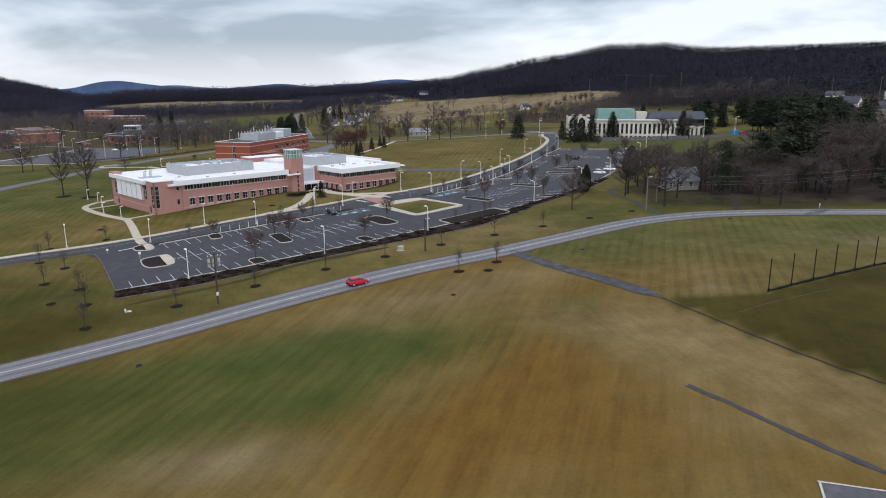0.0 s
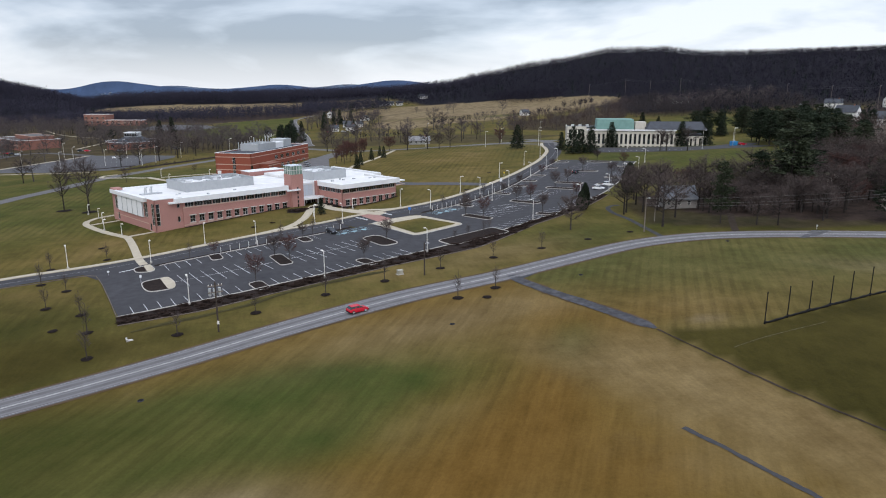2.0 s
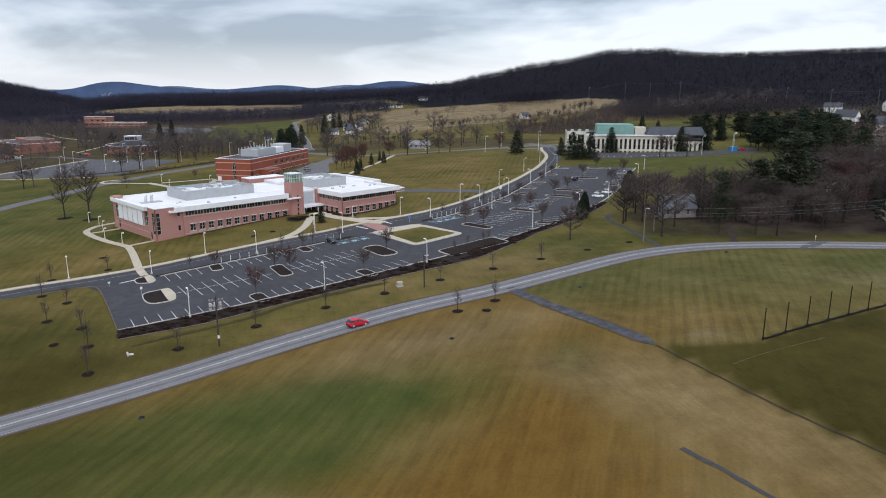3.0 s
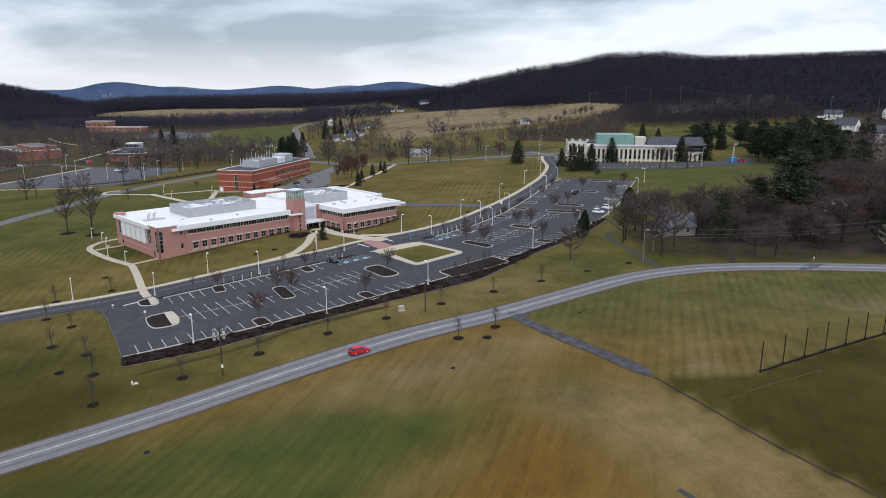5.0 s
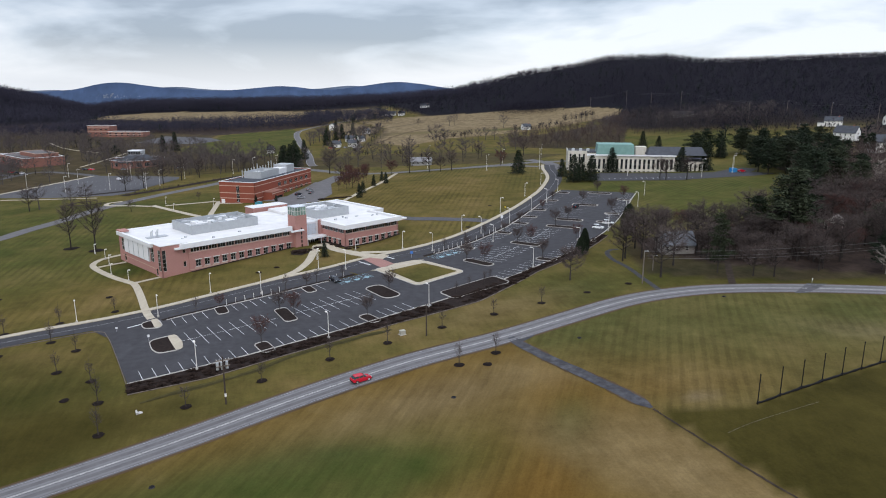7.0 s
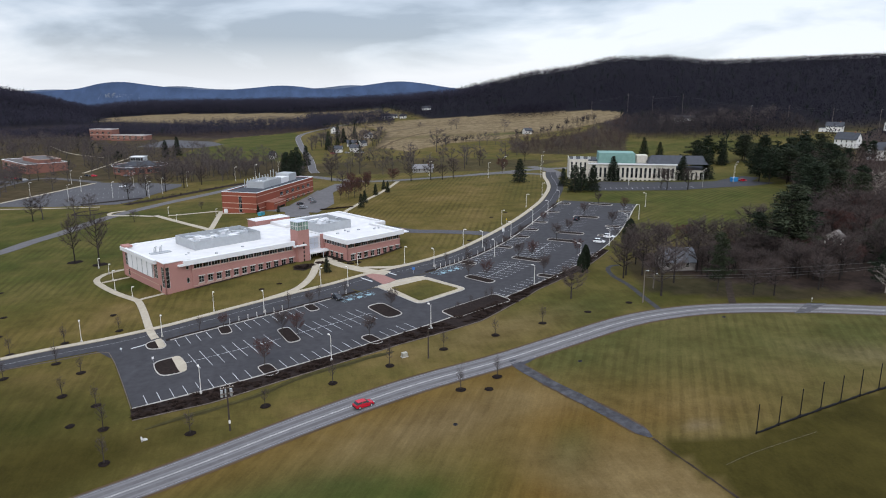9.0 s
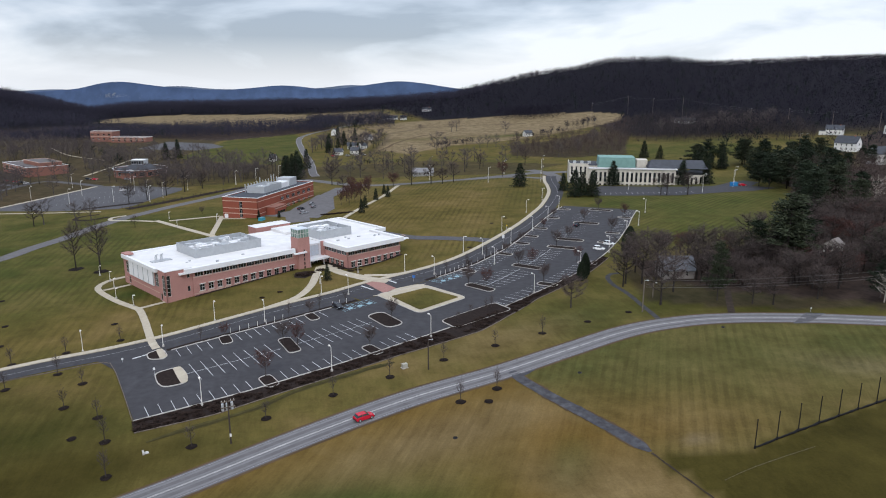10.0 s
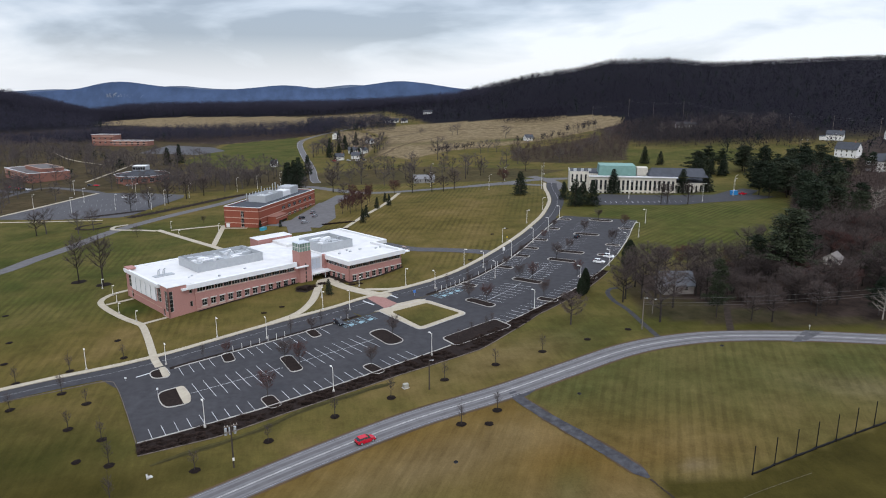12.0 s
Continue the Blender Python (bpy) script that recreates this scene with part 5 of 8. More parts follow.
def white_hall():
    ob = thing("white_hall", pose(80.6, 414, 2.2, 0, 0, -8) @ Matrix.Diagonal((0.88, 1, 1, 1)), "cream building with tall piers and a green copper roof", "building")
    base = -1.0
    f = Facade(ob, (6, -12), (62, -12), base, 16.0, STUCCO)
    for i in range(19):
        u = 1.2 + i * 2.9
        f.window(u - 0.15, 1.6, 1.6, 5.8, 1, 2).window(u - 0.15, 8.4, 1.6, 5.8, 1, 2)
    f.build()
    for i in range(20):
        a = 6 + i * 2.9
        part("pier", Shape().prism([(a - 0.45, -12.6), (a + 0.45, -12.6), (a + 0.3, -12.01), (a - 0.3, -12.01)], base, 15.2), STUCCO, ob, "tall cream pier")
    part("cornice", Shape().box(5.4, 62.6, -12.9, -11.6, 16.003, 16.7), FASCIA, ob, "white cornice")
    Facade(ob, (62, -12), (62, 8), base, 16, STUCCO).build()
    Facade(ob, (6, 8), (6, -12), base, 16, STUCCO).build()
    floor_plate(rect(6.4, 61.6, -11.5, 8), 15.2, 15.8, "roof", ROOF_DARK, ob, "dark flat roof")
    f = Facade(ob, (-7, -2), (6, -2), base, 17.8, STUCCO)
    for i in range(4):
        for z in (4, 11.0):
            f.window(1.4 + i * 3.0, z, 1.3, 5.0, 1, 3)
    f.build()
    Facade(ob, (-7, 20), (-7, -2), base, 17.8, STUCCO).build()
    floor_plate(rect(-6.6, 16, -1.6, 20), 16.6, 17.2, "roof", ROOF_DARK, ob, "dark flat roof")
    part("wing_block", Shape().box(6.05, 16, -1.9, 20, base, 16.6), STUCCO, ob)
    # the copper box, leaning back like a steep mansard
    part("copper_roof", Shape().prism([(12, -8), (36.5, -8), (36.5, 8), (12, 8)], 16.01, 21.9, 0.96), COPPER, ob, "steep green copper roof")
    part("copper_cap", Shape().box(12.5, 36.0, -7.7, 7.7, 21.9, 22.2), COPPER, ob)
    part("lift_house", Shape().box(38, 45, -2, 6, 15.8, 20.5), STUCCO, ob, "cream roof house")
    slope = Shape()
    slope.add([(44, -12.3, 16.71), (82, -12.3, 16.71), (82, 6, 16.9), (44, 6, 16.9), (47, -4, 21), (80, -4, 21)], [(0, 1, 5, 4), (2, 3, 4, 5), (1, 2, 5), (3, 0, 4), (3, 2, 1, 0)])
    part("slate_roof", slope, ROOF_DARK, ob, "dark slate hipped roof")
    f = Facade(ob, (62, -11.6), (84, -8.6), base, 13.0, STUCCO)
    for i in range(7):
        for z in (1.4, 7.0):
            f.window(1.5 + i * 2.9, z, 1.25, 4.6, 1, 3)
    f.build()
    part("east_block", Shape().box(62, 84, -8, 8, base, 13.0), STUCCO, ob)
    part("east_roof", Shape().box(61.5, 84.5, -8.5, 8.5, 13.003, 13.5), ROOF_DARK, ob)
    part("plinth_wall", Shape().box(8, 58, -15.5, -15, base, base + 3.2), KERB, ob, "low pale terrace wall")
    for i in range(3):
        part("rooftop_unit", Shape().box(-4 + i * 5, -2 + i * 5, 4, 6, 17.2, 18.6), STEEL, ob, "small rooftop unit")


def brick_far(name, x, y, turn, long, deep, high, label, material, wreath=False, tower=False):
    ob = thing(name, on_ground(x, y, turn), label, "building")
    f = Facade(ob, (0, 0), (long, 0), -3, high, material)
    n = max(2, int(long / 7))
    for i in range(n):
        if not (wreath and i == 1):
            f.window(1.5 + i * long / n, high * 0.25, 2.8, 1.8, 2).window(1.5 + i * long / n, high * 0.62, 2.8, 1.8, 2)
    f.build()
    g = Facade(ob, (0, deep), (0, 0), -3, high, material)
    for i in range(3):
        g.window(2 + i * deep / 3, high * 0.62, 2.4, 1.8, 2)
    g.build()
    Facade(ob, (long, 0), (long, deep), -3, high, material).build()
    Facade(ob, (long, deep), (0, deep), -3, high, material).build()
    part("stone_band", Shape().box(0, long, -0.07, -0.003, high * 0.5, high * 0.5 + 0.5).box(0, long, -0.07, -0.003, high * 0.86, high * 0.86 + 0.4), BAND, ob, "pale band in the brickwork")
    floor_plate(rect(0.4, long - 0.4, 0.4, deep - 0.4), high - 0.8, high - 0.2, "roof", GREY_ROOF, ob, "grey flat roof")
    part("coping", roof_edge(Shape(), -0.15, long + 0.15, -0.15, deep + 0.15, high + 0.003, high + 0.3, 0.6), FASCIA, ob, "white metal coping")
    if wreath:
        block = part("upper_block", Shape().box(long * 0.3, long - 4, deep * 0.35, deep - 3, high - 0.2, high + 2.6), material, ob, "raised brick upper block")
        part("upper_coping", roof_edge(Shape(), long * 0.3 - 0.2, long - 3.8, deep * 0.35 - 0.2, deep - 2.8, high + 2.603, high + 2.9, 0.6), BAND, block, "pale coping")
        part("upper_roof", Shape().box(long * 0.3 + 0.45, long - 4.45, deep * 0.35 + 0.45, deep - 3.45, high + 2.603, high + 2.7), GREY_ROOF, block, "grey flat roof")
        ring = [(12 + 1.7 * math.cos(k * 0.5236), -0.25, high * 0.55 + 1.7 * math.sin(k * 0.5236)) for k in range(13)]
        part("wreath", Shape().tube(ring, [0.5] * 13, 6), WREATH, ob, "big dark green wreath with a red bow")
        part("bow", Shape().box(11.4, 12.6, -0.8, -0.2, high * 0.55 - 2.3, high * 0.55 - 1.3), RED_LAMP, ob, "red bow")
    if tower:
        part("clerestory", Shape().box(long * 0.35, long * 0.6, deep * 0.3, deep * 0.6, high - 0.2, high + 4), SCREEN, ob, "grey clerestory box")
        part("clerestory_roof", Shape().box(long * 0.34, long * 0.61, deep * 0.28, deep * 0.62, high + 4, high + 4.5), FASCIA, ob)
    return ob


def student_centre(x, y):
    """A low round brick building under a wide white ring, with a glazed box on top."""
    ob = thing("student_centre", on_ground(x, y), "low round brick building with a glazed rooftop box", "building")
    n, r = 20, 19.0
    at = [(r * math.cos(k * 6.28318 / n), r * math.sin(k * 6.28318 / n)) for k in range(n)]
    for k in range(n):
        f = Facade(ob, at[k], at[(k + 1) % n], -3, 5.2, BROWN_BRICK)
        f.window(1.2, 1.0, 3.4, 2.8, 3, 1)
        f.build()
    part("roof", Shape().prism([(p[0] * 0.97, p[1] * 0.97) for p in at], 4.7, 5.0), ROOF_DARK, ob, "dark flat roof")
    ring = [(1.05 * p[0], 1.05 * p[1], 5.45) for p in at] + [(1.05 * at[0][0], 1.05 * at[0][1], 5.45)]
    part("roof_ring", Shape().tube(ring, [0.2] * (n + 1), 6, False), FASCIA, ob, "white ring round the roof")
    part("clerestory", Shape().box(-4.9, 4.9, -4, 4, 8.2, 11.6), SCREEN, ob, "grey clerestory box")
    for i in range(5):
        part("clerestory_pane", Shape().box(-4.6 + i * 1.9, -3.0 + i * 1.9, -4.06, -3.98, 8.8, 11.0), GLASS, ob, "dark clerestory glass")
    part("clerestory_roof", Shape().box(-5.1, 5.1, -4.2, 4.2, 11.6, 11.9), FASCIA, ob, "white flat roof")
    part("hipped_roof", Shape().prism([(-11, -10), (11, -10), (11, 10), (-11, 10)], 5.0, 8.4, 0.46), ROOF_DARK, ob, "dark hipped roof below the glazed box")
    part("porch", Shape().box(-4, 4, -24, -18.5, -2, 4.4), BROWN_BRICK, ob, "brick porch")
    part("porch_roof", Shape().box(-4.6, 4.6, -24.8, -18.5, 4.403, 4.8), ROOF_DARK, ob)
    return ob


def house(x, y, turn, long, deep, high, roof_high, label, wall=None, roof=None, garage=False, chimney=True):
    """A gabled house with windows on its long sides."""
    ob = thing("house", on_ground(x, y, turn), label, "house", "houses")
    wall, roof = wall or SIDING, roof or ROOF_DARK
    l, d = long / 2, deep / 2
    for p, q in (((-l, -d), (l, -d)), ((l, d), (-l, d))):
        f = Facade(ob, p, q, -1.5, high, wall)
        n = max(2, int(long / 3.2))
        for i in range(n):
            for z in ((1.0, 3.7) if high > 4 else (1.0,)):
                f.window(0.8 + i * (long - 0.6) / n, z, 1.0, 1.4, 1, 2)
        f.build()
    for s in (-1, 1):
        g = Shape().add([(s * l, -d, -1.5), (s * l, d, -1.5), (s * l, d, high), (s * l, 0, high + roof_high), (s * l, -d, high),
                         (s * (l - 0.4), -d + .4, -1.5), (s * (l - 0.4), d - .4, -1.5), (s * (l - 0.4), d - .4, high), (s * (l - 0.4), 0, high + roof_high - 0.3), (s * (l - 0.4), -d + .4, high)],
                        [(0, 1, 2, 3, 4), (9, 8, 7, 6, 5)] + [(i, (i + 1) % 5, (i + 1) % 5 + 5, i + 5) for i in range(5)])
        part("gable", g, wall, ob, "gabled end wall")
        part("gable_window", Shape().box(s * l - 0.05, s * l + 0.05, -0.6, 0.6, high - 1.8, high - 0.3), GLASS, ob)
    for s in (-1, 1):
        e, h = 0.5, high + roof_high
        lift = roof_high * e / d
        part("roof_slope", Shape().add([(-l - e, s * (d + e), high - lift), (l + e, s * (d + e), high - lift), (l + e, 0, h), (-l - e, 0, h),
                                        (-l - e, s * (d + e), high - lift + 0.2), (l + e, s * (d + e), high - lift + 0.2), (l + e, 0, h + 0.2), (-l - e, 0, h + 0.2)],
                                       [(0, 1, 2, 3), (4, 5, 6, 7), (0, 1, 5, 4), (1, 2, 6, 5), (2, 3, 7, 6), (3, 0, 4, 7)]), roof, ob, "shingled roof slope")
    if chimney:
        part("chimney", Shape().box(l * 0.5, l * 0.5 + 0.8, -0.4, 0.4, high, high + roof_high + 0.9), BROWN_BRICK, ob)
    if garage:
        part("porch", Shape().box(-l - 5, -l, -d, d * 0.4, -1, 2.8), wall, ob)
        part("porch_roof", Shape().box(-l - 5.4, -l, -d - 0.4, d * 0.4 + 0.4, 2.803, 3.2), roof, ob)
    return ob


brick_hall()
white_hall()
# ---- far buildings and houses ----
brick_far("brick_hall", -371, 570, -42, 60, 30, 8, "far brown brick building with a hanging wreath", BROWN_BRICK, wreath=True)
student_centre(-238, 530)
brick_far("gymnasium", -428, 828, -8, 29, 15, 13, "tall plain brick block with a flat roof", BROWN_BRICK)
brick_far("low_hall", -398, 816, -8, 45, 14, 6.5, "low brick hall with a pale flat roof", BROWN_BRICK)
house(74, 213.5, 2, 10, 8, 3.0, 3.4, "grey-roofed pale house among bare trees", worn("weathered_siding", (0.22, 0.205, 0.195), 0.2, 0.8, 0.8), worn("slate_grey_roof", (0.115, 0.125, 0.145), 0.2, 0.8, 0.8), chimney=False)
house(136.4, 234.5, 42, 5.6, 4.6, 2.6, 1.8, "small weathered white shed under trees", worn("peeling_white_boards", (0.50, 0.49, 0.46), 0.2, 1.2, 0.8), worn("weathered_shingle", (0.22, 0.20, 0.19), 0.3, 1.5, 0.9), chimney=False)
house(331, 590, -35, 13, 9, 4.6, 3.2, "white two-storey house with a dark roof", SIDING, ROOF_DARK, True)
house(296, 508, -52, 15, 10, 6.0, 4.6, "white two-storey house with a deck", SIDING, ROOF_DARK)
house(287, 447, 6, 22, 11, 6.6, 4.2, "white house with a dark gabled roof")
house(365, 530, -10, 14, 9, 6, 4, "white house with a dark gabled roof")
house(375, 580, 20, 13, 9, 6, 4, "white house with a dark gabled roof")
house(-16, 472, 4, 14, 8, 2.8, 2.4, "low grey house behind street trees", worn("grey_siding", (0.25, 0.25, 0.25), 0.15, 0.8, 0.8), worn("grey_shingle", (0.20, 0.20, 0.21), 0.2, 0.8, 0.85))
for x, y, turn, l, lab in ((-92, 672, 10, 9, "small white far house"), (-98, 624, 0, 8, "pale far garage"), (-82, 668, 60, 8, "white far house"), (-84, 630, 15, 8, "white far house"), (-84, 748, 70, 8, "white far house"), (-131, 815, 80, 8, "tall white far house"),
                           (-80, 985, 10, 22, "white far barn on a rise"), (-60, 975, 0, 9, "small white far shed"), (84, 712, 20, 8, "pale far farmhouse in trees"), (-30, 1080, 0, 14, "pale far house in woods"),
                           (254, 738, -8, 20, "long pale far house at the wood"), (-150, 593, 0, 5, "small pale far hut")):
    house(x, y, turn, l, 7, 5 if "tall" in lab else 3.2, 2.6, lab + " with a dark roof")


# ---- street furniture ----
def lamp_post(x, y, high=6.2, turn=0.0, label="white steel lamp post with one flat head", arm=0.9):
    ob = thing("lamp_post", on_ground(x, y, turn), label, "lamp post", "lamp posts")
    part("footing", Shape().tube([(0, 0, -0.4), (0, 0, 0.55)], [0.3, 0.28], 10), KERB, ob, "concrete footing")
    part("pole", Shape().tube([(0, 0, 0.55), (0, 0, high)], [0.09, 0.06], 8), POLE_WHITE, ob)
    part("arm", Shape().tube([(0, 0, high - 0.1), (arm, 0, high + 0.05)], [0.05, 0.05], 6), POLE_WHITE, ob)
    head = part("head", Shape().prism([(arm - 0.35, -0.2), (arm + 0.4, -0.2), (arm + 0.4, 0.2), (arm - 0.35, 0.2)], high - 0.04, high + 0.16, 0.8), POLE_WHITE, ob, "flat white lamp head")
    part("lens", Shape().box(arm - 0.28, arm + 0.33, -0.15, 0.15, high - 0.07, high - 0.041), PALE_GLASS, head)
    return ob


first = lamp_post(-52.2, 134.2, turn=120)
for x, y, turn in ((-26.6, 148.2, 125), (-3.9, 167.4, 130), (26.9, 199.8, 140), (45.4, 223.5, 150), (59.5, 242.5, 155), (71.5, 265, 155), (80.5, 280.5, 155), (90, 304.5, 155),
                   (-94.7, 166.6, -60), (-74.0, 167.6, -60), (-66, 184.6, -55), (-51.1, 182.4, 120), (-39, 204.4, -55), (-30.4, 203.4, 125), (-14.2, 226.6, -50), (-4.0, 222.2, 130), (6.5, 249.4, -35), (13.5, 245, 145),
                   (23.4, 281, -30), (36, 278.7, 150), (45, 297, 155), (53.7, 321, 155), (25.2, 258.8, 140), (37.5, 315, -25), (49, 345, -20), (17, 232, 140)):
    copy_thing(first, on_ground(x, y, turn))
tall = lamp_post(-220.7, 394.1, 9.5, 0, "tall white lamp post in a far car park", 1.2)
for x, y in ((-198, 401), (-175, 398), (-172.8, 412), (-168, 440), (-226, 486), (-131, 468), (-142, 458), (-252, 409), (-258, 467), (-205, 445), (-188, 425), (-232, 430), (26.3, 424), (58.9, 423), (66, 474), (-118, 480), (133, 352), (166, 392), (157, 372), (100, 372), (40, 470), (-11, 448)):
    copy_thing(tall, on_ground(x, y))
short = lamp_post(-96.5, 200.6, 3.5, 0, "short white path lamp beside a walk", 0.35)
for x, y in ((-105.5, 208.3), (-111.5, 219.6), (-116.8, 227.8), (-124.5, 236), (-41.6, 216.5), (-30.5, 228), (-113, 330), (-128, 318), (-141, 341)):
    copy_thing(short, on_ground(x, y, 40))


def bollard(x, y, high=1.5):
    ob = thing("marker_post", on_ground(x, y), "slim white marker post in a mulch strip", "post", "posts beside the drive")
    part("post", Shape().tube([(0, 0, -0.2), (0, 0, high)], [0.07, 0.06], 6), POLE_WHITE, ob)
    part("cap", Shape().tube([(0, 0, high), (0, 0, high + 0.1)], [0.09, 0.05], 6), POLE_WHITE, ob)
    return ob


p = lot(28.5, float(north(28.5)) + 1.0)
first = bollard(p[0], p[1])
for s in list(np.arange(31.2, 46, 2.75)) + list(np.arange(63, 71, 2.75)) + list(np.arange(112, 136, 2.75)) + list(np.arange(139, 166, 5.5)):
    p = lot(s, float(north(s)) + 1.0)
    copy_thing(first, on_ground(p[0], p[1]))


def sign(x, y, turn, face, label, high=2.2, wide=0.5, tall=0.6):
    ob = thing("sign", on_ground(x, y, turn), label, "sign")
    part("post", Shape().tube([(0, 0, -0.3), (0, 0, high)], [0.04, 0.04], 6), STEEL, ob)
    part("plate", Shape().prism(rect(-wide / 2, wide / 2, -0.05, -0.02), high - tall, high), face, ob)
    return ob


sign(-10.6, 215.0, 20, SIGN_BLUE, "small blue sign on a steel post", 2.2, 0.9, 0.9)
sign(22.5, 262.5, 20, FASCIA, "white direction sign on a steel post", 3.0, 1.0, 1.4)
sign(25.5, 282.5, 20, YELLOW, "small yellow sign on a steel post")
sign(-80.7, 158.8, 20, FASCIA, "small white sign at the lot's mouth", 1.2, 0.5, 0.4)
sign(-68.8, 149.6, 20, FASCIA, "small white sign in the corner island", 2.4, 0.5, 0.6)
sign(99.9, 178.4, 0, FASCIA, "small white marker beside the road", 1.2, 0.3, 0.4)


def utility_pole(x, y, high, label, rack=False, turn=0.0, wood=None):
    ob = thing("utility_pole", on_ground(x, y, turn), label, "utility pole", "utility poles")
    part("pole", Shape().tube([(0, 0, -0.8), (0, 0, high * 0.5), (0, 0, high)], [0.17, 0.15, 0.12], 8), wood or WOOD_POLE, ob)
    if rack:
        part("crossarm", Shape().box(-1.3, 1.3, -0.07, 0.07, high - 0.8, high - 0.62).box(-1.3, 1.3, -0.07, 0.07, high - 2.0, high - 1.82), WOOD_POLE, ob, "wooden crossarm")
        for dx in (-0.95, -0.1, 0.8):
            part("transformer", Shape().tube([(dx, 0.35, high - 2.6), (dx, 0.35, high - 1.2)], [0.26, 0.26], 10), STEEL, ob, "grey transformer can")
        for dx in (-1.15, -0.6, 0.6, 1.15):
            part("insulator", Shape().tube([(dx, 0, high - 0.62), (dx, 0, high - 0.35)], [0.05, 0.03], 6), POLE_WHITE, ob)
        part("meter_box", Shape().box(-0.18, 0.18, -0.3, -0.13, 1.6, 2.2), POLE_WHITE, ob)
    else:
        part("crossarm", Shape().tube([(0, 0, high - 0.3), (0.7, 0, high - 0.15)], [0.05, 0.05], 6), STEEL, ob, "short steel arm")
        part("lamp", Shape().prism(rect(0.6, 1.1, -0.15, 0.15), high - 0.22, high - 0.06, 0.8), STEEL, ob)
    return ob


utility_pole(-41.4, 119.1, 9.6, "wooden utility pole carrying a rack of transformers", True, 30, DARK_POLE)
utility_pole(54.6, 180.9, 9.4, "plain wooden utility pole with a lamp arm", turn=-30)
utility_pole(61.0, 193.0, 4.6, "short wooden pole beside a driveway")
utility_pole(-4.1, 148.4, 7.6, "thin plain wooden pole below the car park", wood=DARK_POLE)
for x, y, h in ((168, 803, 23), (225, 863, 22), (242, 817, 21), (270, 796, 21), (288, 658, 19), (342, 615, 17), (361, 578, 18), (312, 634, 19), (150, 700, 14), (-10, 451, 15), (270, 527, 12), (273, 524, 12), (64, 453, 14)):
    utility_pole(x, y, h, "far wooden utility pole on a line")


def cable(a, b, sag, name="cable"):
    pts = []
    for i in range(25):
        t = i / 24
        pts.append((a[0] + (b[0] - a[0]) * t, a[1] + (b[1] - a[1]) * t, a[2] + (b[2] - a[2]) * t - sag * 4 * t * (1 - t)))
    return tagged(part(name, Shape().tube(pts, [0.02] * 25, 4), CABLE), "thin grey overhead cable between poles", "cable", "overhead cables")


z = height(54.6, 180.9)
for dz, sag in ((9.0, 0.9), (7.8, 1.1), (7.2, 1.3)):
    cable((54.6, 180.9, z + dz), (128, 184, height(128, 184) + dz + 0.4), sag)
    cable((128, 184, height(128, 184) + dz + 0.4), (230, 160, height(230, 160) + dz), sag)
utility_pole(128, 184, 10.0, "wooden utility pole at the edge of the wood", True)
LINE = [(168, 803, 22), (225, 863, 21), (242, 817, 20), (270, 796, 20), (288, 658, 18), (312, 634, 18), (342, 615, 16), (361, 578, 17)]
for dz in (0.0, -1.5):
    for (x0, y0, h0), (x1, y1, h1) in zip(LINE, LINE[1:]):
        cable((x0, y0, height(x0, y0) + h0 + dz), (x1, y1, height(x1, y1) + h1 + dz), 0.8)


def net_post(x, y):
    ob = thing("net_post", on_ground(x, y), "tall slim black post of a sports net", "post", "net posts along the sports field")
    part("post", Shape().tube([(0, 0, -0.3), (0, 0, 5.6)], [0.095, 0.085], 8), POLE_DARK, ob)
    part("cap", Shape().tube([(0, 0, 5.6), (0, 0, 5.68)], [0.13, 0.07], 8), POLE_DARK, ob)
    part("sleeve", Shape().tube([(0, 0, -0.1), (0, 0, 0.55)], [0.17, 0.17], 8), POLE_DARK, ob)
    return ob


NET = [(54.4 + 5.13 * i, 109.1 + 2.72 * i - 0.02 * i * i) for i in range(14)]
first = net_post(*NET[0])
for x, y in NET[1:]:
    copy_thing(first, on_ground(x, y))
rnd = random.Random(4)
roll = []
for (x0, y0), (x1, y1) in zip(NET, NET[1:]):
    for i in range(6):
        x, y = x0 + (x1 - x0) * i / 6, y0 + (y1 - y0) * i / 6
        roll.append((x, y, height(x, y) + 0.18 + (0.18 if i == 0 else rnd.uniform(-0.03, 0.05))))
tagged(part("lowered_net", Shape().tube(roll, [rnd.uniform(0.15, 0.24) for q in roll], 7), POLE_DARK), "black sports net bunched on the grass below its posts", "net")

box = thing("utility_box", on_ground(-9.7, 149.6, 30), "beige metal utility box in the grass", "utility box")
part("housing", Shape().box(-0.6, 0.6, -0.45, 0.45, -0.1, 0.9), worn("beige_metal", (0.34, 0.33, 0.28), 0.1, 1.0, 0.6), box)
part("lid", Shape().prism(rect(-0.66, 0.66, -0.5, 0.5), 0.903, 1.03, 0.92), bpy.data.materials["beige_metal"], box)
part("plinth", Shape().box(-0.8, 0.8, -0.65, 0.65, -0.3, 0.06), KERB, box, "concrete plinth")
drain = thing("culvert_end", on_ground(-57.4, 116.7, 120), "pale concrete culvert end in the swale", "culvert")
part("headwall", Shape().box(-0.7, 0.7, -0.15, 0.15, -0.3, 0.4), KERB, drain)
part("apron", Shape().box(-0.5, 0.5, -1.0, -0.15, -0.2, 0.06), KERB, drain)
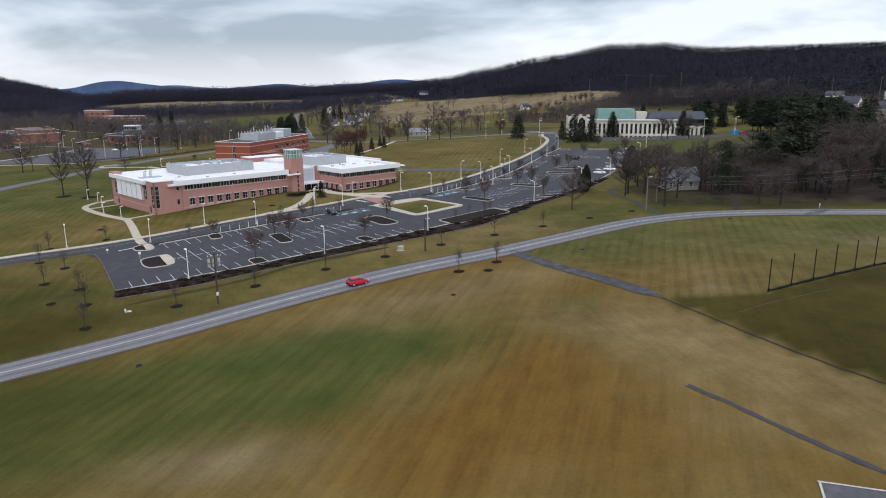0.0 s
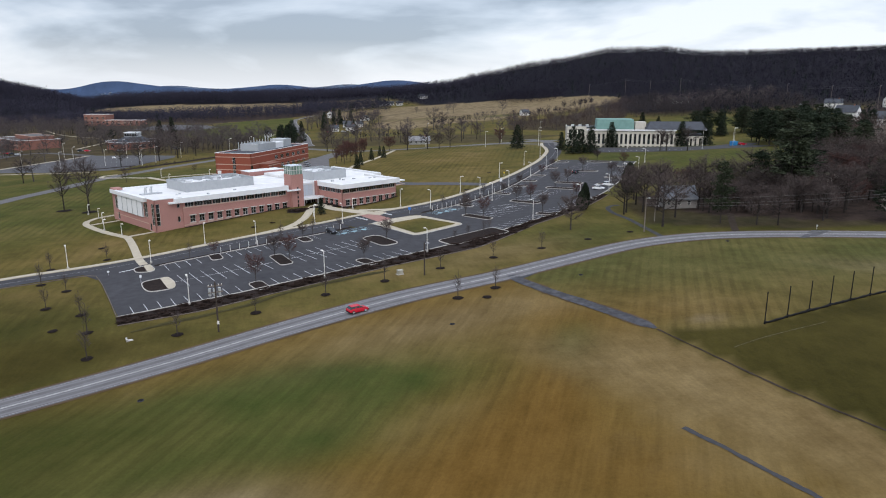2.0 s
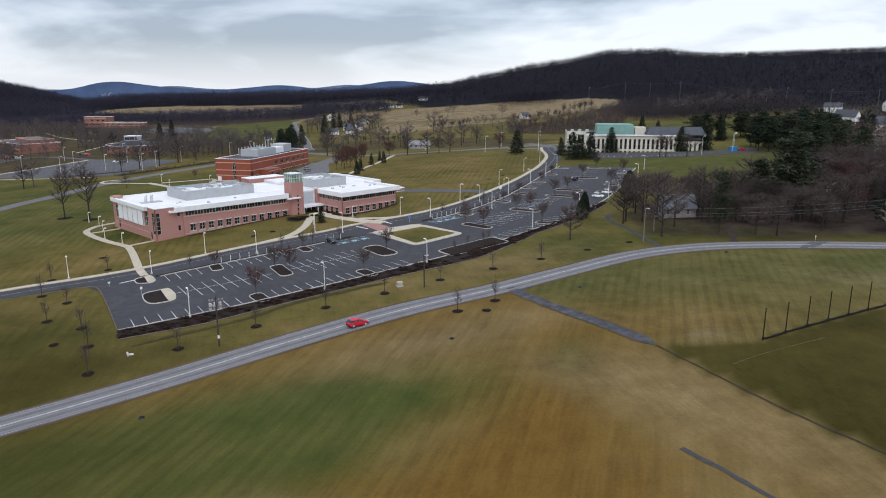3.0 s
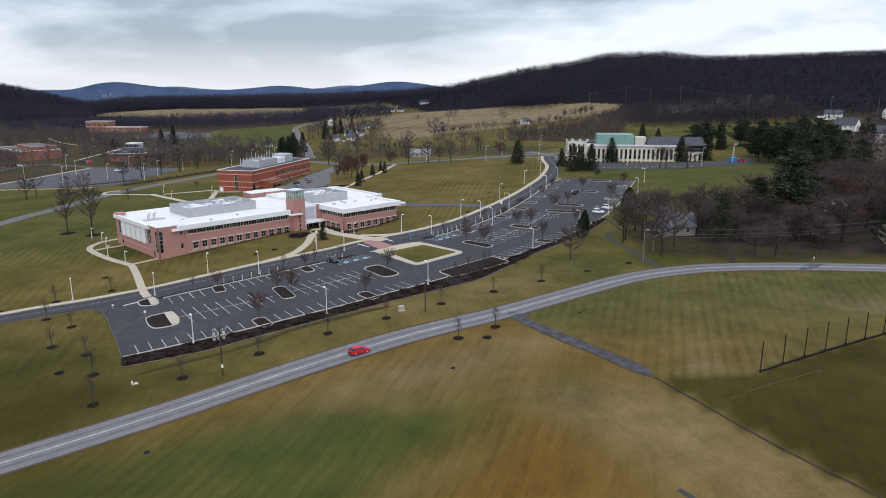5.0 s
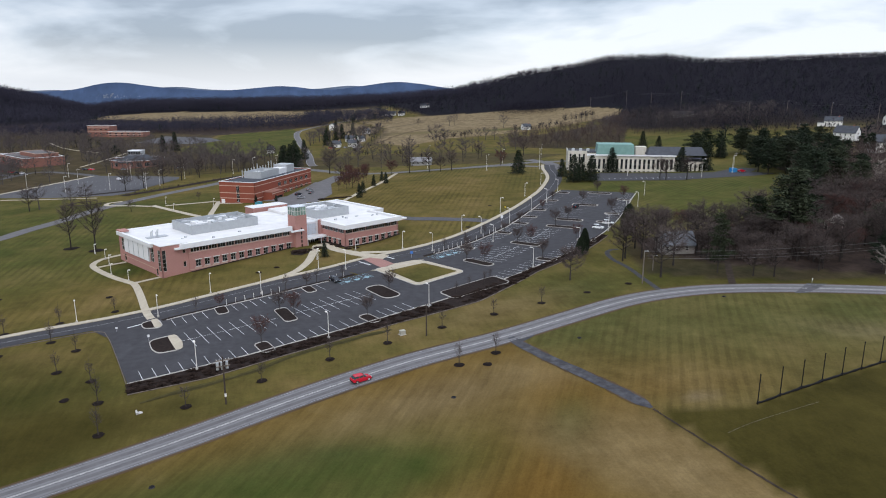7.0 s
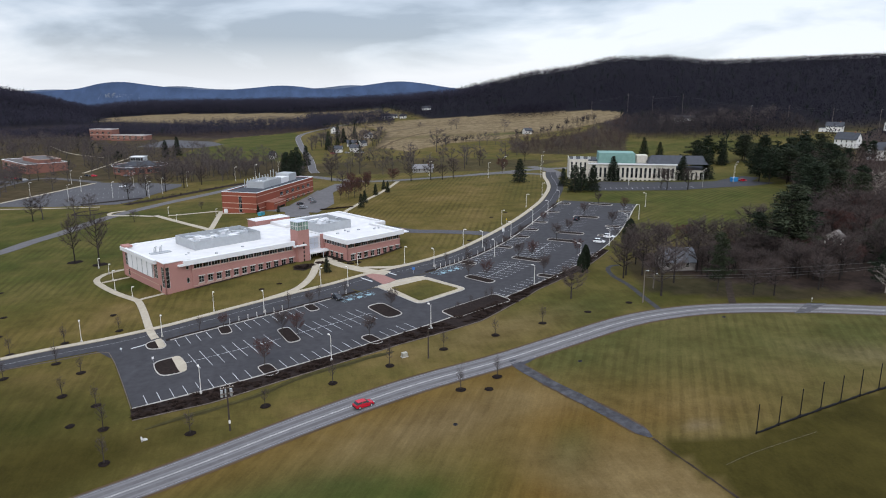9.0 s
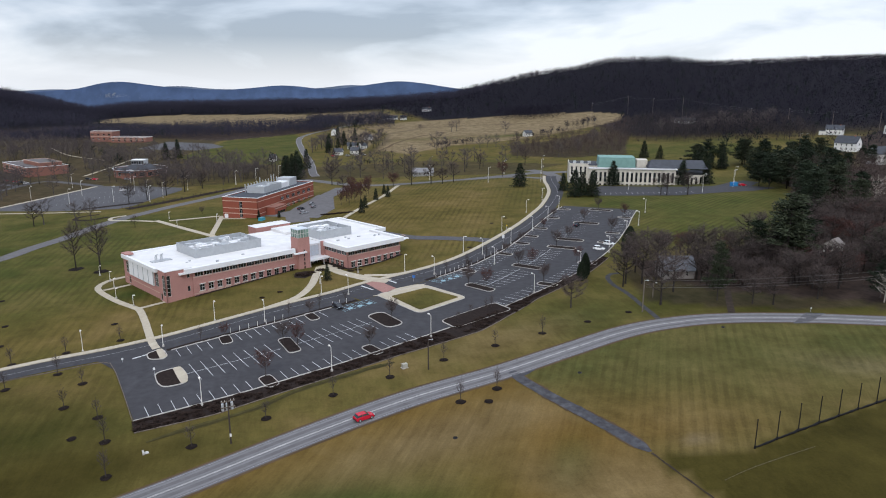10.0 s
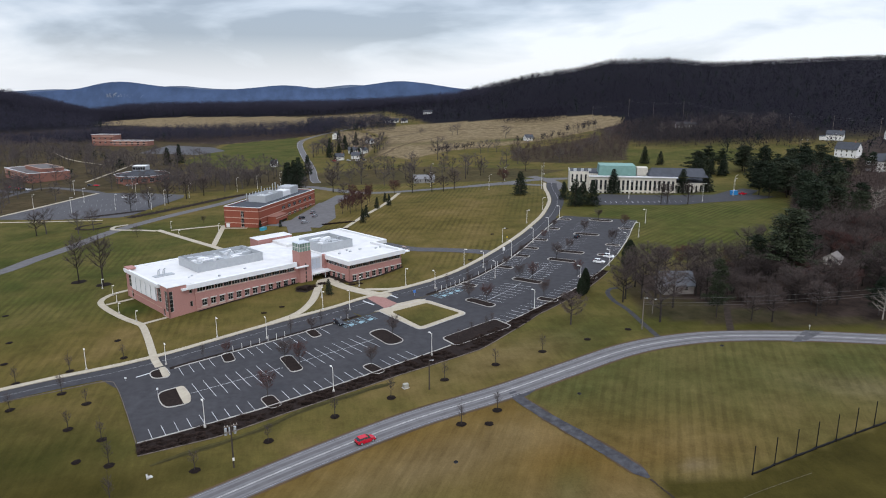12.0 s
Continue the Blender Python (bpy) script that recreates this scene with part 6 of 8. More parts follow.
for x, y in ((1.8, 118.6), (-45, 93.6), (30.2, 143.7), (72, 168.2)):
    m = thing("valve_cover", on_ground(x, y), "small dark drain cover in the grass", "drain cover", "drain covers")
    part("rim", Shape().tube([(0, 0, -0.1), (0, 0, 0.12)], [0.5, 0.45], 12), DARK_TAR, m)
    part("grate", Shape().tube([(0, 0, 0.1), (0, 0, 0.15)], [0.4, 0.4], 12), POLE_DARK, m)
# two olive strips, the narrower one darker
for by, wide, tone in ((0.0, 1.7, (0.056, 0.049, 0.017)), (-0.25, 0.7, (0.040, 0.034, 0.012))):
    line = offset(curve_through([(-58.5, 120.6), (-52.7, 124.5), (-45.9, 128.4), (-38.9, 133.4), (-31.8, 140.2), (-24.8, 144.9), (-17.5, 149.5), (-12.4, 152.6)], 0.9), by)
    rough_strip("swale", line, wide, 0.05 + 0.012 * (by != 0), worn("swale_grass", tone, 0.35, 0.8, 0.95), "dark olive swale below the car park", "ditch", 8, 0.3)


# ---- cars ----
def car(x, y, turn, paint, label, tall=1.0):
    """A hatchback: lofted body, glass house, wheels, lamps and bumpers. It faces +x."""
    ob = thing("car", on_ground(x, y, turn, 0.1), label, "car", "cars")
    s = Shape()
    prof = [(-2.15, 0.50, 0.74, 0.72), (-2.05, 0.34, 0.98, 0.82), (-1.2, 0.26, 1.02, 0.88), (0.3, 0.24, 1.0, 0.89), (1.1, 0.26, 0.94, 0.88), (1.85, 0.30, 0.80, 0.82), (2.12, 0.42, 0.62, 0.66)]
    rings = [[(px, -w, lo), (px, -w * 0.98, (lo + hi) / 2), (px, -w * 0.9, hi), (px, w * 0.9, hi), (px, w * 0.98, (lo + hi) / 2), (px, w, lo)] for px, lo, hi, w in prof]
    n = 6
    s.add([q for r in rings for q in r], [(i * n + k, i * n + (k + 1) % n, (i + 1) * n + (k + 1) % n, (i + 1) * n + k) for i in range(len(prof) - 1) for k in range(n)] + [tuple(range(n)), tuple(range(len(prof) * n - 1, len(prof) * n - n - 1, -1))])
    part("body", s, paint, ob, smooth=False)
    h = 1.46 * tall
    g = Shape().add([(-2.0, -0.78, 0.96), (1.05, -0.80, 0.96), (1.05, 0.80, 0.96), (-2.0, 0.78, 0.96), (-1.55, -0.62, h - 0.05), (0.2, -0.64, h - 0.05), (0.2, 0.64, h - 0.05), (-1.55, 0.62, h - 0.05)],
                    [(0, 1, 5, 4), (1, 2, 6, 5), (2, 3, 7, 6), (3, 0, 4, 7), (4, 5, 6, 7), (3, 2, 1, 0)])
    part("window_band", g, GLASS, ob, "dark car windows")
    part("roof", Shape().prism([(-1.62, -0.66), (0.26, -0.67), (0.26, 0.67), (-1.62, 0.66)], h - 0.06, h + 0.02, 0.93), paint, ob)
    for px in (-0.65, 0.22):
        for side in (-1, 1):
            part("pillar", Shape().tube([(px - 0.05, side * 0.80, 0.96), (px - 0.1 * (px > 0), side * 0.655, h - 0.05)], [0.05, 0.05], 4), paint, ob)
    for px in (-1.3, 1.32):
        for side in (-1, 1):
            w = part("wheel", Shape().tube([(px, side * 0.66, 0.31), (px, side * 0.90, 0.31)], [0.32, 0.32], 14), TYRE, ob, "black tyre")
            part("rim", Shape().tube([(px, side * 0.895, 0.31), (px, side * 0.915, 0.31)], [0.2, 0.19], 10), STEEL, w, "alloy rim")
    for side in (-1, 1):
        part("headlight", Shape().box(1.93, 2.12, side * 0.55 - 0.16, side * 0.55 + 0.16, 0.60, 0.74), PALE_GLASS, ob)
        part("tail_light", Shape().box(-2.17, -2.02, side * 0.66 - 0.1, side * 0.66 + 0.1, 0.72, 0.95), RED_LAMP, ob)
        part("mirror", Shape().box(0.7, 0.9, side * 0.92 - 0.08, side * 0.92 + 0.08, 0.96, 1.1), paint, ob)
    part("bumper", Shape().box(2.02, 2.17, -0.72, 0.72, 0.3, 0.5).box(-2.2, -2.08, -0.74, 0.74, 0.34, 0.55), POLE_DARK, ob)
    return ob


car(-16.6, 126.6, 36, CAR_RED, "small red hatchback driving on the road")
car(-31.9, 191.6, -54, CAR_BLACK, "black car parked beside the blue bays", 0.95)
car(56.7, 246.4, -25, CAR_WHITE, "white car parked under a lamp", 1.1)
car(61.8, 252.7, -25, CAR_WHITE, "white car parked by the kerb", 1.1)
car(55.4, 283.6, 60, CAR_BLACK, "dark car parked in the upper lot")
car(163.5, 375, 10, CAR_RED, "red car parked beside a blue bin")
bin_ = thing("recycling_bin", on_ground(158.8, 375.4, 10), "large bright blue recycling bin", "bin")
part("tub", Shape().prism(rect(-1.6, 1.6, -1.1, 1.1), -0.1, 2.2, 1.08), CAR_BLUE, bin_)
part("lid", Shape().box(-1.8, 1.8, -1.25, 1.25, 2.203, 2.4), CAR_BLUE, bin_)
skip = thing("skip", on_ground(-90, 327, 70), "cyan metal waste skip beside a brick porch", "skip")
part("tub", Shape().prism(rect(-1.6, 1.6, -0.9, 0.9), -0.1, 1.5, 1.06), plain("cyan_metal", (0.05, 0.32, 0.42), 0.5), skip)
part("rim", roof_edge(Shape(), -1.75, 1.75, -1.0, 1.0, 1.5, 1.62, 0.15), CAR_GREY, skip)
rnd = random.Random(21)
car(-213, 446, 30, CAR_WHITE, "white car in a far car park")
for x, y, t in ((-312, 497, 60), (-316, 500, 60), (-320, 503, 60), (-306, 493, 60), (-330, 508, 60), (-268, 508, 0), (-262, 506, 10), (-236, 502, 0), (-196, 505, 20), (-73, 366, 75), (-70, 356, 75), (-76, 352, 60), (-72, 340, 40), (-88, 612, 0), (-80, 613, 0), (-74, 612, 0), (-101, 612, 0)):
    car(x, y, t, rnd.choice([CAR_GREY, CAR_BLACK, CAR_WHITE, CAR_RED, CAR_GREY]), "far parked car beside campus trees")
# ---- trees and shrubs ----
def sliver(v, f, base, tip, wide, rnd):
    """One twig: a thin triangle."""
    d = tip - base
    side = d.cross(Vector((rnd.uniform(-1, 1), rnd.uniform(-1, 1), rnd.uniform(-1, 1))))
    if side.length < 1e-6:
        return
    side = side.normalized() * wide / 2
    n = len(v)
    v += [tuple(base - side), tuple(base + side), tuple(tip)]
    f.append((n, n + 1, n + 2))


def bare_tree_meshes(seed, high, spread, twigs=1100, vase=False, twig_wide=0.05, material=None, bark=None, lean=0.0, limbs=16, forks=8):
    """Trunk with limbs, and an oval crown of bare twigs. vase: limbs rise steeply."""
    rnd = random.Random(seed)
    wood, v, f = Shape(), [], []
    clear = high * 0.22
    r0 = high * (0.011 if vase else 0.016)
    top = Vector((lean * high, rnd.uniform(-0.03, 0.03) * high, high * 0.9))
    trunk = [Vector((0, 0, -0.3)), Vector((0, 0, clear))] + [Vector((top.x * t, top.y * t, clear + (top.z - clear) * t)) + Vector((rnd.uniform(-1, 1), rnd.uniform(-1, 1), 0)) * high * 0.012 for t in (0.35, 0.7, 1.0)]
    wood.tube(trunk, [r0 * 1.3, r0, r0 * 0.6, r0 * 0.3, r0 * 0.08], 6)
    ends = []
    for i in range(limbs):
        t = (i + 0.5) / limbs
        z = clear + (high * 0.72 - clear) * t * (0.75 if vase else 1.0)
        a = i * 2.4 + rnd.uniform(-0.5, 0.5)
        reach = spread * (0.75 + 0.5 * t - 0.85 * t * t) * rnd.uniform(0.75, 1.1)
        up = reach * (1.5 if vase else 0.75) * rnd.uniform(0.7, 1.25)
        base = Vector((top.x * z / high, 0, z))
        mid = base + Vector((math.cos(a) * reach * 0.55, math.sin(a) * reach * 0.55, up * 0.4)) + Vector((rnd.uniform(-1, 1), rnd.uniform(-1, 1), 0)) * reach * 0.12
        tip = base + Vector((math.cos(a) * reach, math.sin(a) * reach, up))
        tip.z = min(tip.z, high * 0.97)
        wood.tube([base, mid, tip], [r0 * 0.52, r0 * 0.32, r0 * 0.09], 4, False)
        for k in range(forks):
            q = rnd.uniform(0.2, 1.0)
            p = base.lerp(mid, q * 2) if q < 0.5 else mid.lerp(tip, q * 2 - 1)
            b = a + rnd.uniform(-1.5, 1.5)
            e = p + Vector((math.cos(b), math.sin(b), rnd.uniform(0.1, 1.1))).normalized() * spread * rnd.uniform(0.22, 0.45)
            e.z = min(e.z, high)
            wood.tube([p, e], [r0 * 0.18, r0 * 0.06], 3, False)
            ends.append((p, e))
        ends.append((mid, tip))
    ends += [(trunk[-2], trunk[-1])] * 4
    for i in range(twigs):
        p, e = rnd.choice(ends)
        q = p.lerp(e, rnd.uniform(0.1, 1.0)) + Vector((rnd.gauss(0, 1), rnd.gauss(0, 1), rnd.gauss(0, 0.8))) * spread * 0.06
        d = (e - p).normalized() * 0.6 + Vector((rnd.gauss(0, 0.7), rnd.gauss(0, 0.7), rnd.gauss(0.25, 0.5)))
        sliver(v, f, q, q + d.normalized() * high * rnd.uniform(0.03, 0.085), twig_wide * rnd.uniform(0.6, 1.4), rnd)
    crown = Shape()
    crown.v, crown.f = v, f
    return wood.mesh("trunk", bark or BARK), crown.mesh("crown", material or TWIG)


def tree_from(meshes, m, label, group, category="tree"):
    ob = thing("tree", m, label, category, group)
    part("trunk", meshes[0], None, ob)
    part("crown", meshes[1], None, ob)
    return ob


def joined(name, items, label, category="trees"):
    """Many alike trees that nobody would count, as one mesh."""
    co, corners, starts, slots, materials, nv, nl = [], [], [], [], [], 0, 0
    for meshes, m in items:
        for me in meshes:
            n, k, f = len(me.vertices), len(me.loops), len(me.polygons)
            a, b, c = np.empty(n * 3, np.float32), np.empty(k, np.int32), np.empty(f, np.int32)
            me.vertices.foreach_get("co", a)
            me.loops.foreach_get("vertex_index", b)
            me.polygons.foreach_get("loop_start", c)
            r = np.array(m)
            co.append(a.reshape(-1, 3) @ r[:3, :3].T + r[:3, 3])
            corners.append(b + nv)
            starts.append(c + nl)
            material = me.materials[0]
            if material not in materials:
                materials.append(material)
            slots.append(np.full(f, materials.index(material), np.int32))
            nv, nl = nv + n, nl + k
    out = bpy.data.meshes.new(name)
    out.vertices.add(nv)
    out.loops.add(nl)
    out.polygons.add(sum(len(q) for q in starts))
    out.vertices.foreach_set("co", np.concatenate(co).astype(np.float32).ravel())
    out.loops.foreach_set("vertex_index", np.concatenate(corners))
    out.polygons.foreach_set("loop_start", np.concatenate(starts))
    for material in materials:
        out.materials.append(material)
    out.polygons.foreach_set("material_index", np.concatenate(slots))
    out.update(calc_edges=True)
    out.validate()
    return tagged(new(name, out), label, category, kind="stuff")


def conifer_meshes(seed, high, spread, material, pine=False, count=1500):
    rnd = random.Random(seed)
    wood = Shape().tube([(0, 0, -0.3), (0, 0, high * 0.5), (0, 0, high * 0.97)], [high * 0.016, high * 0.010, high * 0.002], 6)
    v, f = [], []
    tiers = 12 if pine else 24
    for i in range(tiers):
        t = (i + 0.4) / tiers
        z = high * ((0.22 if pine else 0.06) + (0.76 if pine else 0.92) * t)
        reach = spread * ((1 - t) ** 0.75 if not pine else (1 - t ** 2.8) * rnd.uniform(0.5, 1.15) + 0.06)
        arms = 7 if pine else 10
        for k in range(arms):
            a = k * 6.283 / arms + i * 0.7 + rnd.uniform(-0.3, 0.3)
            l = reach * (rnd.uniform(0.45, 1.25) if pine else rnd.uniform(0.7, 1.1))
            z += high * rnd.uniform(-0.035, 0.035) if pine else 0.0
            droop = -0.16 * l if not pine else rnd.uniform(0.0, 0.18) * l
            base, tip = Vector((0, 0, z)), Vector((math.cos(a) * l, math.sin(a) * l, z + droop))
            wood.tube([base, tip], [high * 0.004, high * 0.001], 3, False)
            n = max(3, int(count / (tiers * arms) * (0.5 + 1.2 * l / max(spread, 0.1))))
            tufts = [rnd.uniform(0.35, 1.05) for j in range(3)]
            for j in range(n):
                q = base.lerp(tip, tufts[j % 3] if pine else rnd.uniform(0.15, 1.05)) + Vector((rnd.gauss(0, 1), rnd.gauss(0, 1), rnd.gauss(0, 0.6 if pine else 0.5))) * high * (0.034 if pine else 0.012)
                d = Vector((math.cos(a) + rnd.gauss(0, 0.6), math.sin(a) + rnd.gauss(0, 0.6), rnd.uniform(-0.3, 0.5) if pine else rnd.uniform(-0.7, 0.25))).normalized()
                sliver(v, f, q, q + d * high * rnd.uniform(0.035, 0.075), high * (rnd.uniform(0.014, 0.028) if pine else rnd.uniform(0.020, 0.038)), rnd)
    crown = Shape()
    crown.v, crown.f = v, f
    return wood.mesh("trunk", BARK), crown.mesh("crown", material)


def column_meshes(seed, high, wide):
    """A dense clipped column of evergreen sprays."""
    rnd = random.Random(seed)
    v, f = [], []
    for i in range(2600):
        z = high * rnd.random() ** 0.9
        t = z / high
        r = wide / 2 * min(1, 0.45 + 3 * t) * (1 - max(0, t - 0.55) / 0.45) ** 0.55 * rnd.uniform(0.75, 1.03)
        a = rnd.uniform(0, 6.283)
        q = Vector((math.cos(a) * r, math.sin(a) * r, z))
        sliver(v, f, q, q + Vector((math.cos(a) * 0.25, math.sin(a) * 0.25, 0.8)).normalized() * rnd.uniform(0.3, 0.6), rnd.uniform(0.2, 0.4), rnd)
    crown = Shape()
    crown.v, crown.f = v, f
    return Shape().tube([(0, 0, -0.2), (0, 0, high * 0.7)], [0.16, 0.05], 6).mesh("trunk", BARK), crown.mesh("crown", NEEDLE)


def ring(x, y, r=1.1, with_tree=None, label="round bark mulch ring in the lawn"):
    ob = thing("mulch_ring", Matrix.Identity(4), label, "mulch ring", "mulch rings in the lawn")
    rnd = random.Random(int(x * 31 + y * 17))
    pts = [(x + math.cos(k * 0.4833) * r * rnd.uniform(0.85, 1.1), y + math.sin(k * 0.4833) * r * rnd.uniform(0.85, 1.1)) for k in range(13)]
    part("mulch", patch(Shape(), pts, 0.10, 1.5), MULCH_DARK, ob)
    mid = height(x, y) + 0.07
    part("mound", Shape().add([(px, py, height(px, py) + 0.11) for px, py in pts] + [(x, y, mid + 0.14)], [(i, (i + 1) % 13, 13) for i in range(13)]), MULCH_DARK, ob)
    return ob


SAPLINGS = [bare_tree_meshes(40 + i, 5.8 + 0.7 * i, 1.15, 460, True, 0.02) for i in range(3)]
LOT_TREES = [bare_tree_meshes(50 + i, 6.6 + 0.5 * i, 2.3, 2400, True, 0.038, RED_TWIG if i == 0 else TWIG) for i in range(3)]
BIG_TREES = [bare_tree_meshes(60 + i, 15 + i, 5.6 + 0.4 * i, 4200, False, 0.060) for i in range(4)]
WOOD_TREES = [bare_tree_meshes(160 + i, 15 + i, 5.4 + 0.4 * i, 2700, False, 0.052, WOOD_TWIG, WOOD_BARK) for i in range(4)]
RUSSET = [bare_tree_meshes(70 + i, 10 + i, 4.8, 4200, False, 0.060, RED_TWIG) for i in range(2)]
FAR_TREES = [bare_tree_meshes(260 + i, 13.5 + i, 5.2 + 0.4 * i, 620, False, 0.13, FAR_CROWN, FAR_BARK, limbs=11) for i in range(4)]
CAMPUS_TREES = [bare_tree_meshes(270 + i, 13.0 + i, 5.0 + 0.4 * i, 430, False, 0.15, FAR_CROWN, FAR_BARK, limbs=7, forks=5) for i in range(4)]
PALE = bare_tree_meshes(75, 17, 5.5, 900, False, 0.06, PALE_BARK, PALE_BARK)
FIR = [conifer_meshes(80 + i, 13 + i, 3.6, NEEDLE) for i in range(2)]
PINE = [conifer_meshes(90 + i, 20 + i, 6.4, NEEDLE if i else NEEDLE_LIGHT, True, 2700) for i in range(3)]


def turned_to(x, y, seed, scale=1.0):
    rnd = random.Random(seed)
    k = scale * rnd.uniform(0.92, 1.08)
    return on_ground(x, y, rnd.uniform(0, 360)) @ Matrix.Diagonal((k, k, k * rnd.uniform(0.95, 1.05), 1))


# lawn saplings on mulch rings
for i, (x, y) in enumerate([(-102.2, 145.9), (-83, 135.9), (-94, 153.4), (-85, 147.6), (-73.2, 131), (-66.9, 121.2), (-48.8, 118.4), (-109.4, 159.9), (-99, 166.3), (-36.9, 127.9), (-24.5, 136.9), (-12.8, 144.7),
                            (12.3, 161), (-0.5, 153.2), (3.1, 132.4), (11.1, 137.6), (25.1, 168.2), (-60.9, 109.2), (-88, 173.4)]):
    ring(x, y)
    tree_from(SAPLINGS[i % 3], turned_to(x, y, i), "thin bare young tree staked in a mulch ring", "young trees on the lawns")
for x, y in ((9, 132), (38.3, 175), (50.8, 180.9), (-95.4, 185.7), (-74.3, 122.8), (-143.6, 210), (-128, 187), (-120, 172), (20, 296), (27, 305), (14, 252), (9, 256)):
    ring(x, y, 1.0)
for i, (x, y) in enumerate([(-138.1, 245.5), (-126.5, 240.7)]):
    ring(x, y, 2.8)
    tree_from(WOOD_TREES[i], turned_to(x, y, i + 5, 1.32) @ Matrix.Diagonal((0.66, 0.66, 1, 1)), "tall bare spreading tree on a mulch ring", "large trees on the lawn")
# trees on the lot's islands
for i, (s, n) in enumerate([(28.9, 4.2), (55.8, 4.2), (38.6, 20.5), (41.0, 16.0), (71.0, 17.5), (110.4, 22.5), (113.5, 17.5), (126.8, 4.0), (140.5, 20.0), (143.0, 16.0), (154.4, 31), (126, 32.5), (155, 4), (172.5, 31.5), (171.7, 17), (199, 30), (212.6, 16),
                            (198.5, 1.5), (226.5, 1.5), (239, 16), (219, 31), (26.2, 34.5), (53.3, 36), (184, 15.5)]):
    p = lot(s, n)
    tree_from(LOT_TREES[i % 3], turned_to(p[0], p[1], i + 20, 1.0 if n < 25 else 0.72) @ Matrix.Translation((0, 0, 0.2)), "bare vase-shaped tree in a car park island", "trees in the car park")
for i, s in enumerate((20, 47, 58, 68, 118, 131, 146)):
    p = lot(s, float(north(s)) + 1.0)
    tree_from(SAPLINGS[i % 3], turned_to(p[0], p[1], i + 80), "thin bare young tree beside the drive", "young trees beside the drive")
for i, (s, n) in enumerate([(84, 3.5), (90, 4.5), (95, 3.2), (99, 4.6)]):
    p = lot(s, n)
    tree_from(SAPLINGS[i % 3], turned_to(p[0], p[1], i + 90, 0.8), "small bare tree in a mulch bed", "small trees in the bed")


def shrub_mesh(seed, r, high, count, material, wide=0.06):
    rnd = random.Random(seed)
    s = Shape()
    for i in range(count):
        a, q = rnd.uniform(0, 6.283), rnd.random() ** 0.5
        base = Vector((math.cos(a) * r * q * 0.6, math.sin(a) * r * q * 0.6, 0.02 + 0.3 * high * rnd.random()))
        tip = Vector((math.cos(a) * r * q * 1.1, math.sin(a) * r * q * 1.1, high * (1 - 0.5 * q * q) * rnd.uniform(0.55, 1.05)))
        sliver(s.v, s.f, base, tip, wide * rnd.uniform(0.6, 1.6), rnd)
    return s.mesh("shrub", material)


HEDGE = [shrub_mesh(i, 1.25, 0.5, 230, SHRUB, 0.10) for i in range(3)]
rnd = random.Random(33)
count = 0
for s in np.arange(0.4, 164, 1.6):
    for q in (0.2, 0.5, 0.8):
        if 77 < s < 82 or rnd.random() < 0.12 or (s > 110 and q > 0.6):
            continue
        edge = float(np.interp(s, [0, 15, 30, 60, 75, 84, 97, 114, 133, 146, 165], [5.5, 6.9, 5.5, 3.9, 4.7, 5.4, 3.4, 1.6, 3.0, 4.0, 4.6]))
        n = float(south(s)) - 0.4 - (edge + float(south(s)) - 0.8) * q
        p = lot(s + rnd.uniform(-0.9, 0.9), n + rnd.uniform(-0.5, 0.5))
        ob = new("shrub", HEDGE[count % 3])
        ob.matrix_world = turned_to(p[0], p[1], count, rnd.uniform(0.75, 1.25))
        tagged(ob, "low brown leafless hedge shrub below the car park", "shrub", "hedge shrubs")
        count += 1
for x, y, r in ((-57.4, 203.4, 0.7), (-53.0, 208.5, 0.7), (-50.5, 226.8, 1.5), (-48.3, 226, 1.4), (-47.2, 229, 1.4), (-39.5, 237.4, 1.0), (-37.2, 235, 1.0), (-33.5, 231.5, 1.1), (-31, 233, 0.9), (-44.2, 232, 1.3)):
    ob = new("shrub", HEDGE[int(r * 10) % 3])
    ob.matrix_world = turned_to(x, y, int(x * 3), r * 1.2)
    tagged(ob, "dark rounded shrub near the building entrance", "shrub", "entrance shrubs")
for i in range(14):
    x, y = (-61 + i * 1.9, 333.7 + i * 0.5) if i < 8 else (-57 + (i - 8) * 1.7, 318.5 + (i - 8) * 0.4)
    ob = new("shrub", HEDGE[i % 3])
    ob.matrix_world = turned_to(x, y, i + 700, 1.5)
    tagged(ob, "dark clipped hedge shrub round the service court", "shrub", "hedge shrubs of the court")
ob = tree_from(FIR[0], turned_to(-39.7, 219.6, 3, 0.46), "small dark green conifer on the lawn", "conifers on the lawns")
for i, (x, y, k) in enumerate([(-41.8, 347.5, 0.55), (-38.6, 371, 0.5), (-32.6, 379, 0.5), (-42, 334, 0.5), (-36, 392, 0.45), (-92.6, 331.5, 0.35), (-83, 333, 0.3)]):
    tree_from(FIR[i % 2], turned_to(x, y, i + 3, k), "small dark green conifer on the lawn", "conifers on the lawns")
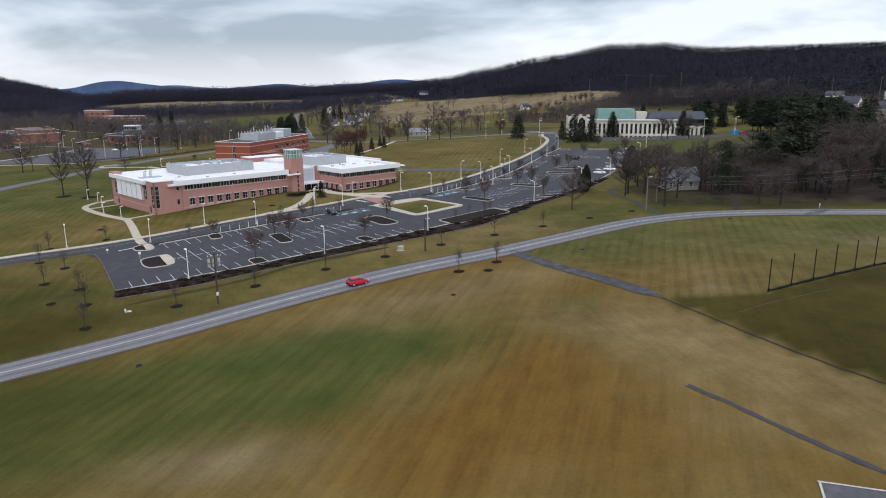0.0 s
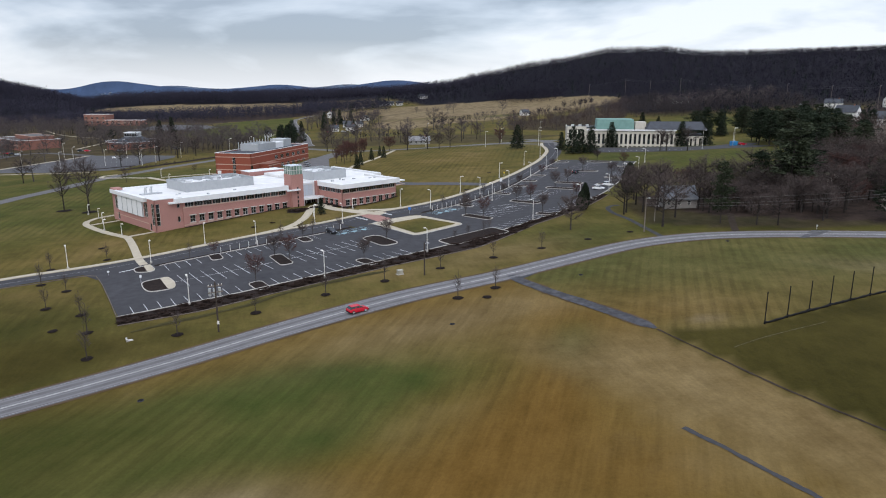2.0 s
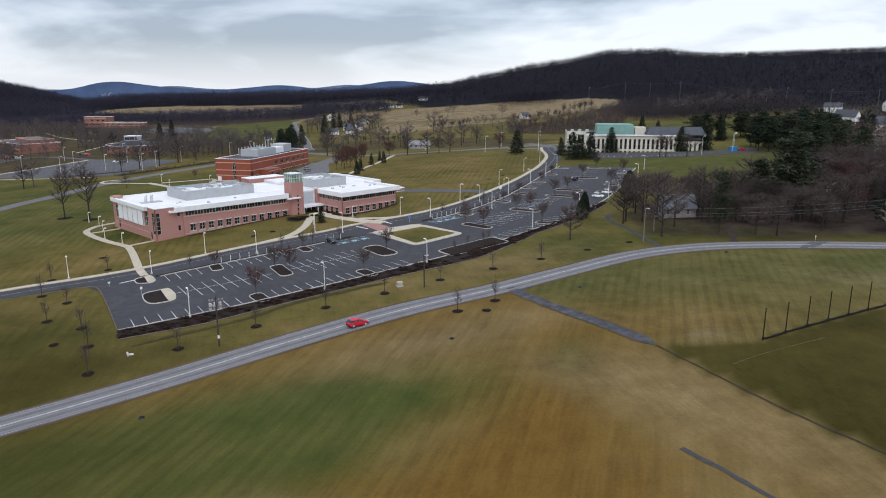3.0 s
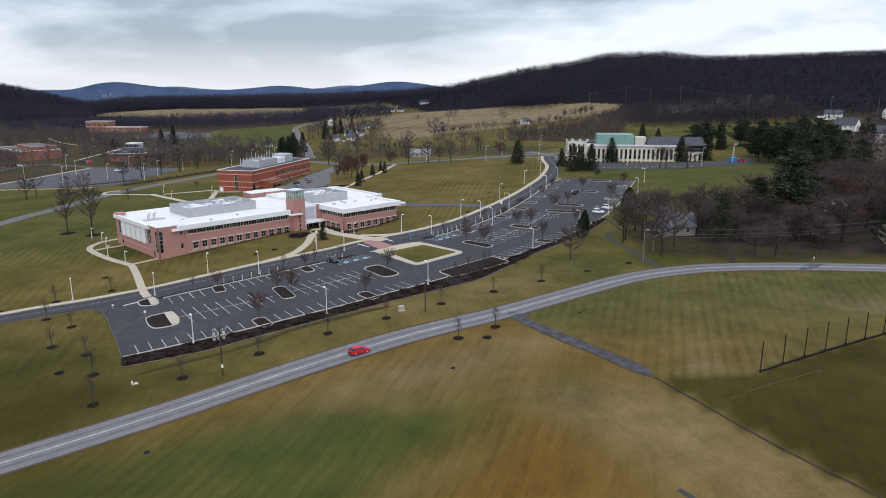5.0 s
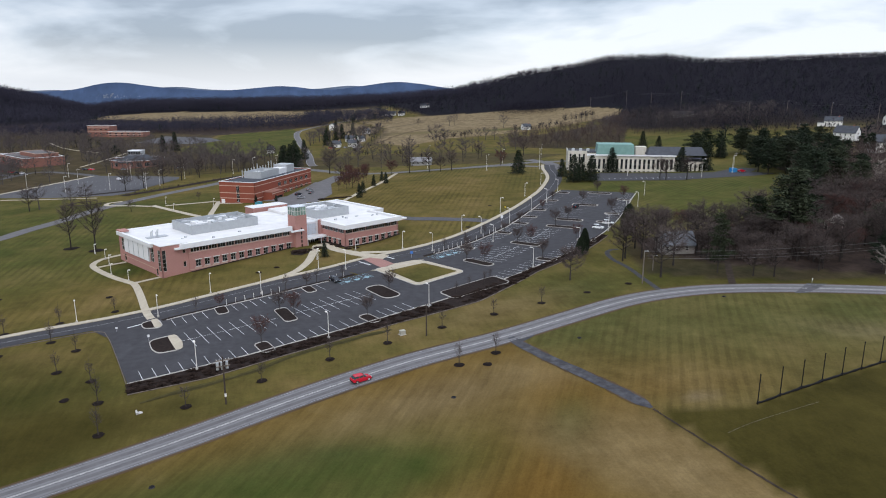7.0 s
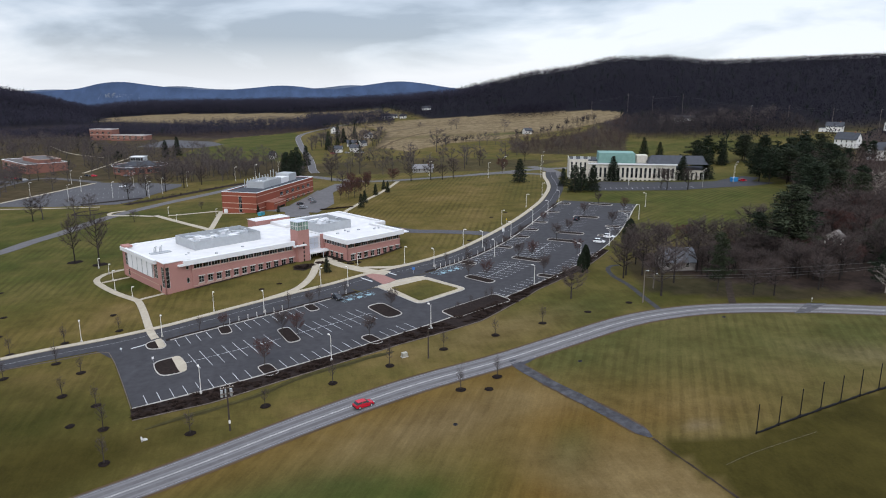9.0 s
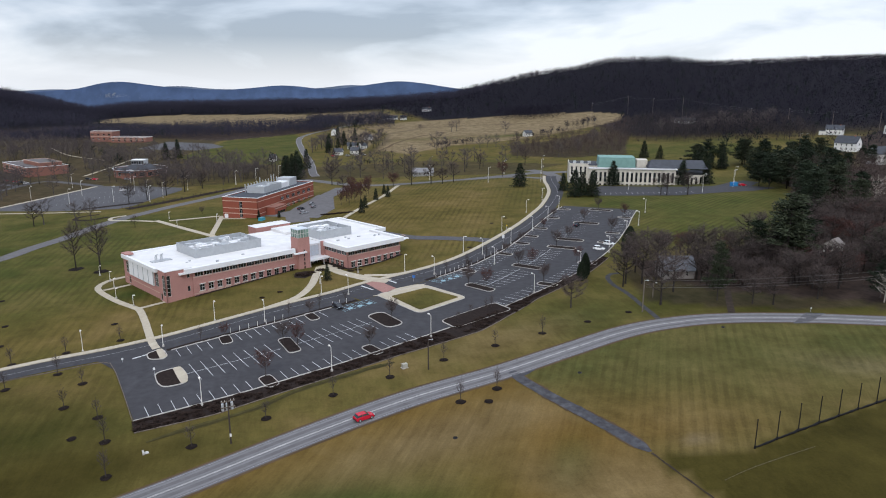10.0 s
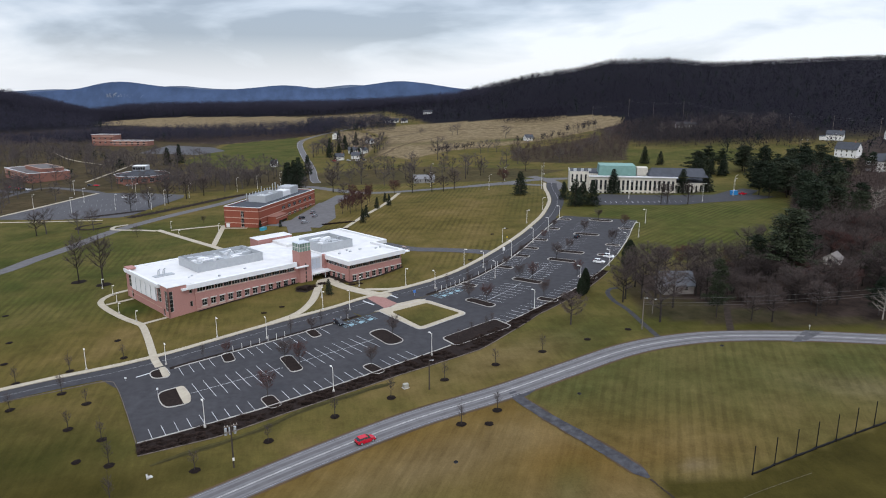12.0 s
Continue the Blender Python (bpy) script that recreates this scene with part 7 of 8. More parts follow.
# between lot and white building, and the east side of the lot
for i, (x, y) in enumerate([(44.9, 213.2), (43.4, 211.0), (45.6, 217.0)]):
    tree_from(column_meshes(3 + i, (8.2, 6.0, 5.0)[i], 2.9), on_ground(x, y), "dense dark columnar evergreen beside the lot", "columnar evergreens")
tree_from(BIG_TREES[1], turned_to(35.7, 186.4, 8, 0.78), "bare spreading tree below the car park", "bare trees beside the lot")
for i, (x, y, k) in enumerate([(66.8, 352.5, 1.15), (75.6, 350.5, 1.1), (71.5, 357, 1.05), (64.5, 374, 0.7), (97.5, 398, 1.1), (153.9, 534.3, 0.95), (163.5, 525.2, 0.8), (136.5, 394, 1.0), (151, 395, 1.0), (166, 455, 1.2), (43, 397, 1.15), (172, 462, 0.9), (181, 470, 0.95), (186, 462, 0.9), (190, 470, 1.0), (-112, 480, 1.3), (-104, 470, 1.25), (-107, 490, 1.4)]):
    tree_from(FIR[i % 2], turned_to(x, y, i + 30, k) @ Matrix.Diagonal((1.25, 1.25, 1, 1)), "dark green conifer near the white building", "conifers near the white building")
for i, (x, y, k) in enumerate([(113.1, 347.2, 0.85), (122.9, 344.8, 0.9), (110.5, 349, 0.7), (37.6, 455.9, 0.95), (4.6, 431, 0.95), (-2.2, 424, 0.8), (-9.4, 425, 0.85), (-21.7, 424, 0.85), (-32.7, 420, 0.95), (-58, 415, 0.8), (-62, 408, 0.75), (-74, 440, 0.95), (24.7, 500, 0.8), (60, 520, 0.9), (-150, 322, 0.4), (-205, 332, 0.75), (-128, 352, 0.35)]):
    tree_from(WOOD_TREES[i % 4] if i not in (8, 9, 3) else RUSSET[i % 2], turned_to(x, y, i + 50, k), "bare deciduous tree along a campus road", "bare street trees")

# trees of the wood east of the lot, the nearest one by one
near_wood = [(54.9, 203.6, 0, 1.0), (61.3, 205.8, 1, 0.95), (61.2, 186.1, 2, 1.1), (56.4, 206.5, 3, 0.85), (66.4, 208, 3, 0.9), (68.4, 197.4, 1, 0.85), (85.2, 220.6, 2, 1.0), (80.6, 221.1, 0, 0.95), (91.5, 223, 1, 1.0), (87.1, 185.6, 0, 0.72), (92.4, 184.4, 3, 0.6), (106.7, 188, 0, 0.75),
             (107.2, 237.1, 2, 0.95), (72, 226, 3, 0.8), (76, 230, 0, 0.85), (70, 232, 1, 0.8), (64, 226, 2, 0.75), (62.5, 218, 3, 0.8), (96.5, 219, 3, 0.85), (112, 196, 1, 0.85), (120, 200, 2, 0.9)]
listed = len(near_wood)
rnd = random.Random(77)
near_wood += [(rnd.uniform(64, 108), rnd.uniform(214, 234), rnd.randrange(4), rnd.uniform(0.55, 0.75)) for i in range(16)]
near_wood += [(rnd.uniform(84, 118), rnd.uniform(190, 206), rnd.randrange(4), rnd.uniform(0.45, 0.7)) for i in range(16)]
near_wood += [(rnd.uniform(64, 84), rnd.uniform(199, 208), rnd.randrange(4), rnd.uniform(0.5, 0.75)) for i in range(7)]
near_wood += [(rnd.uniform(88, 112), rnd.uniform(198, 226), rnd.randrange(4), rnd.uniform(0.6, 0.8)) for i in range(10)]
near_wood += [(rnd.uniform(112, 170), rnd.uniform(192, 266), rnd.randrange(4), rnd.uniform(0.7, 1.0)) for i in range(46)]
near_wood = near_wood[:listed] + [q for q in near_wood[listed:] if math.hypot(q[0] - 74, q[1] - 213) > 6.5 and math.hypot(q[0] - 128, q[1] - 221) > 9 and math.hypot(q[0] - 136, q[1] - 234) > 7 and inside(WOODS, np.array(q[0]), np.array(q[1])) > 0]
deep_wood = []
for i, (x, y, k, size) in enumerate(near_wood):
    if x > 122:
        deep_wood.append((WOOD_TREES[k], turned_to(x, y, i + 100, size)))
    else:
        tree_from(WOOD_TREES[k], turned_to(x, y, i + 100, size), "tall bare tree at the edge of the wood", "bare trees at the wood's edge")
joined("deep_wood_trees", deep_wood, "tall bare trees deep in the wood")
for i, (x, y, k) in enumerate([(112, 218.5, 1.35), (117, 224, 1.15), (104, 223, 0.8), (138.2, 212, 0.75), (147, 220, 0.8), (154, 284, 1.0), (160, 292, 0.95), (160, 300, 0.95), (168, 318, 1.0), (178, 340, 0.9), (170, 358, 0.95), (171, 372, 0.95), (182, 384, 0.95), (192, 398, 1.0),
                               (201, 408, 1.0), (186, 415, 0.95), (210, 402, 1.0), (222, 398, 1.0), (204.5, 470, 0.95), (191.7, 478, 0.9), (216, 468, 1.0), (230, 460, 0.9), (176, 470, 0.8), (200, 350, 0.9), (190, 330, 0.95), (212, 372, 1.0), (236, 425, 0.8), (222, 440, 0.9),
                               (244, 468, 0.8), (183, 300, 0.9), (172, 282, 0.85), (172, 250, 0.8), (186, 262, 0.9), (198, 290, 0.9), (124, 187, 0.6), (246, 434, 0.66), (255, 440, 0.62), (264, 436, 0.66), (274, 442, 0.64), (284, 438, 0.66), (250, 425, 0.62), (240, 410, 0.7)]):
    tree_from(PINE[i % 3], turned_to(x, y, i + 140, k) @ Matrix.Diagonal((0.9, 0.9, 0.9, 1)), "tall dark green pine in the wood", "pines in the wood")
rnd = random.Random(91)
pine_arc = curve_through([(178, 472), (205, 478), (240, 468), (232, 440), (208, 412), (188, 396), (184, 372), (180, 345), (172, 310), (160, 290)], 11.0)
arc_pines = []
for i, (x, y) in enumerate(pine_arc):
    q = turned_to(x + rnd.uniform(-9, 12), y + rnd.uniform(-7, 7), i + 500, rnd.uniform(0.7, 0.9))
    arc_pines.append((PINE[i % 3], q @ Matrix.Diagonal((1.3, 1.3, 1.0, 1))))
joined("pine_belt", arc_pines, "belt of broad dark green pines along the wood")
for i, (x, y, k) in enumerate([(112, 200, 0.8), (120, 205, 0.9), (128, 208, 0.8), (140, 243, 1.0), (146, 240, 1.0), (152, 236, 1.0), (116, 216, 0.8), (160, 262, 1.1), (170, 270, 1.1), (84, 238, 0.8), (88, 242, 0.8), (78, 240, 0.8), (100, 236, 0.7), (94, 222, 0.7)]):
    tree_from(RUSSET[i % 2], turned_to(x, y, i + 190, k), "russet leafless tree in the wood", "russet trees in the wood")
tree_from(PALE, turned_to(190, 300, 7, 0.95), "pale-barked bare tree standing out of the wood", "pale trees")
tree_from(PINE[0], turned_to(78.3, 188.9, 12, 0.86) @ Matrix.Diagonal((0.62, 0.62, 1, 1)), "thin grey-green conifer with a bare lower trunk", "pines in the wood")
tree_from(column_meshes(7, 10.5, 5.4), on_ground(65.5, 238), "broad dark evergreen beside the lot", "columnar evergreens")
tree_from(PALE, turned_to(123, 183.5, 9, 0.6), "pale-barked bare tree at the road", "pale trees")


# far woods, hedgerows and campus trees: uncounted, one object each
def woods(name, spots, label, material, high=(9, 15), slivers=16, wide=0.45, seed=1, parent_kind="stuff", trunks=True, sink=0.0):
    rnd = np.random.RandomState(seed)
    n = len(spots)
    spots = np.asarray(spots, float)
    z = heights(spots[:, 0], spots[:, 1]) - sink
    h = rnd.uniform(high[0], high[1], n)
    base = np.repeat(np.c_[spots, z], slivers, 0)
    hh = np.repeat(h, slivers)
    m = n * slivers
    a, q = rnd.uniform(0, 6.283, m), rnd.uniform(0, 1, m) ** 0.45
    c = rnd.uniform(-1, 1, m)
    number = np.arange(m) % slivers
    first, limb = (number == 0) & trunks, (number > 0) & (number < 4) & trunks
    r0 = 0.27 * hh * q * np.sqrt(1 - c * c)
    p = base + np.c_[np.cos(a) * r0, np.sin(a) * r0, hh * (0.60 + 0.36 * c * q if trunks else 0.45 + 0.46 * c * q)]
    d = np.c_[np.cos(a) * 0.7, np.sin(a) * 0.7, rnd.uniform(0.1, 1.3, m)] + rnd.normal(0, 0.45, (m, 3))
    t = p + d / np.linalg.norm(d, axis=1)[:, None] * (hh * rnd.uniform(0.07, 0.17, m))[:, None]
    axis_ = base + np.c_[np.zeros(m), np.zeros(m), hh * 0.36]
    p = np.where(first[:, None], base - [0, 0, 0.3], np.where(limb[:, None], axis_, p))
    t = np.where(first[:, None], base + np.c_[np.zeros(m), np.zeros(m), hh * 0.72], t)
    b = rnd.uniform(0, 6.283, m)
    w = 1.25 * wide * rnd.uniform(0.5, 1.5, m) / 2
    side = np.c_[np.cos(b) * w, np.sin(b) * w, np.zeros(m)]
    verts = np.stack([p - side, p + side, t], 1).reshape(-1, 3)
    me = bpy.data.meshes.new(name)
    me.from_pydata(verts.tolist(), [], np.arange(3 * m).reshape(-1, 3).tolist())
    me.materials.append(material)
    return tagged(new(name, me), label, "woods", kind=parent_kind)


def scatter(outline, spacing, seed, keep=1.0):
    rnd = np.random.RandomState(seed)
    xs, ys = [p[0] for p in outline], [p[1] for p in outline]
    x, y = np.meshgrid(np.arange(min(xs), max(xs), spacing), np.arange(min(ys), max(ys), spacing))
    x, y = x.ravel() + rnd.uniform(-0.5, 0.5, x.size) * spacing, y.ravel() + rnd.uniform(-0.5, 0.5, y.size) * spacing
    ok = (inside(outline, x, y) > 0) & (rnd.uniform(0, 1, x.size) < keep)
    return np.c_[x[ok], y[ok]]


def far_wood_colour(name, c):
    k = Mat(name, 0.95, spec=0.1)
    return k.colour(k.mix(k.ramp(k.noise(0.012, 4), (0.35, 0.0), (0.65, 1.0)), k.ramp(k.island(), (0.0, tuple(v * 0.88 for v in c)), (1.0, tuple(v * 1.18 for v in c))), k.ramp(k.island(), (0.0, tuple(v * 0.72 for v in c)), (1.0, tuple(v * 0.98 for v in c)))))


# bluish-purple air haze is painted into these two twig colours
HILL_HAZE_TWIG = far_wood_colour("far_hazed_wood", (0.0180, 0.0163, 0.0262))
FAR_HAZE_TWIG = far_wood_colour("hazed_band_wood", (0.037, 0.035, 0.052))
BRUSH_TWIG = far_wood_colour("brown_brush", (0.074, 0.055, 0.050))
GREY_TWIG = far_wood_colour("grey_bare_crowns", (0.046, 0.039, 0.041))
FAR_GREEN = far_wood_colour("far_conifers", (0.016, 0.023, 0.019))


def hillside(spacing, seed):
    rnd = np.random.RandomState(seed)
    n = int(2800 * 1300 / spacing ** 2)
    u, y = rnd.uniform(-1.0, 1.0, n), 480 + 1420 * rnd.uniform(0, 1, n) ** 0.75
    x = u * y
    r = np.hypot(x, y)
    foot = FOOT + 60 - 260 * smoothstep(0.2, 0.42, u) + 330 * smoothstep(-0.1, -0.3, u) + 25 * np.sin(u * 40)
    ok = (r > foot) & (r < crest_distance(u) + 45)
    for field in STUBBLE:
        ok &= inside(field, x, y) < 0.5
    return np.c_[x[ok], y[ok]]


hill_spots = hillside(9.8, 3)
hill_spots = hill_spots[(np.hypot(hill_spots[:, 0] - 326, hill_spots[:, 1] - 578) > 30) & (np.hypot(hill_spots[:, 0] - 250, hill_spots[:, 1] - 722) > 22)]
westward = hill_spots[:, 0] < -0.22 * hill_spots[:, 1]
woods("hill_woods", hill_spots[~westward], "dark leafless woods over the far hills", HILL_HAZE_TWIG, (10, 16), 22, 0.55, 5, trunks=False)
woods("west_hill_woods", hill_spots[westward], "grey leafless woods over the western hills", FAR_HAZE_TWIG, (10, 16), 22, 0.55, 4, trunks=False)
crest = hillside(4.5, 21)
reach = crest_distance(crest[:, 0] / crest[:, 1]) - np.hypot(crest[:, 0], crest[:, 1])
woods("crest_woods", crest[(reach < 30) & (reach > -40)], "dark line of bare woods along the hilltop", HILL_HAZE_TWIG, (9, 14), 18, 0.44, 22, trunks=False, sink=2.0)
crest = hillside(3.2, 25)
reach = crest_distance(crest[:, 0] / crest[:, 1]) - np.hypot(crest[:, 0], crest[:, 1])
woods("crest_thicket", crest[(reach < 22) & (reach > -14)], "dark thicket along the hilltop", HILL_HAZE_TWIG, (7, 10), 16, 1.0, 26, trunks=False, sink=5.5)
woods("field_spur_woods", scatter([(56, 935), (70, 885), (105, 862), (150, 880), (158, 930), (100, 960)], 5.5, 23), "dark wooded spur at the head of the field", HILL_HAZE_TWIG, (10, 15), 40, 0.4, 24, trunks=False)
woods("hill_conifers", hillside(60, 9), "scattered dark conifers in the hill woods", FAR_GREEN, (8, 13), 30, 1.0, 6)
woods("ridge_woods", scatter([(-900, 1270), (-420, 1310), (-110, 1300), (60, 1180), (90, 1300), (-100, 1480), (-900, 1480)], 8.0, 4), "dark band of woods behind the far field", FAR_HAZE_TWIG, (15, 21), 40, 0.5, 7)
wood_fill = scatter(WOODS, 7.5, 11)
wood_fill = wood_fill[((wood_fill[:, 1] > 262) | (wood_fill[:, 0] > 150)) & (wood_fill[:, 1] > 196) & ~((wood_fill[:, 0] > 255) & (wood_fill[:, 1] > 425) & (wood_fill[:, 1] < 600))]
woods("east_woods", wood_fill[wood_fill[:, 1] < 640], "dense leafless wood east of the lawns", BRUSH_TWIG, (9, 16), 130, 0.17, 12)
under = scatter(WOODS, 5.0, 13)
under = under[((under[:, 1] < 480) & (under[:, 1] > 198) & (under[:, 0] > 66) & (np.hypot(under[:, 0] - 128, under[:, 1] - 221) > 9))]
woods("undergrowth", under, "tangled brown undergrowth on the wood floor", BRUSH_TWIG, (1.5, 4.5), 26, 0.16, 14)
woods("brush_row", scatter(BRUSH, 8.0, 15), "brown thicket between field and lawns", BRUSH_TWIG, (6, 13), 110, 0.2, 16)
FOOT_WOOD = [(182, 690), (195, 746), (226, 800), (300, 760), (340, 680), (321, 600), (301, 566), (281, 563), (256, 612), (219, 597), (167, 622), (158, 640)]
foot_spots = scatter(FOOT_WOOD, 7.0, 61)
woods("west_foot_woods", scatter([(-1000, 950), (-650, 1010), (-610, 1060), (-582, 1130), (-605, 1230), (-1000, 1275)], 10.0, 75), "bare grey-brown woods closing the far field", FAR_HAZE_TWIG, (14, 20), 40, 0.5, 76, trunks=False)
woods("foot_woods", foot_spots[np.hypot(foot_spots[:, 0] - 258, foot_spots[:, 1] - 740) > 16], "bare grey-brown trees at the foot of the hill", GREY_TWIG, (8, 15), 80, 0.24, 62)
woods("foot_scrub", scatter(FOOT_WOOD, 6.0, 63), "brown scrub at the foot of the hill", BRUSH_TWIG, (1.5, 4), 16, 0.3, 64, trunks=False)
woods("band_woods", scatter([(-900, 1275), (-640, 1240), (-470, 1268), (-310, 1240), (-205, 1165), (-120, 1185), (-100, 1225), (-210, 1235), (-310, 1300), (-470, 1320), (-900, 1330)], 7.0, 65), "tall bare woods along the far field", FAR_HAZE_TWIG, (20, 27), 60, 0.42, 66)
bed_line = curve_through([(-178, 374), (-171, 384), (-163, 396), (-153, 414), (-142, 433), (-130, 446)], 0.9)
woods("bed_scrub", bed_line + np.random.RandomState(67).uniform(-4.0, 4.0, bed_line.shape), "clipped brown shrubs in a bed beside the ring road", BRUSH_TWIG, (1.0, 2.0), 50, 0.14, 68, trunks=False)
woods("brush_scrub", scatter(BRUSH, 5.0, 17), "low brown scrub between field and lawns", BRUSH_TWIG, (1.5, 4), 24, 0.22, 18, trunks=False)
CAMPUS = [[(-330, 560), (-250, 545), (-180, 520), (-130, 505), (-125, 550), (-190, 600), (-250, 650), (-300, 690), (-420, 740), (-460, 640)], [(-260, 490), (-180, 475), (-120, 490), (-110, 520), (-200, 520), (-262, 515)],
          [(-560, 420), (-330, 430), (-340, 520), (-560, 640)], [(-60, 455), (40, 490), (60, 560), (-60, 560), (-110, 520)], [(-470, 830), (-150, 860), (-150, 1000), (-500, 980), (-640, 860)], [(-180, 880), (-60, 870), (-95, 1040), (-210, 1050)],
          [(196, 655), (300, 640), (330, 700), (220, 710)], [(-130, 640), (-60, 660), (-70, 740), (-140, 730)],
          [(-700, 700), (-450, 640), (-400, 690), (-340, 690), (-355, 722), (-440, 790), (-640, 860)], [(-340, 470), (-290, 480), (-300, 520), (-262, 545), (-300, 640), (-330, 600), (-300, 560), (-330, 520)]]
CLEAR_VIEW = [(-405, 610), (-385, 560), (-310, 490), (-275, 515), (-310, 585), (-330, 640)]
for i, (outline, gap) in enumerate(zip(CAMPUS, (14, 14, 15, 18, 6.2, 6.5, 11, 11, 13, 14))):
    far = i in (4, 5)
    spots = scatter(outline, gap, 20 + i, 0.85)
    spots = spots[(inside(CLEAR_VIEW, spots[:, 0], spots[:, 1]) < 0.5) & (np.hypot(spots[:, 0] + 238, spots[:, 1] - 522) > 27)]
    if far:
        woods("campus_trees", spots, "scattered bare campus trees and hedgerows", FAR_HAZE_TWIG, (10, 17), 60, 0.42, 30 + i, trunks=False)
    else:
        joined("campus_trees", [(CAMPUS_TREES[k % 4], turned_to(x, y, k + 900 * i, 0.85 + 0.35 * (k * 7 % 10) / 10)) for k, (x, y) in enumerate(spots)], "scattered bare campus trees and hedgerows")
woods("campus_conifers", np.r_[scatter(CAMPUS[4], 45, 50), scatter(CAMPUS[5], 30, 51), scatter(CAMPUS[0], 60, 52), scatter(CAMPUS[7], 25, 53)], "dark conifers among the campus trees", FAR_GREEN, (8, 13), 60, 0.7, 54)
for i, (x, y) in enumerate([(-185.6, 394.1), (-179.1, 403.9), (-173.2, 418.2), (-167.6, 433.6), (-160.3, 445.2), (-255.5, 439.5), (-267.6, 480.5), (-202.3, 335.9), (-180.8, 340.9), (-184.7, 333.5), (-151, 459.5), (-142, 469.8), (-136, 483.9), (-266, 400), (-276, 418),
                            (-263.4, 506.1), (-281.9, 553.7), (-210.3, 524.7), (-196, 527.7), (-243, 490), (-228, 484), (-212, 478), (-198, 476), (-186, 470), (-174, 468), (-168, 480), (-186, 490), (-206, 494), (-290, 455), (-302, 470), (-284, 436), (-300, 520), (-310, 490)]):
    tree_from(WOOD_TREES[i % 4] if i < 5 else FAR_TREES[i % 4], turned_to(x, y, i + 260, 0.98), "bare deciduous tree in a row near a far car park", "bare trees round the far car park")
more = np.r_[scatter([(-225, 462), (-170, 455), (-128, 478), (-128, 520), (-180, 505), (-215, 490)], 11, 71), scatter([(-345, 440), (-295, 445), (-300, 500), (-345, 510)], 13, 72), scatter([(-300, 350), (-240, 350), (-210, 325), (-230, 290), (-300, 300)], 26, 73)]
joined("campus_lawn_trees", [(FAR_TREES[i % 4], turned_to(x, y, i + 800, 0.82)) for i, (x, y) in enumerate(more)], "bare deciduous trees on the far campus lawns")
for i, (x, y, k) in enumerate([(-258.2, 630.5, 1.3), (-249.4, 636.4, 1.35), (-116, 490.1, 1.1), (-114.9, 509.7, 1.2), (-105.7, 496.1, 1.1), (-108.8, 532.5, 1.2), (-119.4, 760.5, 1.2), (-97.5, 736.8, 1.0), (-103.9, 659.5, 1.0), (-110, 640, 1.1), (-116, 680, 1.2), (-104, 700, 1.1), (-92, 662, 0.6), (-84, 655, 0.6), (-101, 616, 0.6), (-78, 622, 0.5)]):
    tree_from(FIR[i % 2], turned_to(x, y, i + 300, k), "tall dark green conifer among bare trees", "conifers beyond the campus")
for i, (x, y, k) in enumerate([(-51.9, 361.1, 0.8), (-49.6, 367, 0.75), (-46.9, 369.6, 0.8), (-45.3, 383.4, 0.8), (-45.4, 395, 0.8), (-55, 372, 0.7), (-56, 360, 0.7), (-53, 378, 0.75), (-50, 388, 0.7)]):
    tree_from(RUSSET[i % 2], turned_to(x, y, i + 320, k * 1.35) @ Matrix.Diagonal((0.6, 0.6, 1, 1)), "slim russet leafless tree beside a walk", "russet trees beside the walk")
for i, (x, y, k) in enumerate([(-88.3, 503.4, 0.8), (-79.6, 501.3, 0.85), (-70.2, 487.6, 0.8), (-64.7, 515.8, 0.85), (-62.4, 553.9, 0.9), (-42.4, 458.8, 0.8), (-24.7, 488.5, 0.9), (-8, 597, 1.35), (0, 600, 1.3), (31, 631, 0.9), (38, 636, 0.85), (46, 634, 0.8), (-80, 470, 0.8), (-95, 455, 0.75), (-52, 505, 0.85),
                               (58, 560, 1.0), (92, 560, 1.1), (110, 575, 1.1), (128, 600, 1.2), (150, 640, 1.2), (-31, 822, 0.6), (6, 792, 0.9), (12, 796, 0.9), (63, 739, 0.9)]):
    tree_from(FAR_TREES[i % 4], turned_to(x, y, i + 340, k), "tall bare tree at a field's edge", "bare trees at the fields")
# field hedgerows
def hedgerow(points, gap, seed, high, slivers=110, label="ragged bare hedgerow between fields"):
    line = curve_through(points, gap)
    k = np.random.RandomState(seed)
    woods("hedgerow", line + k.uniform(-3, 3, line.shape), label, HILL_HAZE_TWIG, high, slivers, 0.26, seed)


hedgerow([(-113, 722), (-95, 770), (-76, 830)], 7, 401, (3, 6))
for points, wide in (([(-112, 872), (-60, 864), (-22, 855), (48, 845), (96, 838)], 3.5), ([(-20, 690), (5, 681), (59, 662)], 4.0), ([(-68, 628), (-57, 670), (-52, 701), (-32, 753), (0, 792)], 3.0), ([(-70, 741), (-10, 738), (40, 742)], 2.0)):
    rough_strip("field_margin", curve_through(points, 2.0), wide, 0.08, BARE_EARTH, "dark brown worn margin across the stubble field", "field", 7, 0.4, False)
hedgerow([(-8, 648), (4, 660), (16, 664), (26, 668)], 2.5, 402, (4, 8))
hedgerow([(82, 906), (110, 900), (140, 888)], 4, 403, (9, 14))
hedgerow([(88, 925), (115, 918), (145, 905)], 4, 404, (9, 14))
hedgerow([(70, 700), (84, 696), (98, 706), (120, 728)], 4, 405, (5, 9))
hedgerow([(128, 750), (150, 768), (170, 800)], 4, 406, (6, 12))
hedgerow([(-74, 592), (-69, 556), (-40, 540), (-20, 520)], 6, 407, (3, 6))
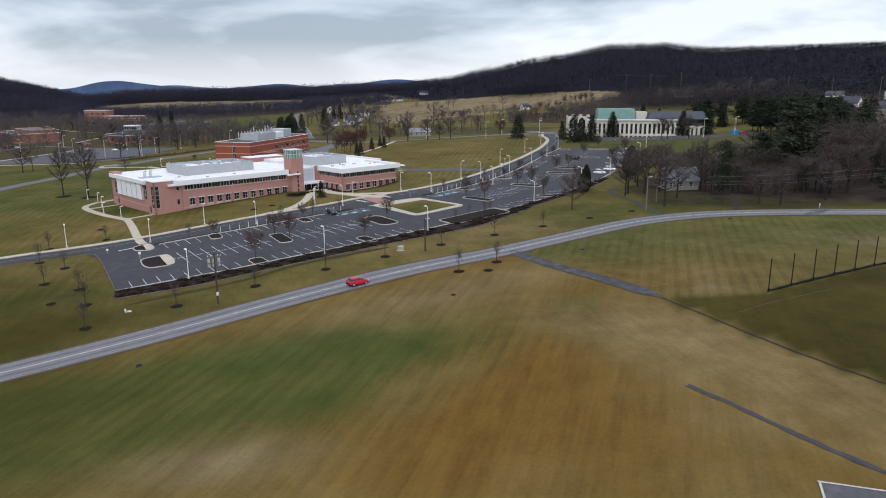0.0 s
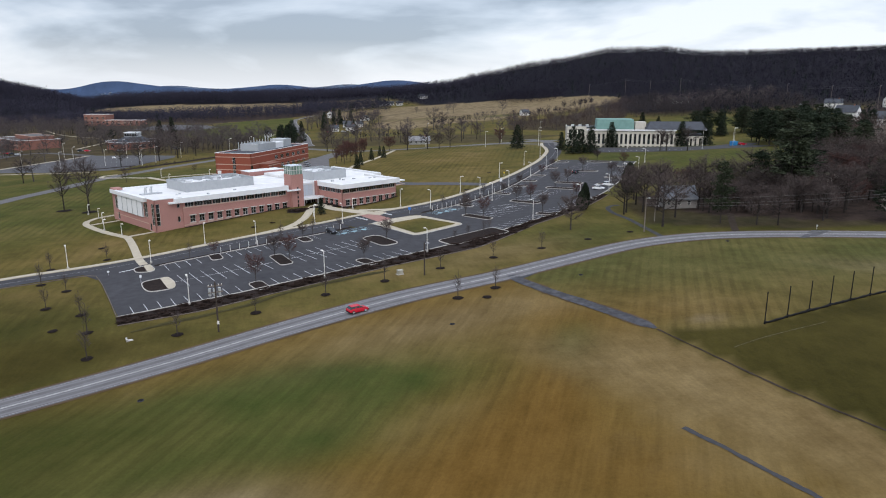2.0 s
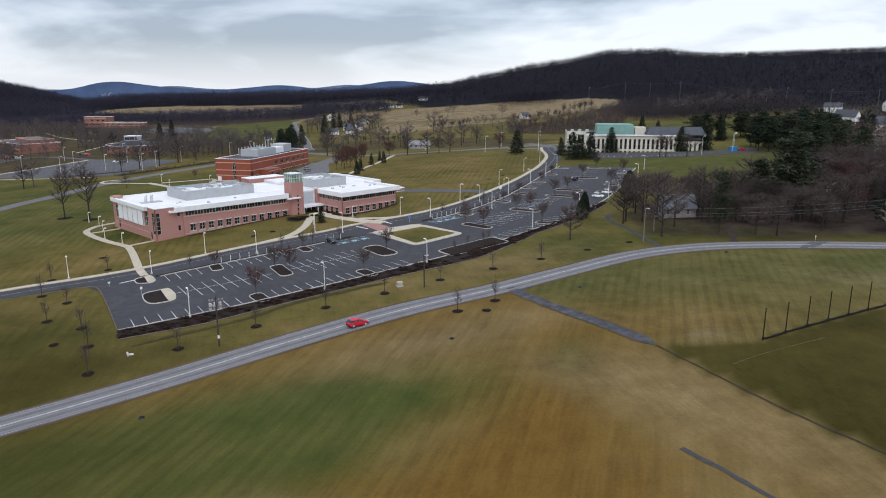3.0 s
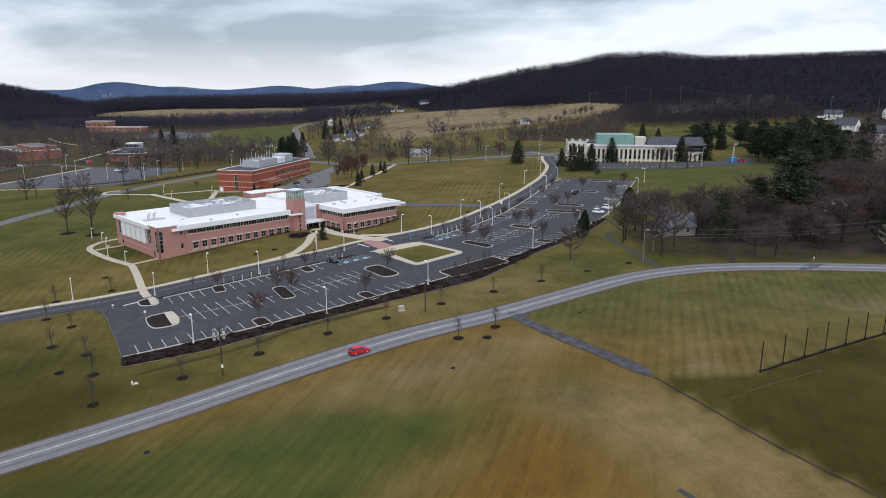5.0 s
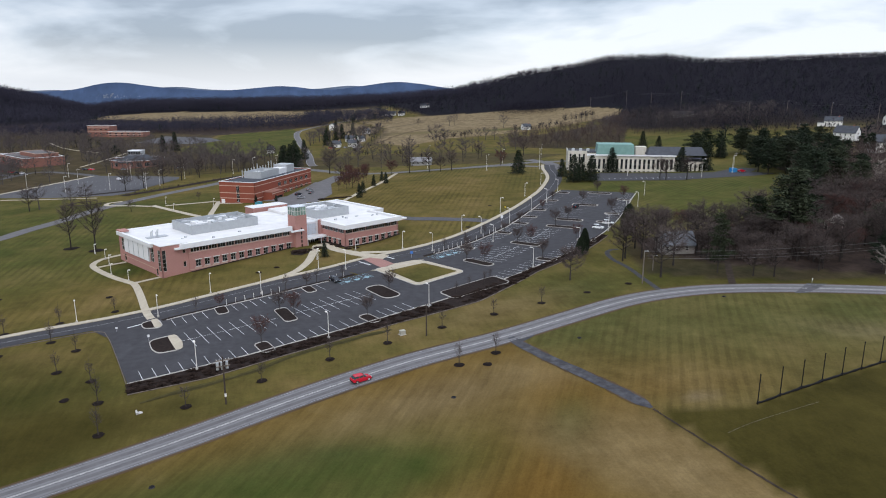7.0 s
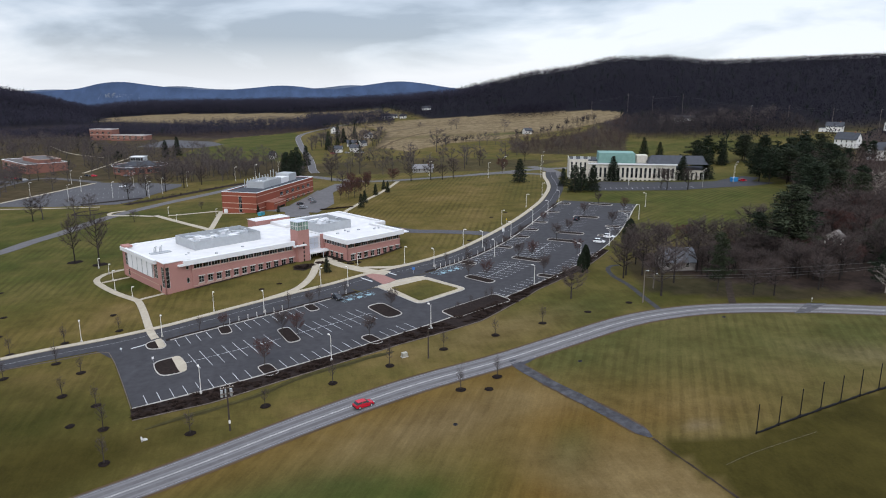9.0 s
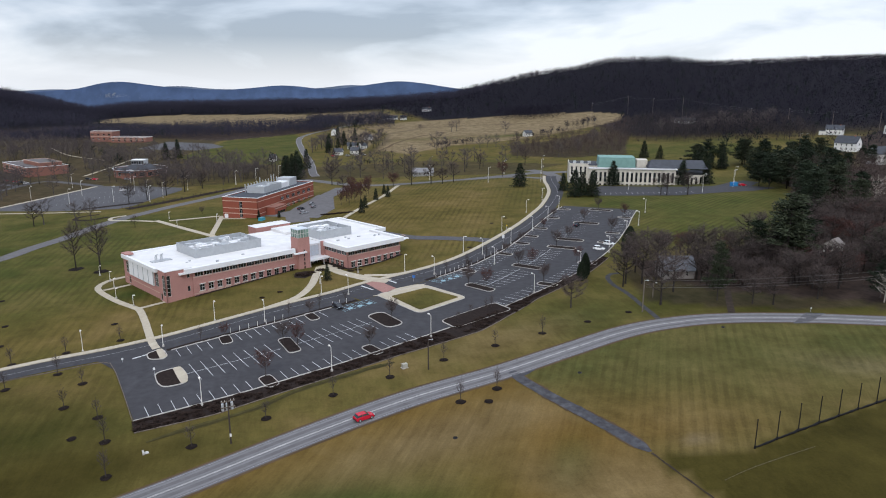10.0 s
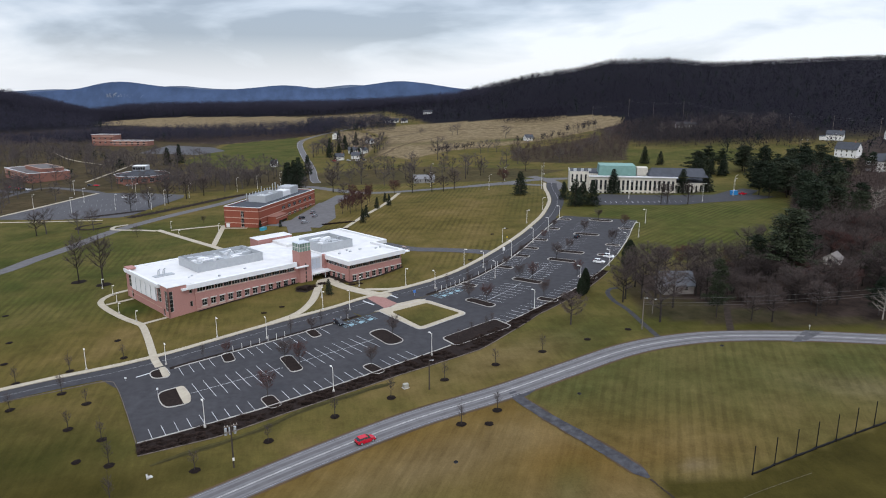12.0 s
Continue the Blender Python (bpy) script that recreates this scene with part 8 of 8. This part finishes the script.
hedgerow([(-200, 960), (-120, 950), (-113, 916), (-40, 990)], 6, 409, (6, 11))
# ---- haze-blue hills on the horizon ----
def ridge(name, profile, distance, low, material, label):
    """A long distant ridge: the slope x / y and the rise of its crest."""
    us = np.linspace(profile[0][0], profile[-1][0], 160)
    top = np.interp(us, [p[0] for p in profile], [p[1] for p in profile])
    k = np.array([noise.noise(Vector((u * 40, distance * 0.01, 0))) for u in us]) * 0.0006
    top = np.convolve(np.pad(top, 4, mode="edge"), np.hanning(11)[1:-1] / np.hanning(11).sum(), mode="valid") + k
    v, f = [], []
    for j, (t, back) in enumerate(((0.0, -220), (0.35, -160), (0.7, -80), (1.0, 0), (0.6, 120))):
        for u, h in zip(us, top):
            y = distance + back
            v.append((u * y, y, low + (62 + h * distance - low) * t))
    n = len(us)
    for j in range(4):
        f += [(j * n + i, j * n + i + 1, (j + 1) * n + i + 1, (j + 1) * n + i) for i in range(n - 1)]
    me = bpy.data.meshes.new(name)
    me.from_pydata(v, [], f)
    me.polygons.foreach_set("use_smooth", [True] * len(me.polygons))
    me.materials.append(material)
    return structure(new(name, me), label, "backdrop")


# the blue of the hazy air is painted into both ridges, paler farther off
RIDGE_HAZE = worn("far_hazed_ridge", (0.054, 0.083, 0.152), 0.30, 0.012, 0.95)
RIDGE_PALE_HAZE = worn("farthest_hazed_ridge", (0.105, 0.135, 0.190), 0.25, 0.012, 0.95)
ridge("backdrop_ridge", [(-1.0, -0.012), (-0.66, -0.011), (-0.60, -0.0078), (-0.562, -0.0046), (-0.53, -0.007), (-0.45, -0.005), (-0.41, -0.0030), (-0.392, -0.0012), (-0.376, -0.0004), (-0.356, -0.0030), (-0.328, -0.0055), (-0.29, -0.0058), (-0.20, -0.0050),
                         (-0.174, -0.0036), (-0.15, -0.0004), (-0.138, 0.0020), (-0.121, 0.0010), (-0.10, -0.002), (0.0, -0.012), (0.3, -0.02)], 4860, -500, RIDGE_PALE_HAZE, "farthest ridge on the horizon, painted pale haze blue")
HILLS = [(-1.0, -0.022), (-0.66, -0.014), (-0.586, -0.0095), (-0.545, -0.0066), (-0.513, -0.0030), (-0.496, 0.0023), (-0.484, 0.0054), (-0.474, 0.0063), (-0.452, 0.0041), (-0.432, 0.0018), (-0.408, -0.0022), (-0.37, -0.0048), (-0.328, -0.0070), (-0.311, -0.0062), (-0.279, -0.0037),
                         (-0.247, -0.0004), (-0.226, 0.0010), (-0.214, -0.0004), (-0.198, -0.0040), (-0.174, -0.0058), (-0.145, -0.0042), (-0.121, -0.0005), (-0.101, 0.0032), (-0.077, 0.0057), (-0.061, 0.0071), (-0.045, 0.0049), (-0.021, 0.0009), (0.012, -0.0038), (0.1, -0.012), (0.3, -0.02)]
ridge("backdrop_hills", HILLS, 4640, -500, RIDGE_HAZE, "distant wooded hills on the horizon, painted haze blue")
town, rnd = Shape(), random.Random(5)
for i in range(60):
    u = rnd.choice((rnd.gauss(-0.455, 0.034), rnd.gauss(-0.485, 0.012), rnd.uniform(-0.52, -0.30)))
    crest_z = 62 + 4640 * float(np.interp(u, [p[0] for p in HILLS], [p[1] for p in HILLS]))
    back = rnd.uniform(34, 46)
    y, z, w = 4640 - back, crest_z - (crest_z + 500) * 0.00375 * back, rnd.uniform(1.5, 4.5)
    x = u * y
    town.prism([(x - w, y - 0.3), (x + w, y - 0.3), (x + w, y + 3), (x - w, y + 3)], z - 4, z + rnd.uniform(0.2, 1.2), 0.9)
tagged(part("far_town", town, worn("town_grey", (0.22, 0.25, 0.30), 0.2, 0.05, 0.8)), "scattered pale houses of a far town below the hills", "town", kind="stuff")
